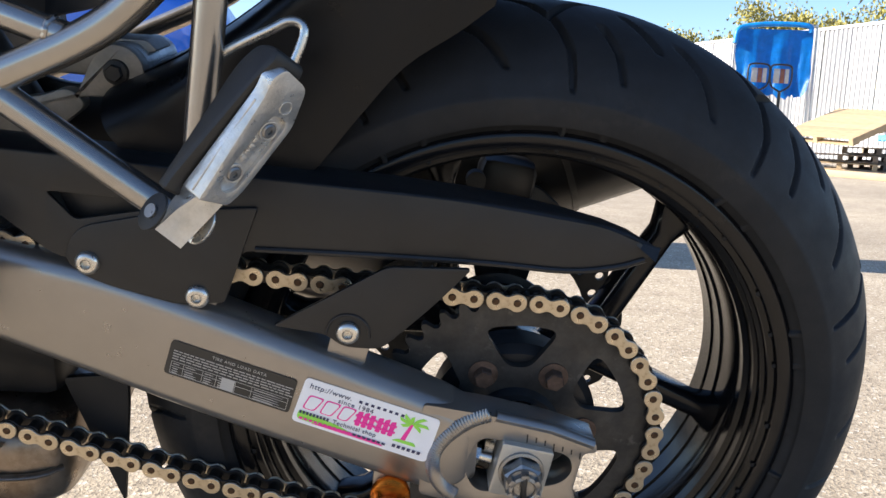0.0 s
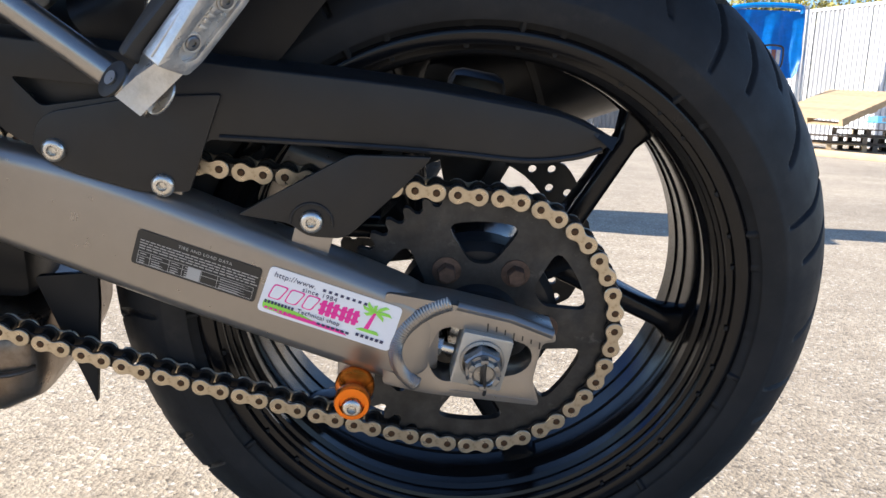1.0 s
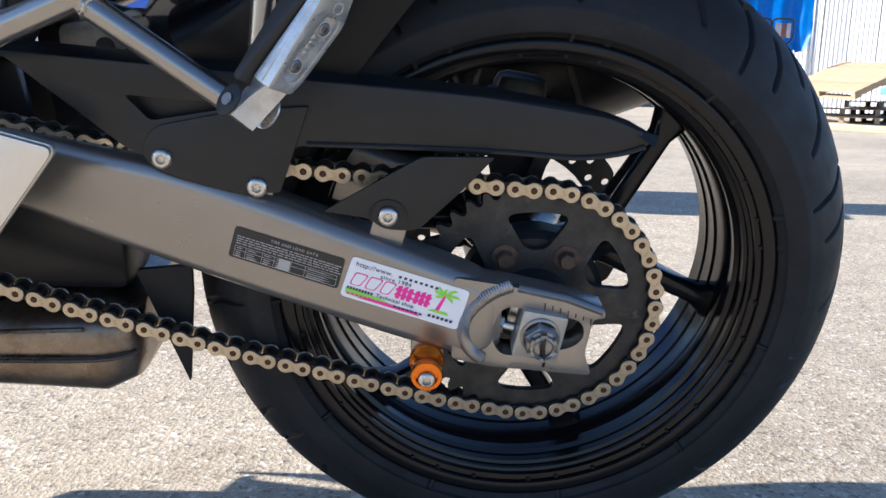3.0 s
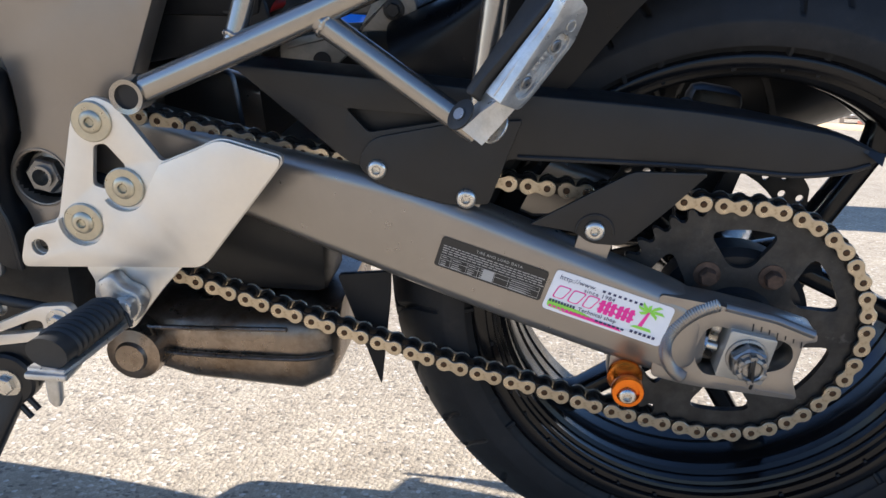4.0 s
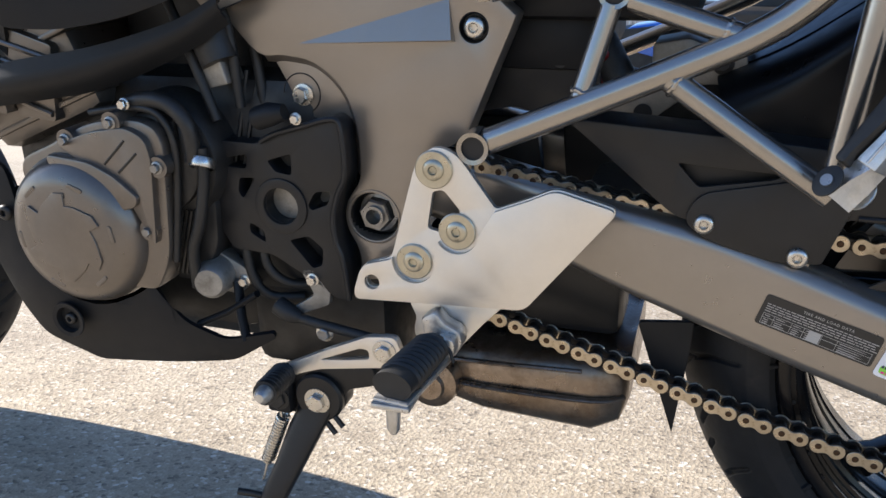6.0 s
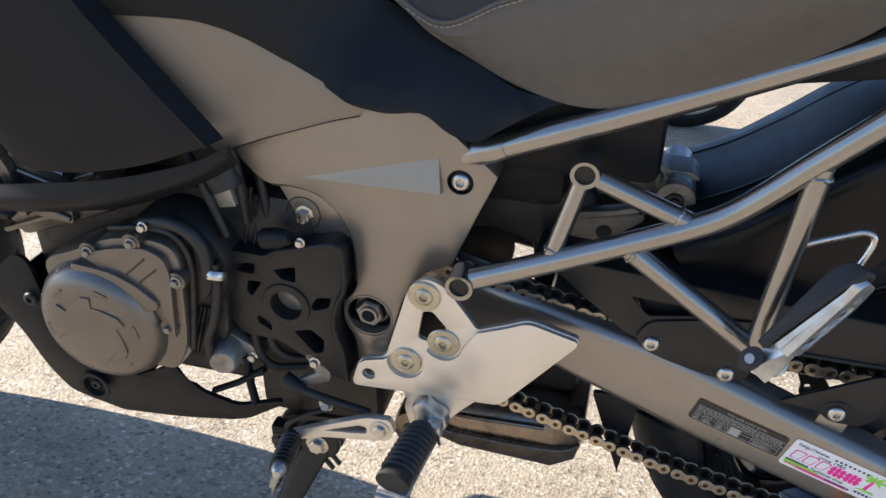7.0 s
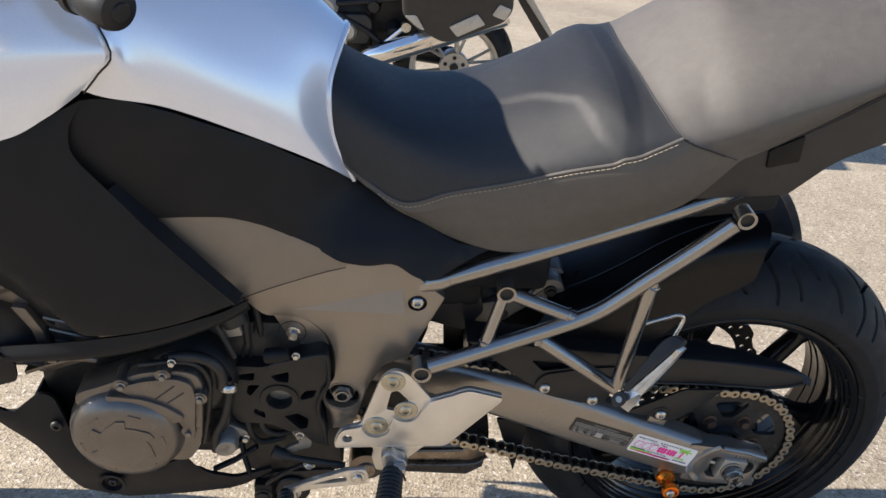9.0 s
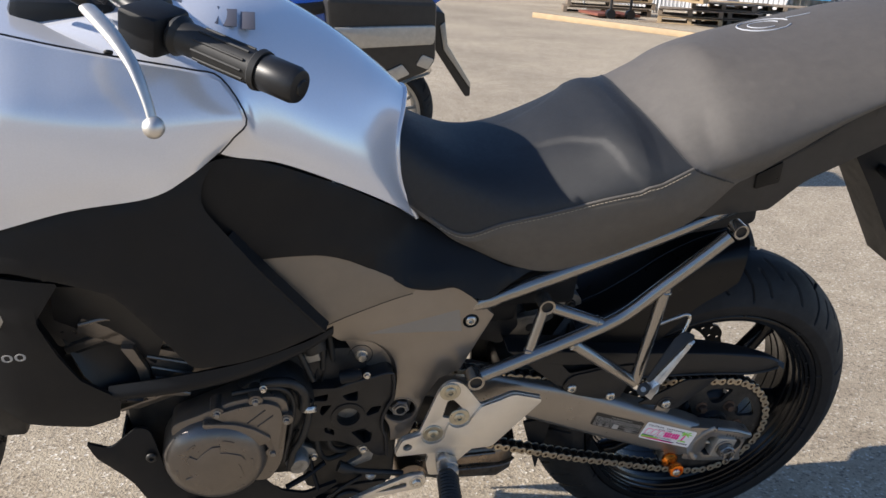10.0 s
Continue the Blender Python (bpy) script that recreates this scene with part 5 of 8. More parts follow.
upper_out = rounded([(-0.93, 0.48), (-0.888, 0.497), (-0.838, 0.5215), (-0.79, 0.5265), (-0.768, 0.52), (-0.761, 0.502), (-0.7645, 0.46), (-0.7705, 0.395), (-0.79, 0.36), (-0.9, 0.36)], [0.02, 0.01, 0.02, 0.02, 0.016, 0.012, 0.02, 0.02, 0.01, 0.01])
case = part("crankcase_cover", slab(upper_out, CV_Y + 0.004, CV_Y + 0.05, 0.004), ENGINE, engine)
part("case_face", slab(rounded([(-0.872, 0.5), (-0.832, 0.514), (-0.793, 0.52), (-0.774, 0.511), (-0.77, 0.49), (-0.778, 0.408), (-0.8, 0.45), (-0.83, 0.475)], 0.008), CV_Y - 0.004, CV_Y + 0.006, 0.003), ENGINE, case)
for a, b in (((-0.82, 0.485), (-0.795, 0.508)), ((-0.806, 0.478), (-0.784, 0.497))):
    part("case_crease", tube([(a[0], CV_Y - 0.004, a[1]), (b[0], CV_Y - 0.004, b[1])], 0.0012, 6), DARK, case)
part("case_block", box(-0.797, -0.774, CV_Y - 0.002, CV_Y + 0.03, 0.435, 0.468, 0.004), ENGINE, case)
part("case_rim", tube([(-0.77, CV_Y + 0.012, 0.39), (-0.758, CV_Y + 0.012, 0.46), (-0.755, CV_Y + 0.012, 0.505), (-0.768, CV_Y + 0.012, 0.53), (-0.795, CV_Y + 0.012, 0.5345), (-0.84, CV_Y + 0.012, 0.528)], 0.0035, 10, smooth=4), DARK, case)
for x, z in ((-0.808, 0.523), (-0.861, 0.5045), (-0.7655, 0.485), (-0.785, 0.4235)):
    part("bolt_boss", lathe([(0, 0.03), (0.0105, 0.03), (0.0098, -0.001), (0, -0.001)], 18, at_y(x, CV_Y - 0.001, z)), ENGINE, case)
    hex_bolt(case, x, CV_Y - 0.002, z, 0.0044, "case_bolt", NUT, 0.006, 1.35)
rear_case = part("rear_case", lathe([(0.062, 0.05), (0.062, 0.012), (0.058, 0.004), (0.047, 0.0), (0.046, -0.004), (0.04, -0.007), (0, -0.008)], 48, at_y(-0.785, -0.18, 0.482)), DARK, engine)
part("case_tail", slab(rounded([(-0.8, 0.44), (-0.735, 0.45), (-0.738, 0.4), (-0.76, 0.36), (-0.8, 0.36)], 0.012), -0.17, -0.13, 0.004), DARK, rear_case)
part("breather_pipe", tube([(-0.8, -0.188, 0.5375), (-0.778, -0.19, 0.542), (-0.756, -0.191, 0.5385), (-0.741, -0.191, 0.523), (-0.7385, -0.19, 0.505), (-0.7405, -0.188, 0.488)], 0.0075, 14, smooth=4), DARK, rear_case)
hex_bolt(rear_case, -0.797, -0.198, 0.5385, 0.0045, "hose_bolt", STEEL, 0.006, 1.2)
part("hose_clip", lathe([(0.0108, -0.0045), (0.0112, -0.004), (0.0112, 0.004), (0.0108, 0.0045)], 24, Matrix.Translation((-0.732, -0.187, 0.486)) @ Matrix.Rotation(radians(60), 4, "X")), STEEL, rear_case)
part("coolant_hose", tube([(-0.732, -0.186, 0.5), (-0.733, -0.187, 0.47), (-0.742, -0.188, 0.43), (-0.755, -0.186, 0.4), (-0.76, -0.18, 0.36)], 0.0055, 16, smooth=4), RIB, rear_case)
for i in range(5):
    part("case_rib", tube([(-0.775 + 0.009 * i, -0.1865, 0.532 - 0.004 * i), (-0.77 + 0.0085 * i, -0.1865, 0.5 - 0.004 * i)], 0.0016, 6), DARK, rear_case)
for k in range(2):
    part("cable", tube([(-0.712 + 0.012 * k, -0.13, 0.56), (-0.724 + 0.01 * k, -0.146, 0.48), (-0.748 + 0.02 * k, -0.152, 0.41), (-0.744 + 0.026 * k, -0.135, 0.35)], 0.0024, 8, smooth=5), DARK, rear_case)
bm = None
for i in range(6):
    bm = tube([(-0.77 + 0.0046 * i, -0.178, 0.437), (-0.793 + 0.005 * i, -0.176, 0.371)], 0.0021, 8, bm)
part("cooling_ribs", bm, DARK, rear_case)
starter = part("starter_cap", lathe([(0.022, 0.04), (0.022, 0.0), (0.0195, -0.012), (0.0175, -0.03), (0.0135, -0.035), (0, -0.036)], 30, at_y(-0.752, -0.15, 0.366) @ Matrix.Rotation(radians(12), 4, "Z")), PALEGREY, engine)
part("starter_flange", slab(rounded([(-0.772, 0.35), (-0.73, 0.345), (-0.712, 0.36), (-0.72, 0.375), (-0.75, 0.39)], 0.006), -0.158, -0.146, 0.002), PALEGREY, starter)
hex_bolt(starter, -0.7215, -0.158, 0.361, 0.0048, "bolt", STEEL, 0.006, 1.3)
for pts in ([(-0.72, -0.152, 0.42), (-0.714, -0.156, 0.37), (-0.7, -0.15, 0.345), (-0.67, -0.135, 0.34)], [(-0.7, -0.15, 0.42), (-0.697, -0.154, 0.38), (-0.68, -0.148, 0.36), (-0.655, -0.135, 0.355)], [(-0.78, -0.15, 0.64), (-0.75, -0.16, 0.58), (-0.726, -0.165, 0.52)], [(-0.74, -0.14, 0.65), (-0.715, -0.15, 0.6), (-0.71, -0.15, 0.53)], [(-0.716, -0.125, 0.63), (-0.702, -0.13, 0.58), (-0.694, -0.135, 0.53)]):
    part("hose", tube(pts, 0.0048, 10, smooth=5), RIB, engine)
part("clutch_can", tube([(-0.735, -0.15, 0.6), (-0.722, -0.155, 0.57)], [0.02, 0.017], 18), DARK, engine)
part("dark_backing", box(-0.86, -0.6, -0.11, 0.1, 0.5, 0.72, 0.02), SATIN, engine)
part("lower_case", box(-0.735, -0.585, -0.132, 0.13, 0.256, 0.4, 0.015), DARK, engine)
part("gearbox_floor", box(-0.87, -0.73, -0.125, 0.13, 0.285, 0.37, 0.02), DARK, engine)
part("relay_box", slab(rounded([(-0.745, 0.578), (-0.723, 0.583), (-0.714, 0.552), (-0.737, 0.547)], 0.003), -0.16, -0.13, 0.002), PALEGREY, engine, "dull grey relay cap")
part("oil_pan", box(-0.96, -0.6, -0.06, 0.06, 0.258, 0.36, 0.025), DARK, engine)
part("sump", box(-0.96, -0.59, 0.0, 0.12, 0.2, 0.36, 0.025), DARK, engine)

# black sprocket cover with slots
SC_Y = -0.162
sc_out = rounded([(-0.741, 0.4905), (-0.738, 0.501), (-0.69, 0.5), (-0.671, 0.511), (-0.614, 0.528), (-0.604, 0.52), (-0.603, 0.478), (-0.611, 0.46), (-0.617, 0.438), (-0.616, 0.415), (-0.61, 0.397), (-0.606, 0.357), (-0.62, 0.355), (-0.64, 0.369), (-0.685, 0.394), (-0.727, 0.396), (-0.739, 0.418), (-0.745, 0.456)], 0.006)
C0 = (-0.671, 0.443)
cuts = [ring(C0[0], C0[1], 0.0175, 28)]
for h in ([(-0.731, 0.484), (-0.702, 0.49), (-0.704, 0.476), (-0.726, 0.477)], [(-0.682, 0.485), (-0.657, 0.493), (-0.658, 0.473), (-0.674, 0.475)], [(-0.644, 0.446), (-0.636, 0.459), (-0.62, 0.461), (-0.624, 0.448), (-0.641, 0.441)], [(-0.666, 0.41), (-0.646, 0.416), (-0.632, 0.405), (-0.634, 0.388), (-0.644, 0.384)], [(-0.706, 0.424), (-0.692, 0.417), (-0.691, 0.405), (-0.707, 0.414)], [(-0.712, 0.467), (-0.696, 0.468), (-0.71, 0.447), (-0.715, 0.453)]):
    cuts.append(rounded(h, 0.003, 2))
sprocket_cover = part("sprocket_cover", slab(sc_out, SC_Y, SC_Y + 0.03, 0.0025, cuts), COVER, engine, "matt black slotted sprocket cover")
part("hub_disc", slab(ring(C0[0], C0[1], 0.0265, 40), SC_Y - 0.0022, SC_Y + 0.004, 0.0012, [ring(C0[0], C0[1], 0.0173, 28)]), COVER, sprocket_cover)
part("drive_sprocket", lathe([(0, 0), (0.047, 0), (0.047, 0.006), (0, 0.006)], 40, at_y(C0[0] + 0.01, SC_Y + 0.024, C0[1] - 0.003)), PALEGREY, sprocket_cover)
part("cover_lip", tube([(-0.685, SC_Y - 0.002, 0.503), (-0.67, SC_Y - 0.003, 0.511), (-0.64, SC_Y - 0.003, 0.52), (-0.614, SC_Y - 0.003, 0.527), (-0.6055, SC_Y - 0.003, 0.519), (-0.604, SC_Y - 0.003, 0.479), (-0.612, SC_Y - 0.003, 0.46), (-0.618, SC_Y - 0.003, 0.438), (-0.617, SC_Y - 0.003, 0.415), (-0.611, SC_Y - 0.003, 0.397), (-0.607, SC_Y - 0.003, 0.358)], 0.0026, 8, smooth=4), SATIN, sprocket_cover)
part("sprocket_nut", lathe([(0, -0.004), (0.017, -0.004), (0.02, 0.0), (0.02, 0.01)], 24, at_y(C0[0], SC_Y + 0.02, C0[1])), PALEGREY, sprocket_cover)
part("cover_backing", slab(rounded([(-0.73, 0.5), (-0.61, 0.52), (-0.61, 0.39), (-0.72, 0.41)], 0.01), SC_Y + 0.034, SC_Y + 0.04, 0), SATIN, sprocket_cover)
part("sensor", tube([(-0.684, SC_Y - 0.004, 0.5245), (-0.668, SC_Y - 0.008, 0.53), (-0.655, SC_Y - 0.008, 0.5325)], [0.0105, 0.0105, 0.007], 14), PLASTIC, sprocket_cover)
hex_bolt(sprocket_cover, -0.6465, SC_Y - 0.004, 0.526, 0.0042, "bolt", STEEL, 0.005, 1.3)

# ---- bodywork ----
def smooth_y(control):
    """A smooth depth y over (x, z) through a few known points (thin plate)."""
    c = np.array(control, float)
    p, y = c[:, :2], c[:, 2]

    def kern(d):
        return np.where(d > 1e-9, d * d * np.log(np.maximum(d, 1e-9)), 0)
    k = len(p)
    a = np.zeros((k + 3, k + 3))
    a[:k, :k] = kern(np.linalg.norm(p[:, None] - p[None], axis=2)) + 1e-4 * np.eye(k)
    a[:k, k:] = np.c_[np.ones(k), p]
    a[k:, :k] = a[:k, k:].T
    w = np.linalg.solve(a, np.r_[y, 0, 0, 0])
    return lambda x, z: float(kern(np.hypot(p[:, 0] - x, p[:, 1] - z)) @ w[:k] + w[k] + w[k + 1] * x + w[k + 2] * z)


def panel(outline, depth, thick=0.004, cell=0.02, side=1.0, roll=0.0):
    """A moulded panel: an (x, z) outline laid on a depth function, with thickness and an edge rolled inwards."""
    bm = bmesh.new()
    bm.faces.new([bm.verts.new((x, 0, z)) for x, z in outline])
    xs, zs = [p[0] for p in outline], [p[1] for p in outline]
    for axis, lo, hi in ((0, min(xs), max(xs)), (2, min(zs), max(zs))):
        n = int((hi - lo) / cell)
        for i in range(1, n + 1):
            co, no = Vector((0, 0, 0)), Vector((0, 0, 0))
            co[axis], no[axis] = lo + (hi - lo) * i / (n + 1), 1
            bmesh.ops.bisect_plane(bm, geom=bm.verts[:] + bm.edges[:] + bm.faces[:], plane_co=co, plane_no=no, dist=1e-5)
    rim = {v for e in bm.edges if e.is_boundary for v in e.verts}
    for v in bm.verts:
        v.co.y = side * (depth(v.co.x, v.co.z) + (roll if v in rim else 0))
    bmesh.ops.recalc_face_normals(bm, faces=bm.faces)
    bm.normal_update()
    if sum((f.normal.y for f in bm.faces)) * side > 0:
        bmesh.ops.reverse_faces(bm, faces=bm.faces)
    bmesh.ops.solidify(bm, geom=bm.faces[:], thickness=thick)
    return bm


def full_width(rows, steps=5):
    """Rows of points from the centre line to the lower edge of the left side: smoothed both ways and mirrored; returns the grid."""
    rows = [[Vector((p[0], -p[1], p[2])) for p in r[:0:-1]] + [Vector(p) for p in r] for r in rows]
    rows = [curve_points(r, steps) for r in rows]
    cols = [curve_points(c, steps) for c in zip(*rows)]
    return [list(r) for r in zip(*cols)]


def skin(grid, i0, i1, j0, j1, thick=0.0015):
    """A part of the grid as a shell of even thickness."""
    bm = bmesh.new()
    outer, inner = {}, {}
    mid = (j0 + j1) // 2
    turn = 1.0 if grid[i1][mid][0] > grid[i0][mid][0] else -1.0
    for i in range(i0, i1 + 1):
        for j in range(j0, j1 + 1):
            p = Vector(grid[i][j])
            du = Vector(grid[min(i + 1, i1)][j]) - Vector(grid[max(i - 1, i0)][j])
            dv = Vector(grid[i][min(j + 1, j1)]) - Vector(grid[i][max(j - 1, j0)])
            no = du.cross(dv).normalized()
            outer[i, j] = bm.verts.new(p)
            inner[i, j] = bm.verts.new(p + no * thick * turn)
    for i in range(i0, i1):
        for j in range(j0, j1):
            for vs in (outer, inner):
                bm.faces.new((vs[i, j], vs[i + 1, j], vs[i + 1, j + 1], vs[i, j + 1]))
    rim = [(i, j0) for i in range(i0, i1 + 1)] + [(i1, j) for j in range(j0 + 1, j1 + 1)] + [(i, j1) for i in range(i1 - 1, i0 - 1, -1)] + [(i0, j) for j in range(j1 - 1, j0, -1)]
    for p, q in zip(rim, rim[1:] + rim[:1]):
        bm.faces.new((outer[p], outer[q], inner[q], inner[p]))
    return bm


cover_y = smooth_y([(-0.815, 0.74, -0.178), (-0.76, 0.742, -0.171), (-0.724, 0.613, -0.166), (-0.69, 0.72, -0.16), (-0.64, 0.643, -0.1545), (-0.58, 0.666, -0.1495)])
part("upper_cover", panel(cover_out, cover_y, 0.012, roll=0.0015), TRIM, main_frame, "smooth brown-grey plastic cover")
seam_line = [(-0.724, 0.6115), (-0.68, 0.6285), (-0.64, 0.642), (-0.61, 0.652), (-0.584, 0.659)]
part("cover_seam", tube([(x, cover_y(x, z) + 0.001, z - 0.0006) for x, z in seam_line], 0.0006, 8, smooth=4), SATIN, main_frame, "dark seam below the cover")

# seat: centre, crown, shoulder, seam, side, lower edge
SEAT = [
    [(-0.64, 0, 0.915), (-0.643, -0.04, 0.9), (-0.645, -0.066, 0.868), (-0.61, -0.076, 0.785), (-0.588, -0.082, 0.772), (-0.568, -0.086, 0.758)],
    [(-0.603, 0, 0.888), (-0.607, -0.045, 0.878), (-0.609, -0.078, 0.85), (-0.575, -0.105, 0.768), (-0.557, -0.112, 0.752), (-0.535, -0.118, 0.735)],
    [(-0.56, 0, 0.858), (-0.56, -0.055, 0.851), (-0.556, -0.096, 0.825), (-0.517, -0.127, 0.742), (-0.505, -0.129, 0.73), (-0.49, -0.125, 0.713)],
    [(-0.50, 0, 0.834), (-0.50, -0.07, 0.829), (-0.49, -0.112, 0.81), (-0.46, -0.142, 0.768), (-0.45, -0.143, 0.735), (-0.44, -0.135, 0.694)],
    [(-0.43, 0, 0.839), (-0.43, -0.075, 0.834), (-0.425, -0.123, 0.818), (-0.40, -0.158, 0.792), (-0.39, -0.158, 0.74), (-0.38, -0.142, 0.686)],
    [(-0.35, 0, 0.871), (-0.35, -0.08, 0.866), (-0.347, -0.132, 0.848), (-0.333, -0.172, 0.82), (-0.32, -0.172, 0.765), (-0.31, -0.148, 0.706)],
    [(-0.30, 0, 0.892), (-0.30, -0.085, 0.889), (-0.293, -0.139, 0.875), (-0.275, -0.182, 0.84), (-0.26, -0.18, 0.79), (-0.245, -0.15, 0.735)],
    [(-0.275, 0, 0.899), (-0.272, -0.083, 0.896), (-0.264, -0.14, 0.883), (-0.246, -0.182, 0.855), (-0.215, -0.182, 0.812), (-0.18, -0.158, 0.779)],
    [(-0.25, 0, 0.906), (-0.245, -0.08, 0.902), (-0.235, -0.14, 0.89), (-0.2145, -0.179, 0.871), (-0.178, -0.182, 0.858), (-0.141, -0.174, 0.844)],
    [(-0.155, 0, 0.984), (-0.166, -0.08, 0.961), (-0.189, -0.138, 0.917), (-0.172, -0.181, 0.886), (-0.135, -0.182, 0.871), (-0.106, -0.168, 0.86)],
    [(-0.128, 0, 0.99), (-0.138, -0.084, 0.973), (-0.157, -0.147, 0.937), (-0.138, -0.184, 0.902), (-0.105, -0.183, 0.886), (-0.082, -0.166, 0.874)],
    [(-0.07, 0, 0.999), (-0.07, -0.084, 0.993), (-0.075, -0.148, 0.966), (-0.072, -0.183, 0.927), (-0.056, -0.18, 0.91), (-0.04, -0.163, 0.898)],
    [(0.03, 0, 1.021), (0.04, -0.09, 1.015), (0.045, -0.152, 0.997), (0.05, -0.179, 0.976), (0.05, -0.174, 0.966), (0.05, -0.159, 0.959)],
    [(0.17, 0, 1.05), (0.17, -0.09, 1.045), (0.17, -0.15, 1.03), (0.17, -0.172, 1.018), (0.17, -0.166, 1.011), (0.17, -0.152, 1.005)],
    [(0.29, 0, 1.062), (0.29, -0.08, 1.058), (0.29, -0.12, 1.045), (0.29, -0.14, 1.034), (0.29, -0.136, 1.027), (0.29, -0.126, 1.02)],
]
# the passenger seat's front face is flat between seam and crest
SEAM, CREST = SEAT[8], SEAT[9]
SEAT[9:9] = [[tuple(Vector(p).lerp(Vector(q), f)) for p, q in zip(SEAM, CREST)] for f in (0.3, 0.65)]
ST = 16
grid = full_width(SEAT, ST)


def emboss(p):
    """The raised middle panel of the rider's seat, its edge a soft step along a bent line."""
    line = [(-0.47, 0.05), (-0.408, 0.051), (-0.36, 0.068), (-0.321, 0.102), (-0.3, 0.158), (-0.268, 0.196)]
    q, best, sign = Vector((p.x, abs(p.y))), 9.0, 1.0
    for a, b in zip(line, line[1:]):
        a, d = Vector(a), Vector(b) - Vector(a)
        t = min(1.0, max(0.0, (q - a).dot(d) / d.length_squared))
        r = q - (a + d * t)
        if r.length < best:
            best, sign = r.length, (1.0 if d.x * r.y - d.y * r.x < 0 else -1.0)
    f = min(1.0, max(0.0, 0.5 + sign * best / 0.009))
    g = min(1.0, max(0.0, (p.x + 0.44) / 0.06)) * min(1.0, max(0.0, (-0.255 - p.x) / 0.02))
    return p + Vector((0, 0, 0.0036 * (3 * f * f - 2 * f ** 3) * g))


grid[: 8 * ST + 1] = [[emboss(p) if 2 * ST <= j <= len(r) - 1 - 2 * ST else p for j, p in enumerate(r)] for r in grid[: 8 * ST + 1]]
G = np.array([[tuple(p) for p in r] for r in grid])
first = 8 * ST + 2
for _ in range(70):
    G[first:-1] = 0.5 * G[first:-1] + 0.25 * (G[first - 1 : -2] + G[first + 1 :])
    G[first:-1, 1:-1] = 0.6 * G[first:-1, 1:-1] + 0.2 * (G[first:-1, :-2] + G[first:-1, 2:])
grid = [[Vector(p) for p in r] for r in G]
J = len(grid[0]) - 1
JS = 2 * ST                                   # seam column from either lower edge
IP = 8 * ST                                   # row where rider's and passenger's parts meet
IE = len(grid) - 1
seat = part("seat", skin(grid, 0, IP, JS, J - JS), VINYL, motorcycle, "black and dark grey stepped vinyl seat with pale stitching", smooth=60)
part("seat_side", skin(grid, 0, IP, J - JS, J), VINYL2, seat, "dark grey vinyl side")
part("right_seat_side", skin(grid, 0, IP, 0, JS), VINYL2, seat)
part("passenger_pad", skin(grid, IP, IE, 0, J), VINYL2, seat, "dark grey grained vinyl passenger seat")


def seat_line(i0, i1, j, lift=0.0):
    return [Vector(grid[i][j]) + Vector((0, lift if j < J / 2 else -lift, lift * 0.6)) for i in range(i0, i1 + 1)]


part("seam_welt", tube(seat_line(ST + 4, IP, J - JS, 0.0004), 0.0021, 8), VINYL2, seat)
part("cross_seam", tube([Vector(grid[IP][j]) + Vector((0, 0, 0.0)) for j in range(ST // 2, J - ST // 2)], 0.0009, 8), VINYL, seat)


def stitches(line, step=0.006, long=0.004, r=0.0007):
    """A row of separate thread stitches along a line, as one mesh."""
    bm = bmesh.new()
    q = np.array([tuple(p) for p in line])
    way = np.r_[0, np.cumsum(np.linalg.norm(np.diff(q, axis=0), axis=1))]

    def place(d):
        return Vector([float(np.interp(d, way, q[:, k])) for k in range(3)])
    for k in range(int(way[-1] / step)):
        d = k * step
        bm = tube([place(d), place(d + long / 2) + Vector((0, -0.0005, 0.0003)), place(d + long)], r, 5, bm)
    return bm


line = [p + Vector((0, -0.0022, -0.0034)) for p in seat_line(ST + 8, IP, J - JS, 0.001)]
tagged(part("stitching", stitches(line), THREAD, seat, "pale contrast stitching"), kind="stuff")
line = [Vector(grid[IP][j]) + Vector((0.003, -0.0022, 0.0008)) for j in range(J - JS, J - 2)]
tagged(part("stitching", stitches(line, 0.006, 0.004, 0.0006), LABELK, seat, "dark cross stitching"), kind="stuff")


TOPS = np.array([tuple(p) for r in grid for p in r[JS : J - JS + 1]])


def on_seat(x, y):
    """The height of the seat's skin over a place."""
    d = (TOPS[:, 0] - x) ** 2 + (TOPS[:, 1] - y) ** 2
    k = np.argsort(d)[:4]
    w = 1 / (d[k] + 1e-7)
    return float((w * TOPS[k, 2]).sum() / w.sum())


part("seat_base", box(-0.56, 0.2, -0.1, 0.1, 0.0, 0.05, 0.01, Matrix.Translation((0, 0, 0.84)) @ Matrix.Rotation(radians(-14), 4, "Y")), PLASTIC, seat)
EMBLEM = mat("pale_emblem", (0.4, 0.42, 0.46), 0.5)
part("emblem", tube([(x, y, on_seat(x, y) + 0.0005) for x, y in ((-0.016 + 0.04 * math.cos(a), 0.06 + 0.036 * math.sin(a)) for a in (2 * math.pi * i / 40 for i in range(37)))], 0.0012, 6), EMBLEM, seat, "pale ring emblem")
part("emblem", tube([(x, y, on_seat(x, y) + 0.0005) for x, y in ((-0.016 + 0.024 * math.cos(a), 0.06 + 0.02 * math.sin(a)) for a in (2 * math.pi * i / 40 for i in range(33)))], 0.001, 6), EMBLEM, seat)
part("emblem", tube([(0.03 + 0.01 * i, 0.075, on_seat(0.03 + 0.01 * i, 0.075) + 0.0005) for i in range(5)], 0.001, 6), EMBLEM, seat)

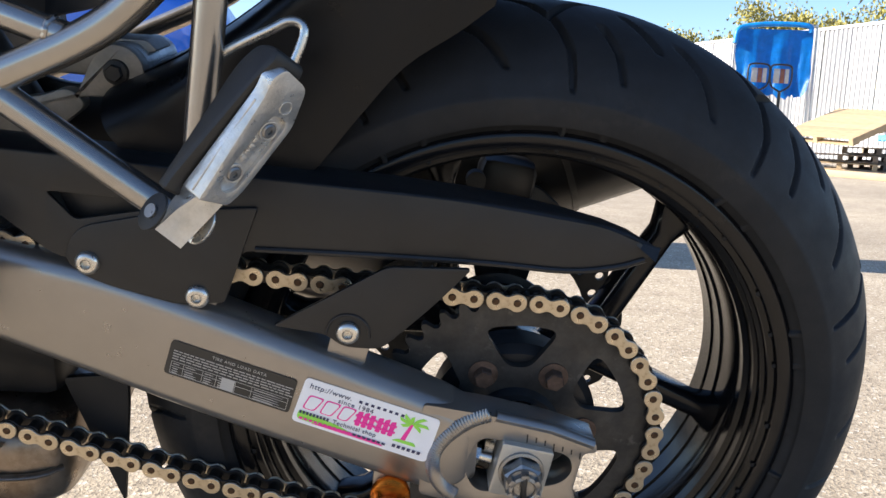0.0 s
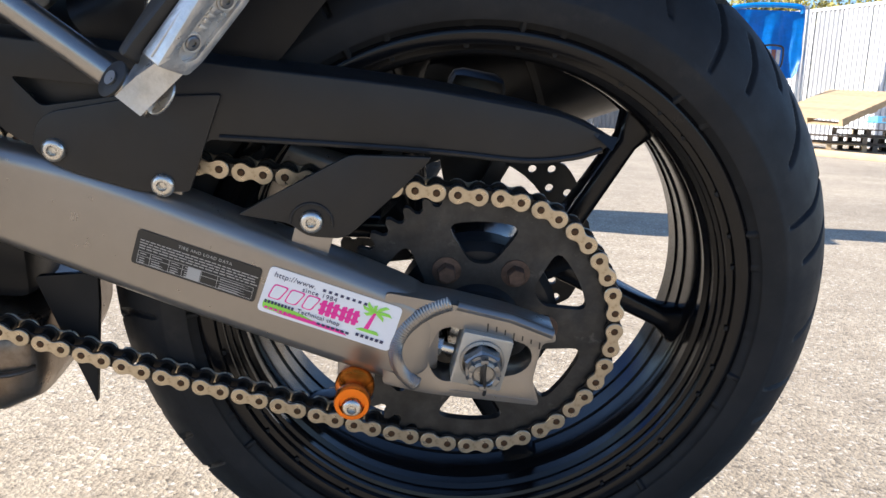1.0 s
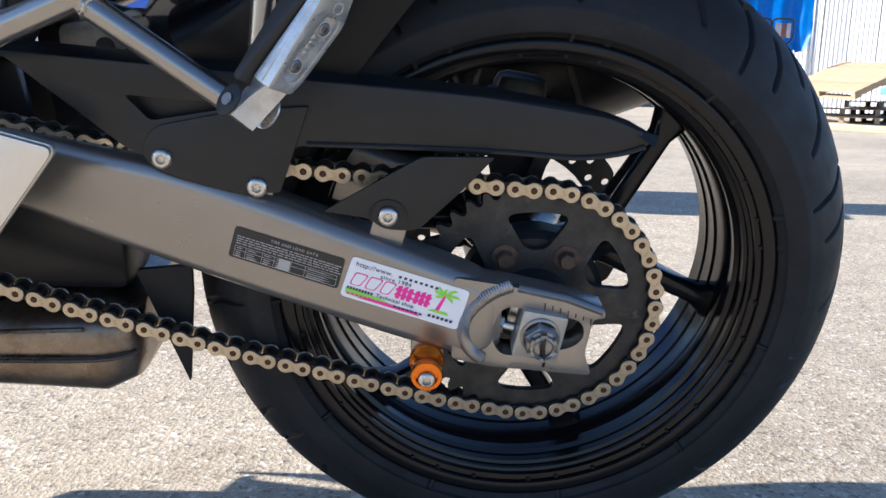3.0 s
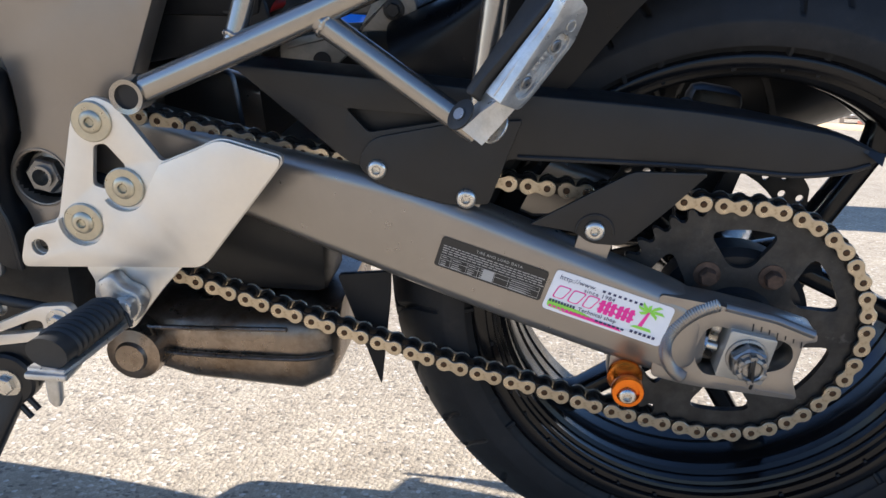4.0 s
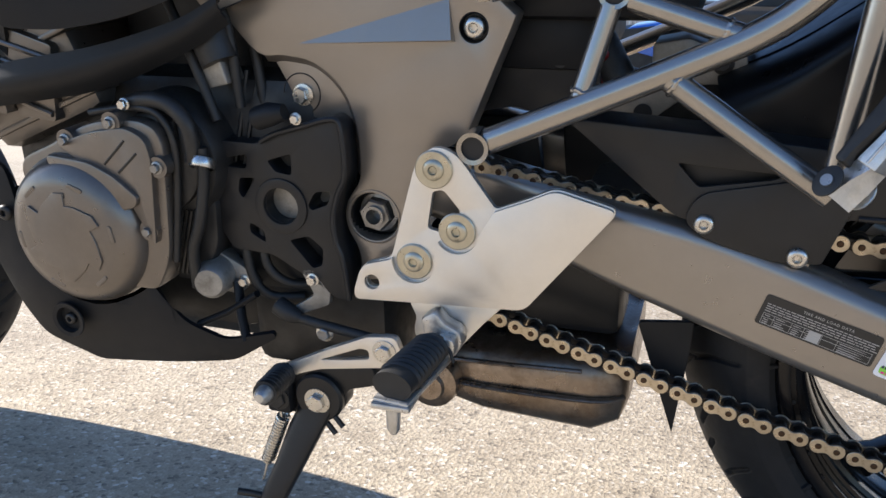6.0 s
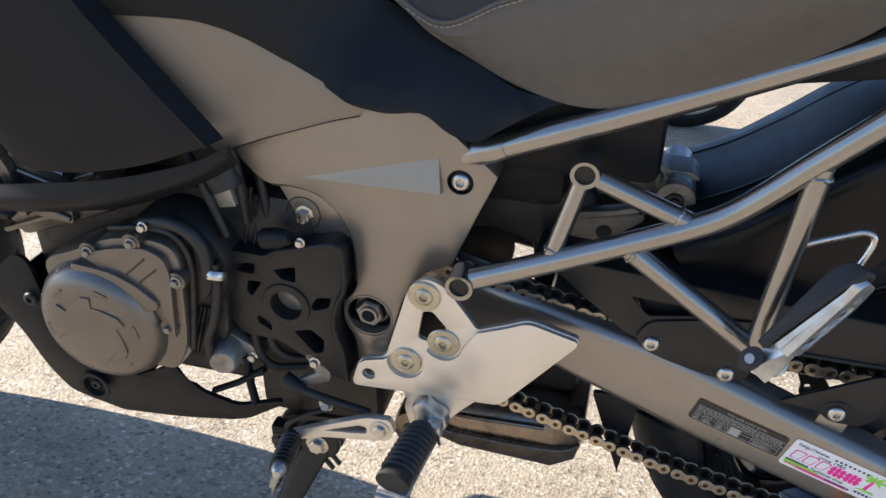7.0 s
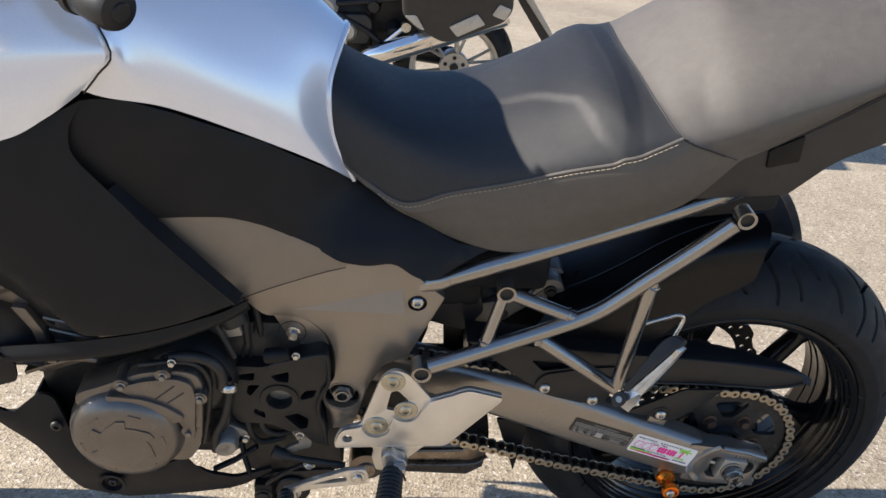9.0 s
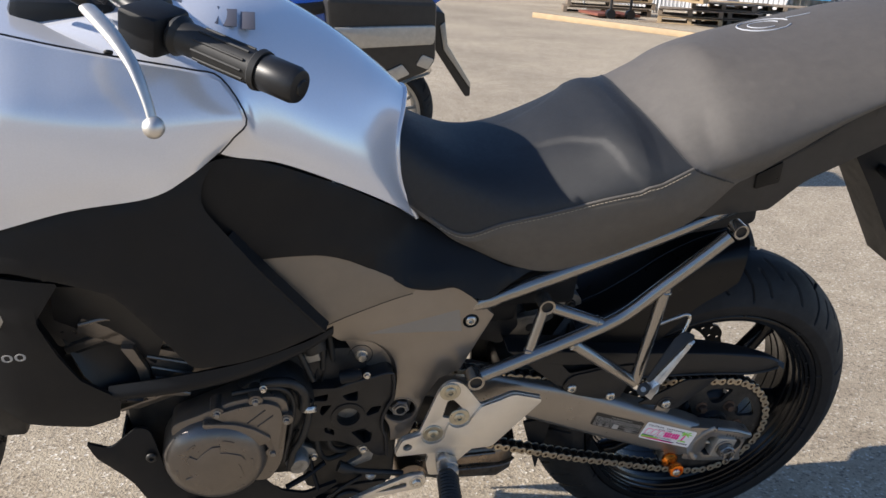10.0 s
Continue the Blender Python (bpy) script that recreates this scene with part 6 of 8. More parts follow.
# tail panels beside and under the passenger seat
tail_out = rounded([(-0.178, 0.781), (-0.163, 0.804), (-0.14, 0.841), (-0.1, 0.861), (-0.03, 0.902), (0.055, 0.96), (0.25, 1.02), (0.3, 1.0), (0.24, 0.955), (0.09, 0.888), (-0.018, 0.84), (-0.062, 0.793), (-0.12, 0.787)], [0.003, 0.01, 0.02, 0.02, 0.02, 0.02, 0.01, 0.02, 0.02, 0.03, 0.02, 0.006, 0.01])
tail_y = smooth_y([(-0.178, 0.781, -0.157), (-0.14, 0.841, -0.164), (-0.03, 0.9, -0.163), (0.07, 0.965, -0.16), (0.28, 1.0, -0.13), (0.1, 0.893, -0.146), (-0.05, 0.79, -0.156)])
tail = part("tail_panel", panel(tail_out, tail_y, 0.006, roll=0.002), TAIL, motorcycle, "dark grey plastic tail panel below the seat")
part("seat_gap", tube([(x, tail_y(x, z) + 0.001, z + 0.0015) for x, z in ((-0.178, 0.781), (-0.163, 0.805), (-0.142, 0.839), (-0.1, 0.862), (-0.03, 0.903), (0.055, 0.961), (0.17, 0.998))], 0.0032, 8, smooth=4), SATIN, tail)
part("right_tail_panel", panel(tail_out, tail_y, 0.006, 0.05, -1.0), PLASTIC, tail)
# the strap slot isn't sunk: a near-black plate stands for its shaded recess
notch = [(-0.106, 0.855), (-0.07, 0.876), (-0.067, 0.843), (-0.085, 0.838), (-0.103, 0.832)]
part("grab_slot", slab(rounded(notch, 0.003), -0.166, -0.15, 0.0006), FENDER, tail, "dark plate for the shaded strap slot")
part("tail_floor", loft([[(-0.1, -0.14, 0.785), (-0.1, 0.14, 0.785), (-0.1, 0.14, 0.8), (-0.1, -0.14, 0.8)], [(0.0, -0.14, 0.845), (0.0, 0.14, 0.845), (0.0, 0.14, 0.87), (0.0, -0.14, 0.87)], [(0.28, -0.11, 0.975), (0.28, 0.11, 0.975), (0.28, 0.11, 1.0), (0.28, -0.11, 1.0)]]), PLASTIC, tail)
plate_holder = part("number_plate_holder", loft([[(0.12, -0.05, 0.86), (0.12, 0.05, 0.86), (0.17, 0.05, 0.875), (0.17, -0.05, 0.875)], [(0.2, -0.045, 0.77), (0.2, 0.045, 0.77), (0.25, 0.045, 0.8), (0.25, -0.045, 0.8)], [(0.33, -0.05, 0.6), (0.33, 0.05, 0.6), (0.35, 0.05, 0.62), (0.35, -0.05, 0.62)]]), PLASTIC, motorcycle, "black plastic number-plate holder")
part("indicator", tube([(0.2, -0.05, 0.81), (0.215, -0.1, 0.8), (0.225, -0.14, 0.795)], [0.008, 0.014, 0.016], 14, smooth=3), PLASTIC, plate_holder)

# fuel tank: centre, shoulder, side, lower edge
TANK = [
    [(-0.592, 0, 0.912), (-0.599, -0.042, 0.9), (-0.609, -0.074, 0.862), (-0.602, -0.087, 0.806), (-0.577, -0.093, 0.751)],
    [(-0.64, 0, 0.952), (-0.645, -0.06, 0.938), (-0.655, -0.106, 0.893), (-0.642, -0.121, 0.838), (-0.618, -0.116, 0.786)],
    [(-0.705, 0, 0.998), (-0.712, -0.075, 0.982), (-0.725, -0.135, 0.94), (-0.712, -0.154, 0.885), (-0.688, -0.147, 0.832)],
    [(-0.785, 0, 1.037), (-0.79, -0.09, 1.023), (-0.797, -0.16, 0.985), (-0.792, -0.187, 0.926), (-0.77, -0.177, 0.877)],
    [(-0.855, 0, 1.053), (-0.855, -0.1, 1.043), (-0.85, -0.17, 1.008), (-0.82, -0.205, 0.955), (-0.836, -0.197, 0.897)],
    [(-0.95, 0, 1.05), (-0.95, -0.1, 1.044), (-0.935, -0.172, 1.01), (-0.9, -0.21, 0.97), (-0.9, -0.205, 0.93)],
    [(-1.08, 0, 1.03), (-1.08, -0.1, 1.022), (-1.08, -0.15, 1.0), (-1.06, -0.18, 0.97), (-1.05, -0.18, 0.93)],
]
tgrid = full_width(TANK, 7)
fuel_tank = part("fuel_tank", skin(tgrid, 0, len(tgrid) - 1, 0, len(tgrid[0]) - 1, 0.004), PEARL, motorcycle, "glossy pearl white fuel tank", smooth=75)
part("tank_edge", tube([Vector(r[0]) for r in tgrid[: 7 * 4 + 1]], 0.0018, 8), PEARL, fuel_tank)
part("tank_rear_edge", tube([Vector(p) for p in tgrid[0]], 0.0034, 10), PEARL, fuel_tank)
part("filler_panel", lathe([(0, -0.004), (0.05, -0.003), (0.055, 0.003)], 32, Matrix.Translation((-0.9, 0, 1.05)) @ Matrix.Rotation(radians(90), 4, "X")), DARK, fuel_tank)
LETTER = mat("grey_lettering", (0.1, 0.1, 0.12), 0.35)
for i in range(6):
    x = -0.806 - 0.021 * i
    part("lettering_bar", box(x - 0.0085, x + 0.0085, -0.0005, 0.0005, -0.018, 0.018, 0.0002, Matrix.Translation((0, -0.108, 1.0315 + (-0.806 - x) * 0.13)) @ Matrix.Rotation(radians(-73), 4, "X")), LETTER, fuel_tank)

# white shroud ahead of the tank
SHROUD = [
    [(-0.838, -0.194, 0.988), (-0.813, -0.21, 0.948), (-0.828, -0.212, 0.925), (-0.845, -0.211, 0.904)],
    [(-0.87, -0.199, 0.999), (-0.862, -0.223, 0.952), (-0.864, -0.228, 0.915), (-0.875, -0.226, 0.884)],
    [(-0.92, -0.202, 1.008), (-0.92, -0.236, 0.955), (-0.919, -0.243, 0.905), (-0.918, -0.237, 0.863)],
    [(-1.0, -0.204, 1.022), (-1.0, -0.246, 0.962), (-1.002, -0.253, 0.9), (-1.004, -0.241, 0.849)],
    [(-1.08, -0.2, 1.037), (-1.08, -0.244, 0.97), (-1.085, -0.25, 0.89), (-1.09, -0.236, 0.82)],
    [(-1.2, -0.17, 1.05), (-1.2, -0.21, 0.97), (-1.2, -0.215, 0.88), (-1.2, -0.2, 0.77)],
    [(-1.35, -0.1, 1.05), (-1.36, -0.13, 0.97), (-1.35, -0.14, 0.88), (-1.33, -0.13, 0.8)],
]
SHROUD = [[(x, y - 0.003, z) for x, y, z in r] for r in SHROUD]
shroud = part("front_shroud", shell(SHROUD, 0.004, 6), PEARL, motorcycle, "glossy pearl white front shroud", smooth=75)
# a thin black bead draws the soft shade along the shroud's edge
edge_shade_line = [(r[0][0] + 0.002, r[0][1] + 0.004, r[0][2] + 0.002) for r in SHROUD[4::-1]] + [(x + 0.004, y + 0.004, z) for x, y, z in SHROUD[0][1:]]
part("shroud_gap", tube(edge_shade_line, 0.0011, 8, smooth=4), SATIN, shroud, "dark bead for the soft shade along the tank")
bm = shell([[(x, y, z) for x, y, z in r] for r in SHROUD], 0.004, 3)
for v in bm.verts:
    v.co.y *= -1
part("right_shroud", bm, PEARL, shroud, smooth=75)
part("shroud_top", shell([[(r[0][0], y * abs(r[0][1]) / 0.2, r[0][2] - 0.012 + 0.008 * (1 - abs(y) / 0.2)) for y in (-0.19, -0.1, 0, 0.1, 0.19)] for r in SHROUD[2:]], 0.004, 3), PEARL, shroud, smooth=75)
socket_bolt(shroud, -0.952, -0.196, 1.018, 0.005, "screw", DARK, 0.004, Matrix.Rotation(radians(50), 4, "X"))

# black panels below tank and shroud
side_y = smooth_y([(-0.577, 0.745, -0.098), (-0.617, 0.778, -0.12), (-0.685, 0.826, -0.15), (-0.77, 0.87, -0.182), (-0.845, 0.893, -0.203), (-0.49, 0.712, -0.126), (-0.406, 0.69, -0.14), (-0.52, 0.674, -0.154), (-0.59, 0.67, -0.16), (-0.69, 0.729, -0.166), (-0.785, 0.74, -0.182), (-0.817, 0.742, -0.188), (-0.872, 0.829, -0.206)])
side_out = rounded([(-0.864, 0.885), (-0.845, 0.8935), (-0.81, 0.8895), (-0.77, 0.874), (-0.685, 0.829), (-0.617, 0.783), (-0.577, 0.7485), (-0.535, 0.733), (-0.49, 0.712), (-0.443, 0.692), (-0.4, 0.688), (-0.414, 0.684), (-0.442, 0.67), (-0.476, 0.651), (-0.5, 0.657), (-0.523, 0.671), (-0.557, 0.666), (-0.592, 0.671), (-0.689, 0.729), (-0.722, 0.739), (-0.76, 0.741), (-0.82, 0.741), (-0.874, 0.825)], 0.012, 3)
black_side = part("side_panel", panel(side_out, side_y, 0.005, roll=0.003), PLASTIC, motorcycle, "matt black side panel under the tank", smooth=60)
part("right_side_panel", panel(side_out, side_y, 0.005, 0.05, -1.0), PLASTIC, black_side)
front_y = smooth_y([(-0.845, 0.895, -0.206), (-0.917, 0.858, -0.234), (-1.004, 0.844, -0.24), (-1.09, 0.81, -0.234), (-1.2, 0.74, -0.2), (-0.86, 0.85, -0.214), (-0.806, 0.76, -0.207), (-0.713, 0.648, -0.2), (-0.78, 0.625, -0.215), (-0.886, 0.621, -0.235), (-0.97, 0.734, -0.246), (-1.09, 0.765, -0.24)])
front_out = rounded([(-0.862, 0.868), (-0.846, 0.894), (-0.875, 0.88), (-0.918, 0.862), (-1.004, 0.846), (-1.06, 0.834), (-1.1, 0.81), (-1.2, 0.75), (-1.2, 0.72), (-1.09, 0.768), (-1.03, 0.755), (-0.972, 0.735), (-0.93, 0.675), (-0.885, 0.606), (-0.83, 0.604), (-0.772, 0.614), (-0.712, 0.635), (-0.762, 0.695), (-0.806, 0.75), (-0.835, 0.792), (-0.866, 0.838)], [0.01, 0.004, 0.02, 0.02, 0.03, 0.02, 0.02, 0.01, 0.01, 0.02, 0.02, 0.02, 0.02, 0.012, 0.02, 0.02, 0.006, 0.02, 0.02, 0.01, 0.02], 3)
front_panel = part("front_panel", panel(front_out, front_y, 0.005, roll=0.003), PLASTIC, motorcycle, "matt black front side panel", smooth=60)
part("right_front_panel", panel(front_out, front_y, 0.005, 0.05, -1.0), PLASTIC, front_panel)
part("panel_bevel", shell([[(-0.835, -0.208, 0.792), (-0.806, -0.206, 0.75), (-0.762, -0.204, 0.695), (-0.712, -0.2, 0.635)], [(-0.829, -0.19, 0.792), (-0.8, -0.184, 0.75), (-0.756, -0.18, 0.695), (-0.706, -0.178, 0.635)]], 0.003, 3), PLASTIC, front_panel)
part("sill", shell([[(-1.0, -0.198, 0.556), (-0.9, -0.205, 0.575), (-0.82, -0.2, 0.588), (-0.74, -0.19, 0.61), (-0.7, -0.185, 0.63)], [(-1.0, -0.206, 0.54), (-0.9, -0.21, 0.552), (-0.82, -0.204, 0.568), (-0.74, -0.192, 0.596), (-0.7, -0.185, 0.62)], [(-1.0, -0.188, 0.52), (-0.9, -0.19, 0.535), (-0.82, -0.185, 0.55), (-0.74, -0.176, 0.582), (-0.7, -0.17, 0.605)]], 0.006, 4), PLASTIC, front_panel)

lower_y = smooth_y([(-1.2, 0.74, -0.19), (-1.03, 0.745, -0.235), (-1.065, 0.688, -0.232), (-1.03, 0.58, -0.215), (-0.992, 0.528, -0.205), (-1.09, 0.538, -0.21), (-1.2, 0.6, -0.18)])
lower_out = rounded([(-1.22, 0.72), (-1.12, 0.748), (-1.032, 0.745), (-1.066, 0.688), (-1.05, 0.63), (-1.03, 0.58), (-0.985, 0.537), (-0.99, 0.502), (-1.03, 0.487), (-1.11, 0.498), (-1.14, 0.53), (-1.22, 0.57)], 0.006, 3)
lower_panel = part("lower_shroud", panel(lower_out, lower_y, 0.006, roll=0.002), PLASTIC, motorcycle, "matt black lower radiator shroud with model number")
part("right_lower_shroud", panel(lower_out, lower_y, 0.006, 0.06, -1.0), PLASTIC, lower_panel)
part("grey_patch", slab([(-1.135, 0.692), (-1.098, 0.695), (-1.112, 0.67), (-1.135, 0.668)], -0.222, -0.219, 0.0005), BLOCK, lower_panel)


def lettering(name, body, size, m, material, parent, extrude=0.0003, align="LEFT", shear=0.0, space=1.0):
    """Writing in the built-in font, turned into a mesh and laid by m (x along the line, y up)."""
    cu = bpy.data.curves.new(name, "FONT")
    cu.body, cu.size, cu.extrude, cu.align_x, cu.shear, cu.space_character = body, size, extrude, align, shear, space
    cu.resolution_u = 3
    ob = bpy.data.objects.new(name, cu)
    scene.collection.objects.link(ob)
    dg = bpy.context.evaluated_depsgraph_get()
    me = bpy.data.meshes.new_from_object(ob.evaluated_get(dg))
    bpy.data.objects.remove(ob)
    me.transform(m)
    me.materials.clear()
    return linked(name, me, material, parent, smooth=0)


FACE = Matrix(((1, 0, 0, 0), (0, 0, -1, 0), (0, 1, 0, 0), (0, 0, 0, 1)))          # writing upright on a face towards -y
lettering("model_number", "000", 0.016, Matrix.Translation((-1.128, -0.2295, 0.6275)) @ FACE @ Matrix.Rotation(radians(4), 4, "Z") @ Matrix.Diagonal((1.9, 1, 1, 1)), LABELW, lower_panel)

# radiator side and dark frame behind the shrouds
part("radiator", box(-1.16, -1.12, -0.17, 0.17, 0.45, 0.74, 0.008), DARK, lower_panel)
part("inner_duct", shell([[(-1.05, -0.2, 0.72), (-0.98, -0.2, 0.71), (-0.92, -0.19, 0.64)], [(-1.06, -0.17, 0.64), (-1.0, -0.17, 0.6), (-0.95, -0.17, 0.54)], [(-1.03, -0.19, 0.57), (-1.0, -0.19, 0.53), (-0.96, -0.19, 0.52)]], 0.004, 4), SATIN, lower_panel)
part("duct_wall", slab([(-1.13, 0.73), (-1.03, 0.715), (-1.0, 0.62), (-0.985, 0.5), (-1.13, 0.5)], -0.17, -0.16, 0.002), SATIN, lower_panel)
part("frame_spar", box(-1.15, -0.7, -0.13, 0.13, 0.72, 0.86, 0.03), SATIN, lower_panel)

# belly cowl
belly_y = smooth_y([(-1.04, 0.45, -0.2), (-0.98, 0.47, -0.195), (-0.93, 0.34, -0.205), (-0.88, 0.358, -0.205), (-0.82, 0.365, -0.2), (-0.735, 0.304, -0.185), (-0.69, 0.281, -0.17), (-0.8, 0.273, -0.185), (-0.89, 0.264, -0.185), (-0.97, 0.38, -0.2)])
belly_out = rounded([(-1.04, 0.455), (-1.01, 0.44), (-0.972, 0.475), (-0.955, 0.47), (-0.945, 0.43), (-0.935, 0.38), (-0.905, 0.345), (-0.862, 0.332), (-0.815, 0.352), (-0.8, 0.364), (-0.772, 0.324), (-0.735, 0.307), (-0.686, 0.3165), (-0.684, 0.311), (-0.728, 0.283), (-0.805, 0.272), (-0.889, 0.262), (-0.945, 0.29), (-0.985, 0.375), (-1.03, 0.425)], [0.004, 0.01, 0.01, 0.01, 0.02, 0.02, 0.02, 0.03, 0.02, 0.006, 0.01, 0.01, 0.002, 0.002, 0.01, 0.01, 0.008, 0.01, 0.02, 0.01], 3)
belly = part("belly_cowl", panel(belly_out, belly_y, 0.006, roll=0.002), PLASTIC, motorcycle, "matt black belly cowl below the engine")
part("cowl_floor", shell([[(-1.0, y, 0.43), (-0.95, y, 0.305), (-0.885, y, 0.272)] for y in (-0.178, -0.1, 0, 0.1, 0.178)], 0.004, 3), PLASTIC, belly)
bm = panel(belly_out, belly_y, 0.006, 0.05, -1.0)
part("right_cowl", bm, PLASTIC, belly)
part("cowl_recess", lathe([(0.019, 0.0), (0.0185, -0.0015), (0.014, -0.001), (0.0125, 0.005), (0, 0.005)], 28, at_y(-0.8985, -0.2075, 0.318)), PLASTIC, belly)
socket_bolt(belly, -0.8985, -0.203, 0.318, 0.0062, "screw", DARK, 0.004)
socket_bolt(belly, -0.955, -0.202, 0.425, 0.008, "screw", DARK, 0.004)
part("cowl_strut", tube([(-0.765, -0.178, 0.318), (-0.735, -0.172, 0.332), (-0.705, -0.165, 0.352)], 0.006, 10, flat=0.6), PLASTIC, belly)
part("cowl_strut", tube([(-0.715, -0.176, 0.306), (-0.722, -0.17, 0.33), (-0.728, -0.16, 0.36)], 0.006, 10, flat=0.6), PLASTIC, belly)

# ---- handlebar, grip, lever ----
HA, HB = Vector((-0.872, -0.243, 1.052)), Vector((-0.757, -0.333, 1.034))
hd = (HB - HA).normalized()
handlebar = part("handlebar", tube([(-0.98, 0.12, 1.07), (-0.97, -0.05, 1.075), (-0.945, -0.15, 1.068), HA, HB], 0.0112, 16, smooth=3), SATIN, motorcycle, "black handlebar with rubber grip and silver lever")
grip = part("grip", tube([HA + hd * 0.002, HA + hd * 0.01, HA + hd * 0.1, HA + hd * 0.103], [0.0185, 0.0172, 0.0168, 0.0205], 22), RIB, handlebar)
for k in range(10):
    a = 2 * math.pi * k / 10
    side_ = hd.cross(Vector((0, 0, 1))).normalized()
    up_ = side_.cross(hd)
    o = 0.0172 * (math.cos(a) * side_ + math.sin(a) * up_)
    part("grip_rib", tube([HA + hd * 0.028 + o, HA + hd * 0.09 + o], 0.0016, 6), RIB, grip)
part("grip_flange", tube([HA + hd * 0.096, HA + hd * 0.1, HA + hd * 0.106], [0.0175, 0.0215, 0.0205], 24), RIB, grip)
part("grip_flange", tube([HA + hd * -0.006, HA, HA + hd * 0.006], [0.019, 0.0215, 0.018], 24), RIB, grip)
weight = part("bar_end", tube([HA + hd * 0.106, HA + hd * 0.108, HA + hd * 0.143, HA + hd * 0.149, HA + hd * 0.151], [0.0175, 0.0188, 0.0188, 0.0165, 0.01], 26), SATIN, handlebar, "black bar-end weight")
part("end_screw", tube([HA + hd * 0.1505, HA + hd * 0.153], [0.0085, 0.0075], 18), DARK, weight)
part("switch_housing", laid(box(-0.026, 0.026, -0.03, 0.026, -0.024, 0.02, 0.008), Matrix.Translation(HA - hd * 0.034) @ hd.to_track_quat("X", "Z").to_matrix().to_4x4()), PLASTIC, handlebar)
part("lever_perch", laid(box(-0.02, 0.022, 0.01, 0.05, -0.012, 0.014, 0.006), Matrix.Translation(HA - hd * 0.075) @ hd.to_track_quat("X", "Z").to_matrix().to_4x4()), SATIN, handlebar)
clutch = part("clutch_lever", tube([(-0.955, -0.262, 1.082), (-0.9395, -0.29, 1.077), (-0.922, -0.32, 1.068), (-0.906, -0.345, 1.052), (-0.895, -0.363, 1.028), (-0.8905, -0.372, 1.012)], [0.009, 0.0095, 0.0082, 0.0066, 0.0054, 0.005], 16, smooth=4, flat=0.6), ALU, handlebar, "bare aluminium clutch lever with ball end")
part("lever_ball", lathe([(0, -0.0105), (0.0055, -0.009), (0.0095, -0.005), (0.0105, 0), (0.0095, 0.005), (0.0055, 0.009), (0, 0.0105)], 22, Matrix.Translation((-0.89, -0.3735, 1.0065))), ALU, clutch)
part("mirror_stalk", tube([(-0.965, -0.225, 1.08), (-1.0, -0.24, 1.11), (-1.03, -0.25, 1.17)], 0.0075, 12, smooth=3), SATIN, handlebar)
part("fork_clamp", box(-1.07, -0.95, -0.12, 0.12, 1.0, 1.05, 0.015), SATIN, handlebar)
for pts in ([(-0.955, -0.2, 1.06), (-1.0, -0.18, 1.09), (-1.06, -0.12, 1.06)], [(-0.95, -0.19, 1.07), (-1.0, -0.16, 1.09), (-1.05, -0.11, 1.07)]):
    part("cable", tube(pts, 0.004, 8, smooth=5), RIB, handlebar)

# ---- front end ----
wheel(motorcycle, "front_wheel", -1.52, 0.3, 0.3, 0.062, 5, radians(20), 1, Matrix.Rotation(radians(14), 4, "Z"))
fork = part("front_fork", tube([(-1.5, -0.1, 0.3), (-1.25, -0.1, 0.85)], 0.026, 16), SATIN, motorcycle)
part("fork_leg", tube([(-1.5, 0.1, 0.3), (-1.25, 0.1, 0.85)], 0.026, 16), SATIN, fork)
part("cockpit_cowl", box(-1.42, -1.15, -0.14, 0.14, 0.86, 1.06, 0.05), PLASTIC, motorcycle)

# ---- stickers on the swingarm ----
def arm_face(x, z):
    """The outer face of the swingarm."""
    return np.interp(x, [s[0] for s in ARM_ST], [s[3] for s in ARM_ST])


S0, SX = Vector((-0.1535, 0, 0.3785)), Vector((-0.0595, 0, 0.3535))
su = (SX - S0)
slope = math.atan2(su.z, su.x)
turn_y = math.atan2(arm_face(-0.06, 0) - arm_face(-0.155, 0), 0.095)
STICK = Matrix.Translation((S0.x, arm_face(S0.x, 0) - 0.0006, S0.z)) @ Matrix.Rotation(turn_y, 4, "Z") @ Matrix.Rotation(-slope, 4, "Y") @ FACE
# in STICK: x along, y up (negative is down), z towards the viewer
W_, H_ = 0.0985, 0.037


def flat_plate(outline, w, m, material, name, parent, label="", thick=0.0003):
    bm = bmesh.new()
    bm.faces.new([bm.verts.new((u, v, w)) for u, v in outline])
    r = bmesh.ops.extrude_face_region(bm, geom=bm.faces[:])
    bmesh.ops.translate(bm, vec=(0, 0, thick), verts=[v for v in r["geom"] if isinstance(v, bmesh.types.BMVert)])
    return part(name, laid(bm, m), material, parent, label, smooth=0)


shop = flat_plate(rounded([(0, 0), (W_, 0), (W_, -H_), (-0.002, -H_)], 0.004), 0.0, STICK, WHITE, "shop_sticker", swingarm, "white shop sticker with pink lettering and a palm")
T = lambda u, v, w=0.0006: STICK @ Matrix.Translation((u, v, w))
lettering("print", "http://www.", 0.0058, T(0.004, -0.0072), NAVY, shop, 0.0001, shear=0.1, space=1.1)
lettering("print", "since 1984", 0.0052, T(0.026, -0.0118), NAVY, shop, 0.0001, space=1.15)
for i in range(8):
    flat_plate([(0.04 + 0.0044 * i, -0.0068), (0.0424 + 0.0044 * i, -0.0068), (0.0424 + 0.0044 * i, -0.0047), (0.0402 + 0.0044 * i, -0.0047)], 0.0004, STICK, NAVY, "print_bar", shop, thick=0.0002)
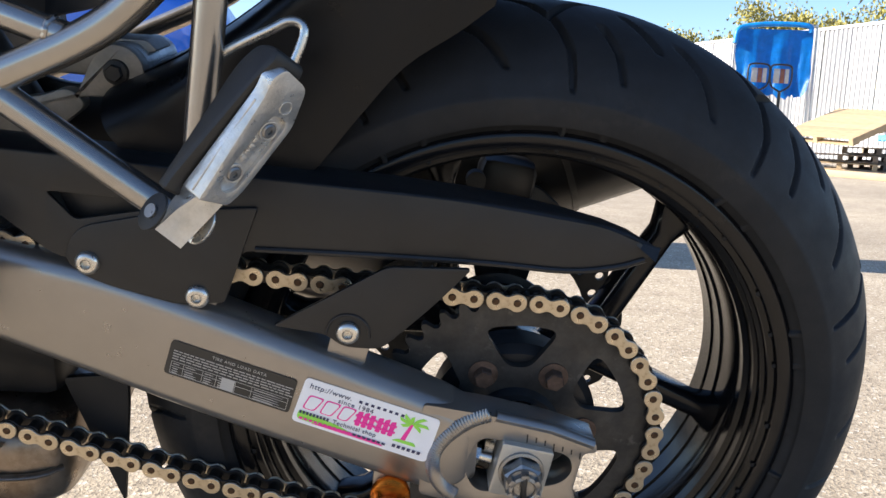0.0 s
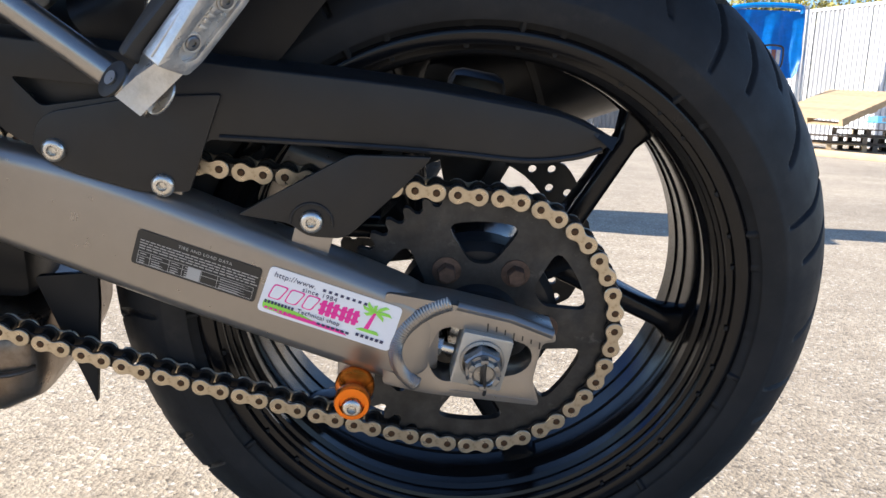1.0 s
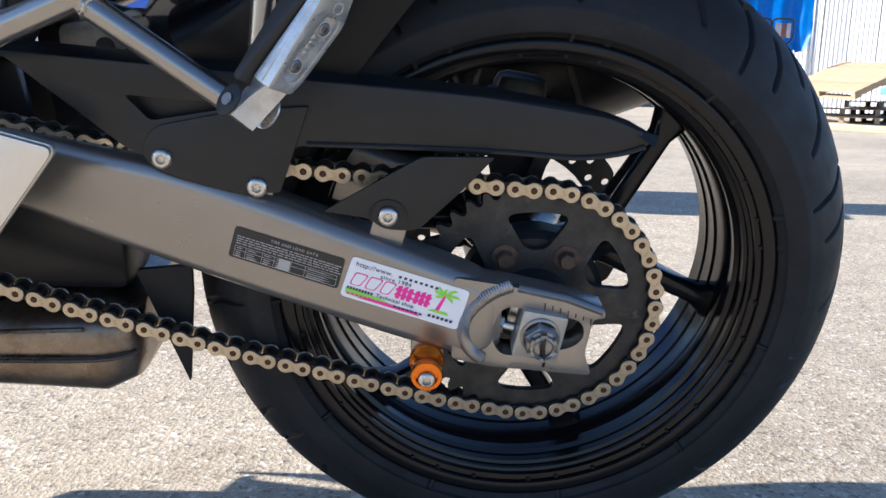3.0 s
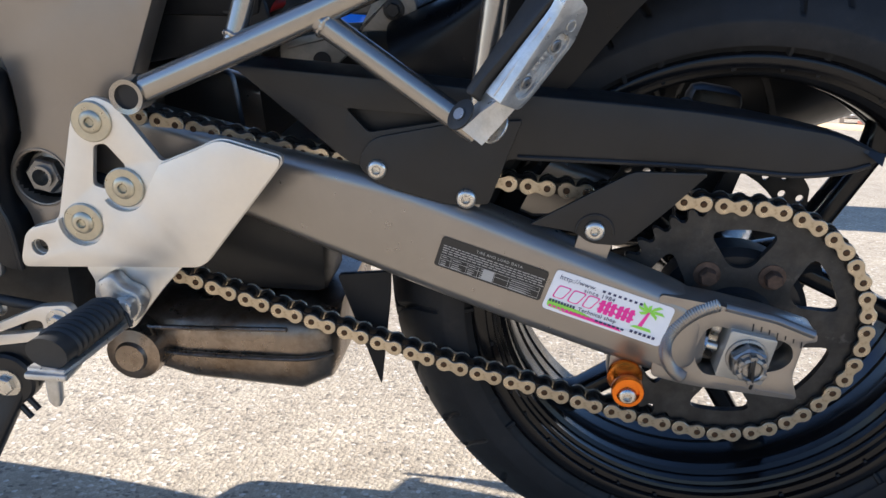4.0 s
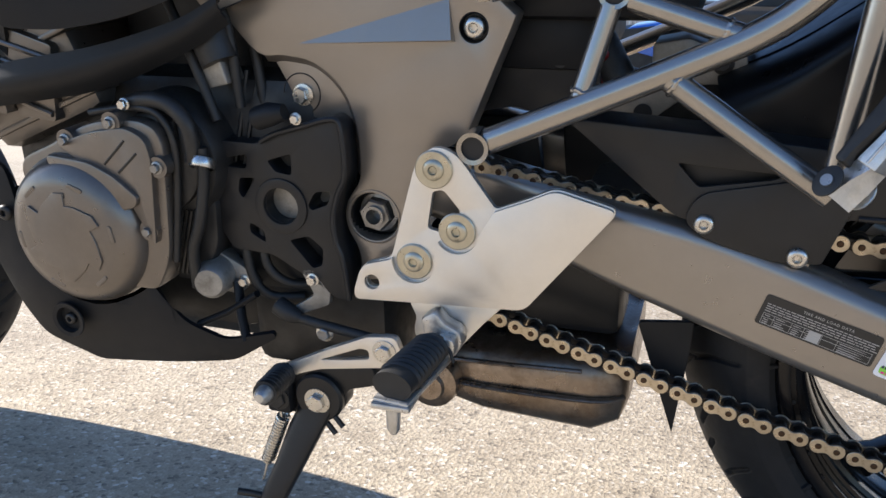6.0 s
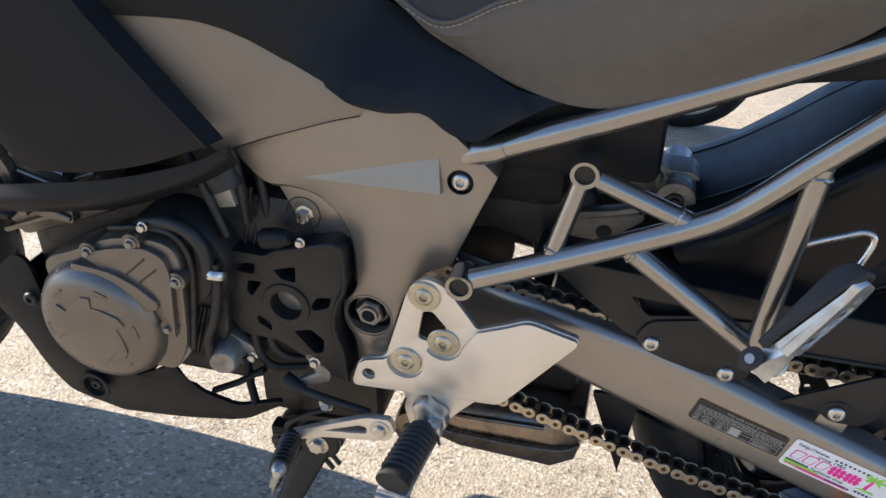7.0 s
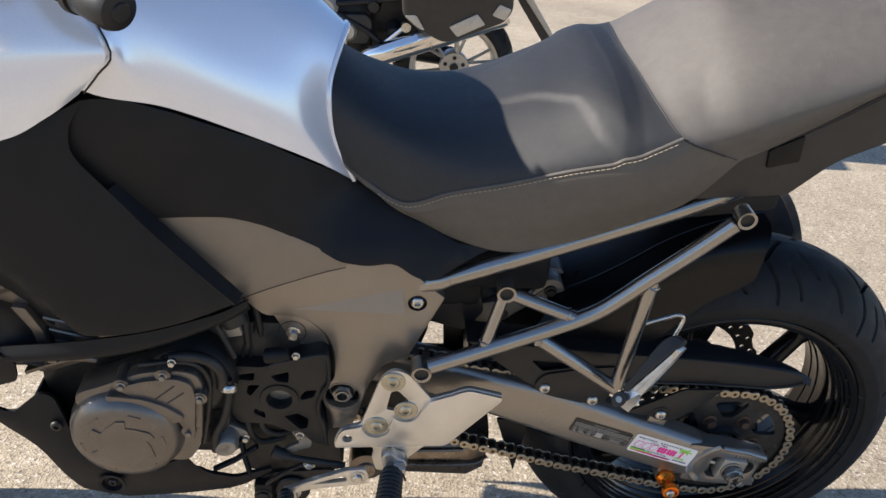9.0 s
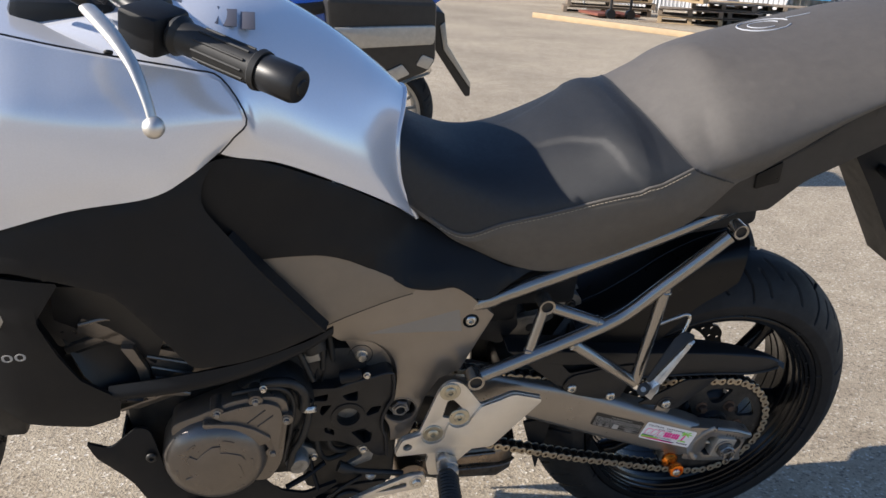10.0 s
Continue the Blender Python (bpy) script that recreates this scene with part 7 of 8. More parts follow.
for i, (a, b) in enumerate(((0.003, 0.014), (0.0155, 0.0265), (0.028, 0.038))):
    flat_plate(rounded([(a, -0.0245), (b - 0.002, -0.0245), (b + 0.003, -0.0125), (a + 0.003, -0.0125)], 0.002, 2), 0.0004, STICK, PINK, "logo_letter", shop, thick=0.0002)
    flat_plate(rounded([(a + 0.0011, -0.0237), (b - 0.0029, -0.0237), (b + 0.0019, -0.0133), (a + 0.0037, -0.0133)], 0.002, 2), 0.0007, STICK, WHITE, "logo_fill", shop, thick=0.0002)
for a in (0.0415, 0.0565):
    for k in range(3):
        flat_plate(rounded([(a + 0.0046 * k, -0.025), (a + 0.0046 * k + 0.0036, -0.025), (a + 0.0046 * k + 0.0042, -0.0125 + 0.0008 * (k % 2)), (a + 0.0046 * k + 0.0005, -0.0135)], 0.001, 2), 0.0004, STICK, PINK, "logo_stroke", shop, thick=0.0002)
    for v in (-0.0165, -0.0215):
        flat_plate([(a - 0.0008, v - 0.0011), (a + 0.0142, v - 0.0006), (a + 0.0142, v + 0.0012), (a - 0.0008, v + 0.0006)], 0.0006, STICK, PINK, "logo_stroke", shop, thick=0.0002)
flat_plate([(0.0755, -0.026), (0.079, -0.026), (0.0815, -0.0105), (0.0795, -0.0105)], 0.0004, STICK, PINK, "palm_trunk", shop, thick=0.0002)
for a, l in ((168, 0.0105), (140, 0.0095), (95, 0.006), (38, 0.011), (2, 0.0125), (-32, 0.009), (205, 0.0085)):
    c, s = math.cos(radians(a)), math.sin(radians(a))
    leaf = [(0.0, 0.0), (l * 0.4, 0.0018), (l * 0.8, 0.0016), (l, -0.0008), (l * 0.7, -0.0006), (l * 0.35, -0.0008)]
    flat_plate([(0.0805 + u * c - v * s, -0.0098 + u * s + v * c) for u, v in leaf], 0.0006, STICK, GREEN, "palm_leaf", shop, thick=0.0002)
flat_plate(rounded([(0.07, -0.0272), (0.088, -0.0272), (0.086, -0.0245), (0.074, -0.0248)], 0.001, 2), 0.0005, STICK, GREEN, "palm_ground", shop, thick=0.0002)
flat_plate(rounded([(0.0012, -0.034), (0.05, -0.0345), (0.03, -0.0295), (0.0012, -0.0265)], 0.003, 3), 0.0004, STICK, GREEN, "green_swash", shop, thick=0.0002)
flat_plate(rounded([(0.012, -0.0345), (0.066, -0.0348), (0.06, -0.0318), (0.022, -0.0325)], 0.001, 3), 0.0006, STICK, PINK, "pink_swash", shop, thick=0.0002)
for i in range(9):
    flat_plate([(0.002 + 0.0025 * i, -0.0288), (0.0037 + 0.0025 * i, -0.0288), (0.0037 + 0.0025 * i, -0.0264), (0.0021 + 0.0025 * i, -0.0264)], 0.0008, STICK, NAVY, "print_bar", shop, thick=0.0002)
lettering("print", "Technical shop", 0.0049, T(0.0265, -0.0292, 0.0009), NAVY, shop, 0.0001, space=1.08)
for i in range(6):
    flat_plate([(0.0715 + 0.0037 * i, -0.0322), (0.0738 + 0.0037 * i, -0.0322), (0.074 + 0.0037 * i, -0.0298), (0.0717 + 0.0037 * i, -0.0298)], 0.0008, STICK, NAVY, "print_bar", shop, thick=0.0002)
for i in range(18):
    flat_plate([(0.003 + 0.0036 * i, -0.0333), (0.0056 + 0.0036 * i, -0.0333), (0.0056 + 0.0036 * i, -0.0317), (0.003 + 0.0036 * i, -0.0315)], 0.0009, STICK, PINK if i < 11 else NAVY, "print_bar", shop, thick=0.0002)

D0, DX = Vector((-0.2475, 0, 0.3985)), Vector((-0.1575, 0, 0.3745))
slope2 = math.atan2(DX.z - D0.z, DX.x - D0.x)
turn2 = math.atan2(arm_face(-0.16, 0) - arm_face(-0.245, 0), 0.085)
DATA = Matrix.Translation((D0.x, arm_face(D0.x, 0) - 0.0006, D0.z)) @ Matrix.Rotation(turn2, 4, "Z") @ Matrix.Rotation(-slope2, 4, "Y") @ FACE
WD, HD = 0.0915, 0.0275
plate_ = flat_plate(rounded([(0, 0), (WD, 0), (WD, -HD), (-0.001, -HD)], 0.003), 0.0, DATA, LABELK, "data_label", swingarm, "black tyre and load data label with pale print")
lettering("print", "TIRE AND LOAD DATA", 0.0034, DATA @ Matrix.Translation((0.03, -0.0048, 0.0005)), LABELW, plate_, 0.0001, space=1.15)
rng = random.Random(4)
for row in range(4):
    u = 0.003
    while u < WD - 0.006:
        l = rng.uniform(0.002, 0.0065)
        v = -0.0072 - 0.0021 * row
        flat_plate([(u, v - 0.0007), (u + l, v - 0.0007), (u + l, v), (u, v)], 0.0004, DATA, LABELW, "print_bar", plate_, thick=0.0002)
        u += l + 0.0009
for v in (-0.0162, -0.0198, -0.0256):
    flat_plate([(0.003, v - 0.0002), (WD - 0.003, v - 0.0002), (WD - 0.003, v + 0.0001), (0.003, v + 0.0001)], 0.0004, DATA, LABELW, "rule", plate_, thick=0.0002)
for u in (0.003, 0.012, 0.026, 0.036, 0.05, 0.062, WD - 0.003):
    flat_plate([(u, -0.0256), (u + 0.0003, -0.0256), (u + 0.0003, -0.016), (u, -0.016)], 0.0004, DATA, LABELW, "rule", plate_, thick=0.0002)
for u, w_ in ((0.0045, 0.006), (0.0135, 0.01), (0.0275, 0.007), (0.038, 0.01), (0.064, 0.022)):
    for v in (-0.0176, -0.0213, -0.0232, -0.0247):
        flat_plate([(u, v - 0.0006), (u + w_ * rng.uniform(0.6, 1), v - 0.0006), (u + w_ * 0.6, v), (u, v)], 0.0004, DATA, LABELW, "print_bar", plate_, thick=0.0002)
flat_plate([(0.04, -0.0255), (0.0495, -0.0255), (0.0495, -0.0165), (0.04, -0.0165)], 0.0003, DATA, LABELW, "print_block", plate_, thick=0.0002)

# ---- second motorcycle, parked beyond ----
SILVERW = mat("silver_wheel_paint", (0.5, 0.49, 0.46), 0.4, 0.6, 0.1, 40, rough_vary=0.08)
CASE = mat("dark_pannier_plastic", (0.03, 0.028, 0.026), 0.45, 0, 0.15, 30, 0.2, 900)
touring = thing("touring_motorcycle", "blue touring motorcycle with dark panniers and bright silencer", "motorcycle", Matrix.Translation((0, 3.0, 0)) @ Matrix.Rotation(radians(9), 4, "X") @ Matrix.Translation((0, -3.0, 0)))
HUB2 = Vector((-0.2, 3.0, 0.302))
bm = lathe([(0.205, -0.07), (0.226, -0.072), (0.226, -0.064), (0.215, -0.058), (0.2, -0.03), (0.196, 0.03), (0.215, 0.058), (0.226, 0.07), (0.21, 0.07), (0.19, 0.03), (0.188, -0.03), (0.198, -0.062)], 64, Matrix.Translation(HUB2), closed=True)
wheel2 = part("rear_wheel", bm, SILVERW, touring, "silver cast wheel with forked spokes")
for k in range(6):
    for d in (-0.16, 0.16):
        a = radians(20 + 60 * k)
        p0 = HUB2 + Vector((0.055 * math.cos(a), -0.045, 0.055 * math.sin(a)))
        p1 = HUB2 + Vector((0.2 * math.cos(a + d), -0.05, 0.2 * math.sin(a + d)))
        part("spoke", tube([p0, p0.lerp(p1, 0.5), p1], [0.017, 0.012, 0.014], 10, flat=0.6), SILVERW, wheel2)
part("hub", lathe([(0, -0.07), (0.02, -0.072), (0.022, -0.06), (0.07, -0.062), (0.075, -0.05), (0.06, 0.05), (0, 0.05)], 36, Matrix.Translation(HUB2)), SILVERW, wheel2)
part("axle_hole", lathe([(0, -0.0735), (0.0215, -0.0735)], 20, Matrix.Translation(HUB2)), SATIN, wheel2)
for k in range(5):
    a = radians(90 + 72 * k)
    part("wheel_bolt", lathe([(0, -0.065), (0.01, -0.064), (0.01, -0.058)], 14, Matrix.Translation(HUB2 + Vector((0.046 * math.cos(a), 0, 0.046 * math.sin(a))))), SATIN, wheel2)
t2 = linked("tyre", tyre_mesh(0.302, 0.085, 0.222, 360, 11, True), RUBBER, wheel2, smooth=50)
t2.location = HUB2
front2 = part("front_wheel", lathe([(0.2, -0.04), (0.226, -0.045), (0.226, 0.045), (0.2, 0.04)], 48, Matrix.Translation((-1.7, 3.0, 0.302)), closed=True), SILVERW, touring)
t3 = linked("tyre", tyre_mesh(0.302, 0.06, 0.222, 180, 11, False), RUBBER, front2, smooth=50)
t3.location = (-1.7, 3.0, 0.302)
part("swingarm", tube([(-0.2, 3.1, 0.3), (-0.75, 3.08, 0.36)], [0.05, 0.045], 14), SATIN, touring)
sil = part("silencer", tube([(-0.66, 2.77, 0.375), (-0.6, 2.76, 0.4), (-0.54, 2.75, 0.42), (-0.28, 2.74, 0.525), (-0.05, 2.735, 0.618)], [0.03, 0.047, 0.052, 0.054, 0.055], 28), CHROME, touring, "polished round silencer")
part("end_cap", tube([(-0.05, 2.735, 0.618), (-0.01, 2.733, 0.634), (0.005, 2.733, 0.64)], [0.057, 0.055, 0.04], 28), CHROME, sil)
part("clamp_band", tube([(-0.345, 2.742, 0.4985), (-0.335, 2.742, 0.5025)], 0.0555, 28), STEEL, sil)
part("heat_shield", shell([[(-0.5, 2.7, 0.43), (-0.38, 2.69, 0.48), (-0.28, 2.69, 0.52)], [(-0.5, 2.69, 0.46), (-0.38, 2.68, 0.51), (-0.28, 2.68, 0.555)], [(-0.47, 2.71, 0.5), (-0.36, 2.7, 0.545), (-0.26, 2.7, 0.58)]], 0.003, 4), CHROME, sil)
pan = rounded([(-0.5, 0.95), (-0.47, 0.63), (-0.4, 0.572), (-0.29, 0.522), (-0.25, 0.525), (-0.02, 0.625), (0.015, 0.68), (0.0, 0.95)], 0.025)
pannier = part("pannier", slab(pan, 2.62, 2.86, 0.02), CASE, touring, "dark hard-shell pannier")
part("pannier_band", slab(rounded([(-0.47, 0.72), (0.0, 0.76), (0.0, 0.85), (-0.47, 0.82)], 0.02), 2.605, 2.63, 0.008), SILVERW, pannier)
part("pannier_patch", slab(rounded([(-0.265, 0.598), (-0.225, 0.555), (-0.105, 0.617), (-0.145, 0.662)], 0.008), 2.612, 2.63, 0.002), SILVERW, pannier)
part("pannier_corner", slab(rounded([(-0.462, 0.635), (-0.4, 0.585), (-0.37, 0.575), (-0.41, 0.64)], 0.01), 2.613, 2.63, 0.002), SILVERW, pannier)
part("pannier_corner", slab(rounded([(-0.08, 0.66), (-0.02, 0.64), (0.005, 0.69), (-0.05, 0.71)], 0.01), 2.613, 2.63, 0.002), SILVERW, pannier)
part("right_pannier", slab(pan, 3.14, 3.38, 0.02), CASE, touring)
part("tail_fairing", slab(rounded([(-0.75, 0.78), (-0.5, 0.72), (0.0, 0.86), (0.1, 0.93), (0.0, 0.97), (-0.7, 0.86)], 0.03), 2.86, 3.14, 0.03), BLUE, touring)
part("seat", slab(rounded([(-0.95, 0.8), (-0.75, 0.76), (-0.1, 0.93), (0.05, 0.99), (-0.1, 1.0), (-0.5, 0.88), (-0.8, 0.84)], 0.03), 2.85, 3.15, 0.04), VINYL, touring)
part("fuel_tank", slab(rounded([(-1.35, 0.72), (-1.05, 0.55), (-0.98, 0.56), (-0.85, 0.82), (-0.98, 1.0), (-1.2, 1.06), (-1.4, 0.95)], 0.05), 2.76, 3.24, 0.06), BLUE, touring, "bright blue painted tank")
part("front_fairing", slab(rounded([(-1.8, 0.75), (-1.35, 0.6), (-1.25, 0.95), (-1.4, 1.15), (-1.7, 1.1)], 0.06), 2.75, 3.25, 0.06), BLUE, touring)
eng2 = part("engine", box(-1.2, -0.6, 2.84, 3.16, 0.25, 0.62, 0.05), DARK, touring, "dark engine with silver covers")
part("engine_cover", box(-1.08, -0.9, 2.78, 2.86, 0.36, 0.5, 0.025), SILVERW, eng2)
part("gear_case", lathe([(0, -0.05), (0.06, -0.05), (0.075, -0.03), (0.08, 0.05)], 32, at_y(-0.98, 2.8, 0.44)), SILVERW, eng2)
part("side_cover", slab(rounded([(-0.8, 0.44), (-0.62, 0.44), (-0.6, 0.54), (-0.63, 0.58), (-0.82, 0.57)], 0.02), 2.79, 2.84, 0.01), CASE, eng2)
part("rear_frame", tube([(-0.85, 2.8, 0.62), (-0.62, 2.79, 0.5), (-0.55, 2.79, 0.44)], 0.014, 10), SATIN, eng2)
part("rear_frame", tube([(-0.9, 2.8, 0.6), (-0.5, 2.79, 0.66), (-0.1, 2.8, 0.78)], 0.014, 10), SATIN, eng2)
part("under_seat", box(-0.75, -0.3, 2.88, 3.12, 0.4, 0.8, 0.04), DARK, touring)
for x, z, r in ((-0.72, 0.5, 0.05), (-0.6, 0.62, 0.035), (-0.82, 0.6, 0.06), (-0.5, 0.5, 0.04)):
    part("casing", lathe([(0, -0.03), (r * 0.7, -0.03), (r, -0.01), (r, 0.06)], 24, at_y(x, 2.8, z)), SILVERW if r > 0.045 else DARK, eng2)
part("peg_hanger", slab(rounded([(-0.88, 0.38), (-0.86, 0.44), (-0.82, 0.455), (-0.79, 0.44), (-0.74, 0.485), (-0.715, 0.475), (-0.72, 0.44), (-0.79, 0.375), (-0.84, 0.36)], 0.012), 2.74, 2.77, 0.004, [ring(-0.83, 0.42, 0.018, 20), rounded([(-0.775, 0.425), (-0.735, 0.46), (-0.735, 0.445), (-0.77, 0.41)], 0.004, 2)]), SILVERW, eng2, "silver footrest hanger")
part("cylinder", box(-1.15, -0.95, 2.62, 2.84, 0.35, 0.5, 0.03), SILVERW, eng2)
part("strut", tube([(-0.58, 2.76, 0.43), (-0.45, 2.75, 0.55)], 0.012, 10), CHROME, eng2)
part("strut_bolt", lathe([(0, -0.02), (0.022, -0.02), (0.024, 0.01)], 20, at_y(-0.45, 2.735, 0.552)), STEEL, eng2)
part("plate_bracket", slab(rounded([(0.0, 0.86), (0.1, 0.84), (0.13, 0.68), (0.265, 0.495), (0.27, 0.425), (0.245, 0.42), (0.075, 0.65), (0.03, 0.76)], 0.008), 2.9, 3.06, 0.004), CASE, touring, "dark mudguard blade with plate bracket")
part("blade_face", slab(rounded([(0.105, 0.8), (0.125, 0.69), (0.26, 0.5), (0.262, 0.47), (0.11, 0.66), (0.08, 0.78)], 0.006), 2.89, 2.9, 0.002), BLOCK, touring)
part("side_stand", tube([(-0.8, 2.84, 0.28), (-0.85, 2.72, 0.012)], 0.014, 10), SATIN, touring)
part("screen", slab(rounded([(-1.62, 1.1), (-1.4, 1.1), (-1.3, 1.3), (-1.45, 1.32)], 0.03), 2.85, 3.15, 0.01), CASE, touring)
part("top_case", box(-0.35, 0.1, 2.82, 3.18, 1.0, 1.28, 0.05), CASE, touring)

# ---- yard: pallets, timber, covered trolley, fence ----
PINE = mat("raw_pine", (0.46, 0.34, 0.2), 0.7, 0, 0.16, 6, 0.4, 300, island=0.4, stain=((0.4, 0.28, 0.16), 4, 0.62, 0.5))
OLDWOOD = mat("weathered_wood", (0.25, 0.2, 0.15), 0.8, 0, 0.3, 8, 0.5, 200, island=0.4)
BLUEP = mat("pale_blue_plastic", (0.12, 0.42, 0.7), 0.5, 0, 0.08, 8)
TARP = mat("blue_tarpaulin", (0.004, 0.2, 0.6), 0.4, 0, 0.2, 5, 0.5, 40)
PANEL = mat("white_fence_panel", (0.5, 0.505, 0.515), 0.5, 0, 0.06, 2, 0.1, 60, stain=((0.5, 0.5, 0.49), 1.5, 0.62, 0.4))
GALV = mat("galvanised_tube", (0.55, 0.55, 0.54), 0.4, 0.8, 0.15, 8)
PLATEGREY = mat("grey_painted_plate", (0.42, 0.41, 0.4), 0.5, 0, 0.2, 10)
REDP = mat("dull_red_steel", (0.2, 0.07, 0.045), 0.5, 0, 0.3, 10)


def pallet(label, origin, u, v, width, depth, material, boards=7, group=""):
    """A timber pallet in its own frame: deck boards, three bearers, bottom boards, each a board of its own."""
    u, v = Vector(u).normalized(), Vector(v)
    v = (v - v.dot(u) * u).normalized()
    w = u.cross(v)
    m = Matrix(((u.x, v.x, w.x, origin[0]), (u.y, v.y, w.y, origin[1]), (u.z, v.z, w.z, origin[2]), (0, 0, 0, 1)))
    ob = thing("pallet", label, "pallet", m, group)
    gap = depth / boards
    bw = gap * 0.94
    deck = bpy.data.meshes.new("board")
    b = box(0, width, 0, bw, -0.022, 0, 0.003)
    b.to_mesh(deck), b.free()
    deck.materials.append(material)
    for i in range(boards):
        o = new("deck_board", deck)
        o.parent, o.location = ob, (0, gap * i, 0)
    bear = bpy.data.meshes.new("bearer")
    b = box(0, 0.09, 0, depth - 0.01, -0.115, -0.023, 0.004)
    b.to_mesh(bear), b.free()
    bear.materials.append(material)
    for x in (0, width / 2 - 0.045, width - 0.09):
        o = new("bearer", bear)
        o.parent, o.location = ob, (x, 0, 0)
    for y in (0, depth / 2 - bw / 2, depth - bw - 0.01):
        o = new("bottom_board", deck)
        o.parent, o.location = ob, (0, y, -0.116)
    return ob


pallet("pale new pine pallet propped on a stack", (6.84, 15.3, 0.64), (0.447, -0.894, -0.03), (1.46, 0.73, 0.56), 1.58, 1.73, PINE, 9, "stacked pallets")
for k, (x, y, z) in enumerate(((7.3, 15.2, 0.14), (7.35, 15.3, 0.29), (8.9, 16.1, 0.14), (8.9, 16.2, 0.29), (8.95, 16.1, 0.44), (8.2, 15.2, 0.14), (8.25, 15.3, 0.29), (8.2, 15.5, 0.44), (9.6, 15.3, 0.14), (9.6, 15.4, 0.29), (9.65, 15.5, 0.44))):
    pallet("weathered wooden pallet lying in a stack", (x, y, z), (0.9, -0.45, 0), (0.45, 0.9, 0), 1.3, 1.2, OLDWOOD if k % 4 else PINE, 7, "stacked pallets")
pallet("pale blue plastic pallet on a stack", (9.7, 16.6, 0.72), (0.9, -0.3, 0), (0.3, 0.9, 0), 2.2, 1.1, BLUEP, 5, "stacked pallets")
pallet("weathered wooden pallet lying flat", (6.1, 17.6, 0.45), (0.95, -0.3, 0), (0.3, 0.95, 0), 2.0, 1.1, PINE, 7, "stacked pallets")
pallet("weathered wooden pallet lying flat", (6.15, 17.5, 0.3), (0.95, -0.3, 0), (0.3, 0.95, 0), 2.0, 1.1, OLDWOOD, 7, "stacked pallets")
pallet("weathered wooden pallet lying flat", (6.1, 17.6, 0.14), (0.95, -0.3, 0), (0.3, 0.95, 0), 2.0, 1.1, OLDWOOD, 7, "stacked pallets")
board = part("broken_board", box(-0.85, 0.75, -0.06, 0.06, 0.0, 0.03, 0.004, Matrix.Translation((7.75, 15.05, 0.0)) @ Matrix.Rotation(radians(-28), 4, "Z")), OLDWOOD)
tagged(board, "broken weathered board lying before the pallets", "board")
plank_a, plank_b = Vector((4.7, 15.4, 0)), Vector((7.3, 9.4, 0))
pd = plank_b - plank_a
plank = part("timber_plank", box(0, pd.length, -0.06, 0.06, 0.0, 0.1, 0.006, Matrix.Translation(plank_a) @ Matrix.Rotation(math.atan2(pd.y, pd.x), 4, "Z")), PINE)
tagged(plank, "long pale squared timber lying on the yard", "timber")
block_ = part("red_steel_block", box(7.75, 8.2, 17.4, 17.7, 0.46, 0.62, 0.02), REDP)
tagged(block_, "dull red steel block on a pallet", "block")

# trolley hung with blue tarpaulin
cx0, cx1, cy, cz0, cz1 = 7.25, 8.95, 19.2, 1.5, 3.06
cart = thing("covered_rack", "tall tube rack hung with a bright blue tarpaulin", "rack", Matrix.Identity(4))
bm = bmesh.new()
n, k = 40, 24
vs = []
for i in range(n + 1):
    f = i / n
    hang = cz1 - cz0 - 0.16 * (2 * f - 1) ** 6 + 0.045 * math.sin(i * 0.55) + 0.03 * math.sin(i * 1.7)
    vs.append([])
    for j in range(k + 1):
        g = j / k
        x = cx0 + (cx1 - cx0) * (0.5 + (f - 0.5) * (1 - 0.09 * g * g)) + 0.03 * math.sin(j * 0.5 + i * 0.3) * g
        y = cy - 0.25 * f + 0.06 * math.sin(i * 0.42 + 0.9 * math.sin(j * 0.13)) * (0.25 + g) + 0.02 * math.sin(i * 1.5 + j * 0.12) * g - 0.14 * g * g
        vs[i].append(bm.verts.new((x, y, cz1 - hang * g)))
for i in range(n):
    for j in range(k):
        bm.faces.new((vs[i][j], vs[i + 1][j], vs[i + 1][j + 1], vs[i][j + 1]))
bmesh.ops.solidify(bm, geom=bm.faces[:], thickness=0.02)
part("tarpaulin", bm, TARP, cart, "bright blue tarpaulin hanging in folds", smooth=80)
part("rolled_edge", tube([(cx0 - 0.03, cy - 0.02, cz1 - 0.35), (cx0 + 0.02, cy, cz1 - 0.05), (cx0 + 0.25, cy, cz1 + 0.06), (cx0 + 0.8, cy - 0.1, cz1 + 0.12), (cx1 - 0.15, cy - 0.25, cz1 + 0.1), (cx1 - 0.05, cy - 0.25, cz1 - 0.05)], 0.06, 10, smooth=5), TARP, cart)
for dx in (0.02, 0.12):
    part("rack_tube", tube([(cx1 - 0.4, cy - 0.1, cz1 + 0.12), (cx1 + dx - 0.1, cy - 0.2, cz1 + 0.1), (cx1 + dx, cy - 0.2, cz1 - 0.2), (cx1 + dx + 0.04, cy - 0.2, 0.0)], 0.03, 10, smooth=4), GALV, cart)
part("rack_tube", tube([(cx0, cy + 0.1, cz1 - 0.1), (cx0, cy + 0.1, 0.0)], 0.03, 10), GALV, cart)
part("rack_base", box(cx0, cx1, cy - 0.1, cy + 0.1, 0.0, 0.12, 0.01), GALV, cart)

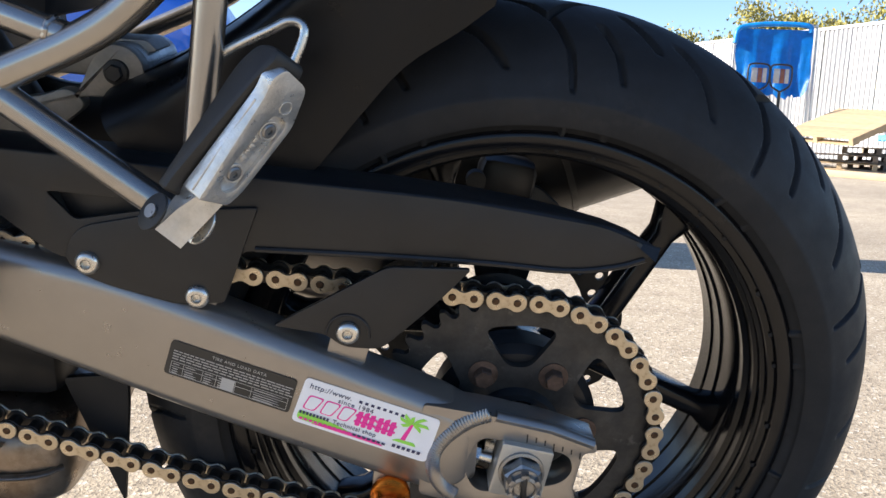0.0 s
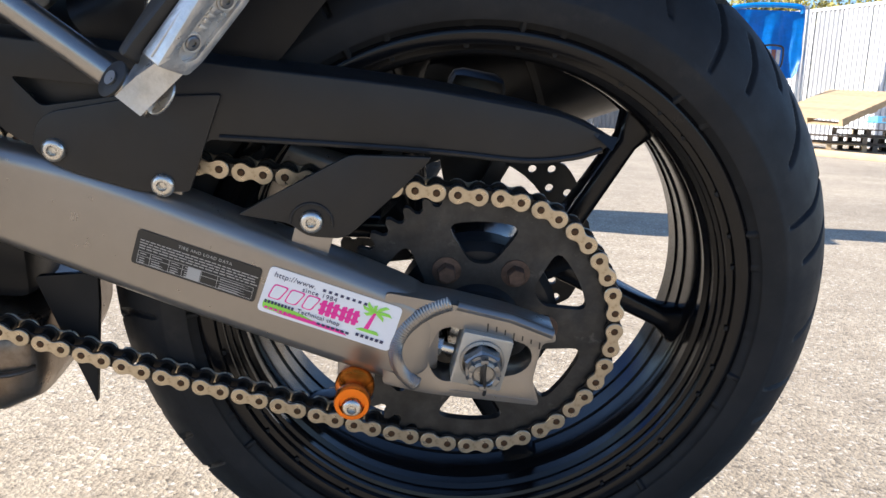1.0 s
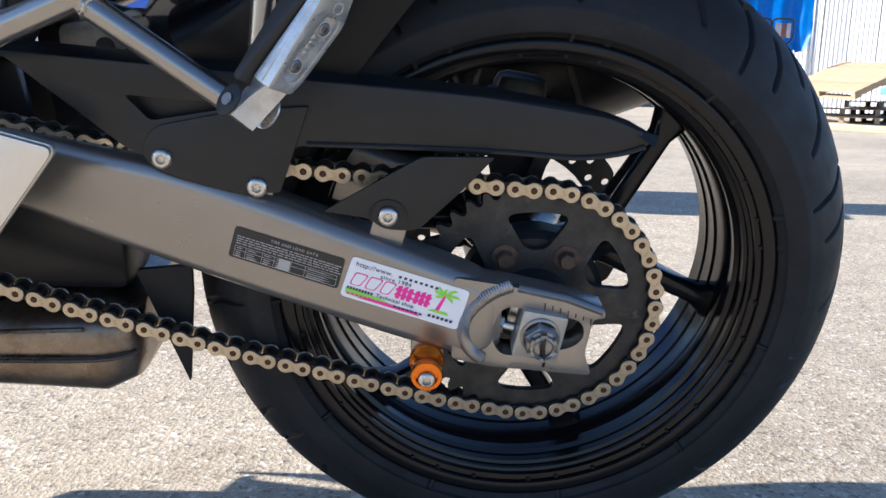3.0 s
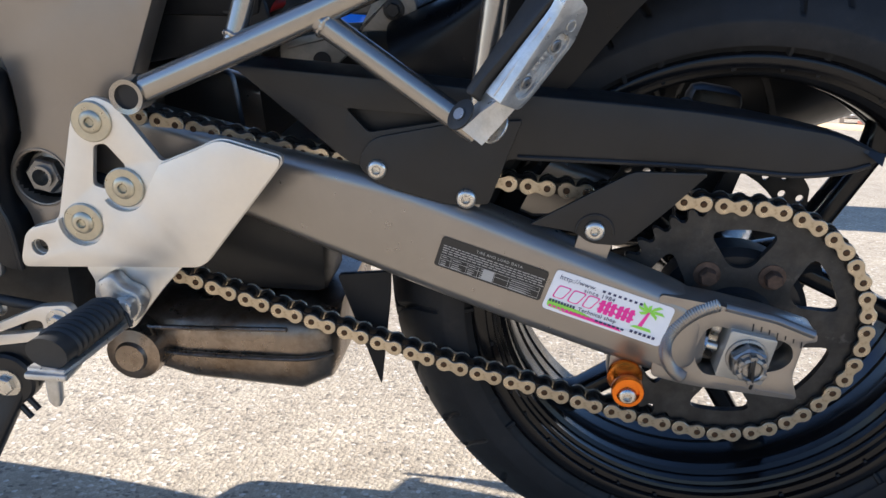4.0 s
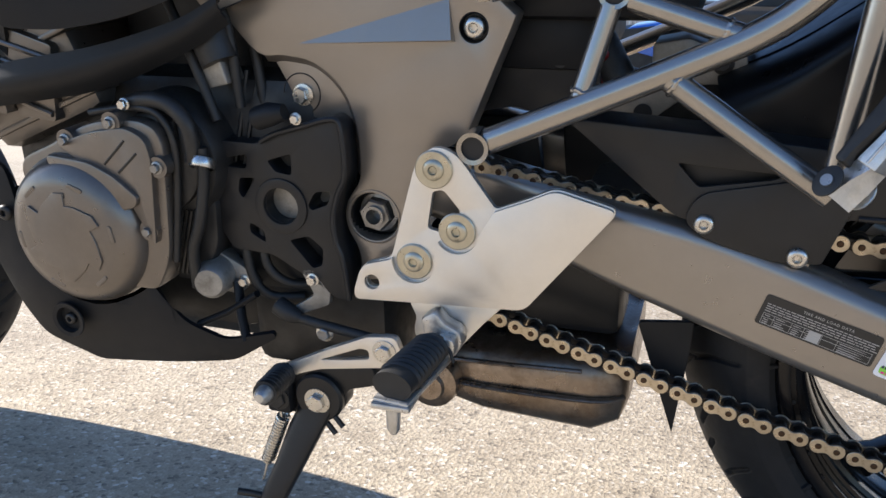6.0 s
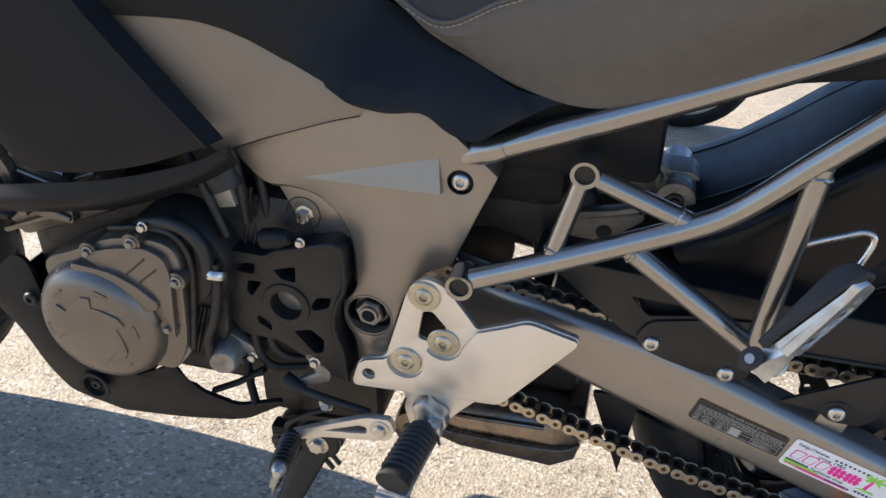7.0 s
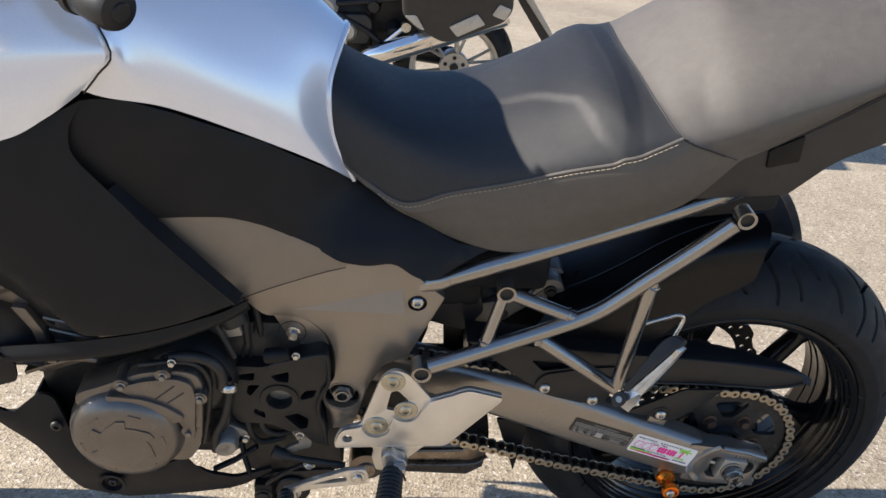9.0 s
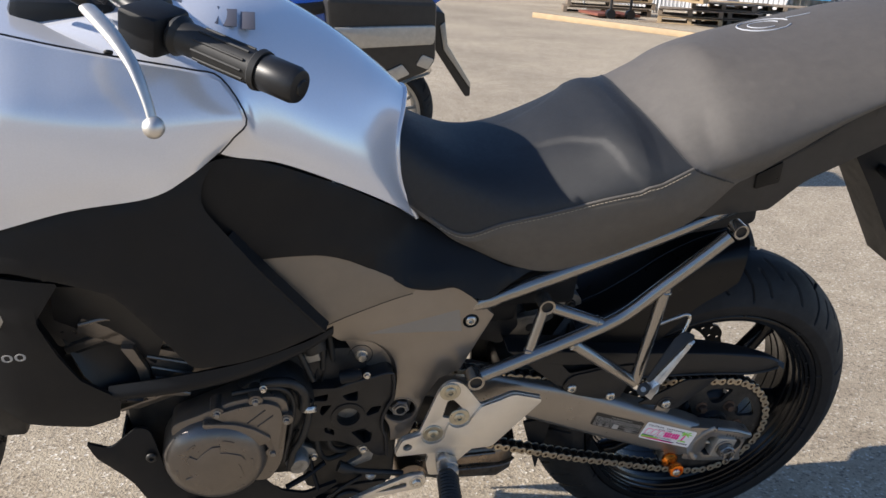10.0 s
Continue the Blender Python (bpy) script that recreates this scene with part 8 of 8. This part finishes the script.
# hand pallet trucks: only their handles rise over the stack
def pallet_truck(x, y):
    ob = thing("pallet_truck", "hand pallet truck with an upright steel handle", "pallet truck", Matrix.Translation((x, y, 0)), "pallet trucks")
    part("drawbar", tube([(0, 0, 0.15), (0, 0, 1.45)], 0.03, 10), DARK, ob)
    part("handle_loop", tube([(0, 0, 1.45), (-0.19, 0, 1.58), (-0.215, 0, 1.85), (-0.16, 0, 1.97), (0.16, 0, 1.97), (0.215, 0, 1.85), (0.19, 0, 1.58), (0, 0, 1.45)], 0.019, 10, smooth=4), DARK, ob)
    for x0, x1, mm in ((-0.15, -0.03, PLATEGREY), (-0.02, 0.07, REDP), (0.08, 0.16, PLATEGREY)):
        part("handle_plate", box(x0, x1, -0.01, 0.01, 1.62, 1.9, 0.008), mm, ob)
    part("fork", box(-0.27, 0.27, 0.05, 1.2, 0.04, 0.1, 0.01), REDP, ob)
    part("truck_wheel", lathe([(0, -0.05), (0.1, -0.05), (0.1, 0.05), (0, 0.05)], 24, Matrix.Translation((0, 0, 0.1))), SATIN, ob)


pallet_truck(6.55, 15.9)
pallet_truck(7.0, 15.9)

# fence of upright white panels, running towards the camera on the right
FA_, FB_ = Vector((8.0, 28.0, 0)), Vector((12.3, 15.2, 0))
fd = FB_ - FA_
fm = Matrix.Translation(FA_) @ Matrix.Rotation(math.atan2(fd.y, fd.x), 4, "Z")
fence = thing("fence", "white corrugated steel fence around the yard", "fence", fm, kind="structure")
PW = 0.9


def fence_panel():
    bm = bmesh.new()
    prof = []
    for i in range(7):
        x = PW * i / 6
        w = PW / 6
        for f, d in ((0.0, 0.0), (0.35, 0.0), (0.5, 0.028), (0.85, 0.028)):
            if i < 6:
                prof.append((x + w * f, d))
    prof.append((PW - 0.012, 0.0))
    lo = [bm.verts.new((x, -d, 0.0)) for x, d in prof]
    hi = [bm.verts.new((x, -d, 3.4)) for x, d in prof]
    for i in range(len(prof) - 1):
        bm.faces.new((lo[i], lo[i + 1], hi[i + 1], hi[i]))
    bmesh.ops.solidify(bm, geom=bm.faces[:], thickness=0.006)
    me = bpy.data.meshes.new("fence_panel")
    bm.to_mesh(me)
    bm.free()
    me.materials.append(PANEL)
    return me


pm = fence_panel()
for i in range(int(fd.length / PW) + 6):
    o = new("fence_panel", pm)
    o.parent, o.location = fence, (PW * (i - 2), 0, 0)
part("top_rail", box(-2, fd.length + 4, -0.045, 0.03, 3.36, 3.44, 0.006), PANEL, fence)
for i in range(6):
    part("post", box(i * 2.7 - 0.05, i * 2.7 + 0.05, 0.03, 0.13, 0, 3.42, 0.006), GALV, fence)
side_fence = thing("fence", "white corrugated steel fence around the yard", "fence", Matrix.Translation((8.0, 28.0, 0)) @ Matrix.Rotation(radians(172), 4, "Z"), kind="structure")
for i in range(40):
    o = new("fence_panel", pm)
    o.parent, o.location, o.rotation_euler = side_fence, (PW * (i + 1), 0, 0), (0, 0, math.pi)

# trees with yellowing leaves behind the fence
LEAF = mat("yellow_green_leaves", (0.3, 0.27, 0.06), 0.6, 0, 0.4, 2, island=0.3)
BARK = mat("bark", (0.1, 0.08, 0.06), 0.9, 0, 0.3, 8, 0.6, 60)


def tree(x, y, tall, spread, seed, leaves=15000):
    rng = random.Random(seed)
    ob = thing("tree", "broad tree with yellowing autumn leaves", "tree", Matrix.Translation((x, y, 0)), "trees beyond the fence")
    trunk = tube([(0, 0, 0), (0.1, 0.05, tall * 0.3), (0.05, 0.1, tall * 0.6), (0.1, 0, tall * 0.9)], [0.28, 0.2, 0.12, 0.03], 10, smooth=4)
    tips = []
    for i in range(16):
        z = tall * rng.uniform(0.28, 0.85)
        a = rng.uniform(0, 2 * math.pi)
        r = spread * (1.05 - 0.55 * z / tall) * rng.uniform(0.7, 1.1)
        end = Vector((r * math.cos(a), r * math.sin(a), z + tall * rng.uniform(0.08, 0.22)))
        trunk = tube([(0.05, 0.05, z), end * 0.5 + Vector((0, 0, z * 0.42)), end], [0.08, 0.05, 0.012], 6, trunk, smooth=3)
        tips += [end, end * 0.75 + Vector((0, 0, z * 0.22)), end * 0.5 + Vector((0, 0, z * 0.5))]
    part("trunk", trunk, BARK, ob)
    pts, faces = [], []
    for i in range(leaves):
        c = rng.choice(tips) + Vector((rng.gauss(0, 1), rng.gauss(0, 1), rng.gauss(0, 0.8))) * spread * 0.17
        s = rng.uniform(0.05, 0.12)
        q = Euler((rng.uniform(0, 6), rng.uniform(0, 6), rng.uniform(0, 6))).to_matrix()
        b = len(pts)
        pts += [tuple(c + q @ Vector(p) * s) for p in ((-1, 0, 0), (0, -0.55, 0.15), (1.2, 0, 0), (0, 0.55, 0.15))]
        faces.append((b, b + 1, b + 2, b + 3))
    me = bpy.data.meshes.new("crown")
    me.from_pydata(pts, [], faces)
    tagged(linked("crown", me, LEAF, ob, "yellow and green leaves", smooth=0), kind="stuff")


for i, (x, y, h, s) in enumerate(((13.5, 40, 5.2, 2.6), (17.0, 41, 6.6, 2.4), (19.5, 39, 6.2, 2.6), (23.0, 38, 7.6, 3.4), (27.5, 37, 8.2, 3.8), (10.0, 46, 6.0, 2.8), (4.0, 48, 6.0, 3.0))):
    tree(x, y, h, s, i + 3)

# ---- ground ----
def asphalt():
    m = mat("worn_asphalt", (0.33, 0.3, 0.265), 0.88)
    n, l = m.node_tree.nodes, m.node_tree.links
    b = n["Principled BSDF"]
    tc = n.new("ShaderNodeTexCoord")

    def tex(kind, scale, **kw):
        t = n.new(kind)
        t.inputs["Scale"].default_value = scale
        for key, v in kw.items():
            t.inputs[key].default_value = v
        l.new(tc.outputs["Object"], t.inputs["Vector"])
        return t

    def ramp(fac, stops):
        r = n.new("ShaderNodeValToRGB")
        r.color_ramp.elements[0].position, r.color_ramp.elements[0].color = stops[0][0], (*stops[0][1], 1)
        r.color_ramp.elements[1].position, r.color_ramp.elements[1].color = stops[-1][0], (*stops[-1][1], 1)
        for p, c in stops[1:-1]:
            e = r.color_ramp.elements.new(p)
            e.color = (*c, 1)
        l.new(fac, r.inputs[0])
        return r.outputs[0]

    def mix(kind, fac, a, c):
        x = n.new("ShaderNodeMix")
        x.data_type, x.blend_type = "RGBA", kind
        x.inputs["Factor"].default_value = fac
        l.new(a, x.inputs["A"])
        l.new(c, x.inputs["B"])
        return x.outputs["Result"]
    stones = tex("ShaderNodeTexVoronoi", 165.0)
    fine = tex("ShaderNodeTexVoronoi", 560.0)
    wide = tex("ShaderNodeTexNoise", 0.45, Detail=6.0, Roughness=0.65)
    mid = tex("ShaderNodeTexNoise", 7.0, Detail=8.0, Roughness=0.7)
    grain = tex("ShaderNodeTexNoise", 420.0, Detail=3.0)
    sep = n.new("ShaderNodeSeparateColor")
    l.new(stones.outputs["Color"], sep.inputs[0])
    base = ramp(sep.outputs[0], [(0.0, (0.2, 0.172, 0.132)), (0.16, (0.385, 0.33, 0.247)), (0.8, (0.475, 0.408, 0.306)), (0.94, (0.56, 0.495, 0.395)), (1.0, (0.74, 0.7, 0.62))])
    sep2 = n.new("ShaderNodeSeparateColor")
    l.new(fine.outputs["Color"], sep2.inputs[0])
    col = mix("OVERLAY", 0.3, base, ramp(sep2.outputs[1], [(0.0, (0.25,) * 3), (1.0, (0.75,) * 3)]))
    col = mix("MULTIPLY", 0.8, col, ramp(mid.outputs["Fac"], [(0.35, (0.78, 0.76, 0.74)), (0.6, (1.0, 1.0, 1.0))]))
    col = mix("MULTIPLY", 0.9, col, ramp(wide.outputs["Fac"], [(0.35, (0.72, 0.7, 0.68)), (0.62, (1.05, 1.03, 1.0))]))
    l.new(col, b.inputs["Base Color"])
    add = n.new("ShaderNodeMath")
    add.operation = "ADD"
    l.new(stones.outputs["Distance"], add.inputs[0])
    l.new(grain.outputs["Fac"], add.inputs[1])
    bp = n.new("ShaderNodeBump")
    bp.inputs["Strength"].default_value, bp.inputs["Distance"].default_value = 0.6, 0.0022
    l.new(add.outputs[0], bp.inputs["Height"])
    l.new(bp.outputs[0], b.inputs["Normal"])
    return m


bm = bmesh.new()
bmesh.ops.create_grid(bm, x_segments=2, y_segments=2, size=600)
ground = part("ground", bm, asphalt(), smooth=0)
tagged(ground, "pale worn asphalt yard with coarse aggregate", "ground", kind="structure")
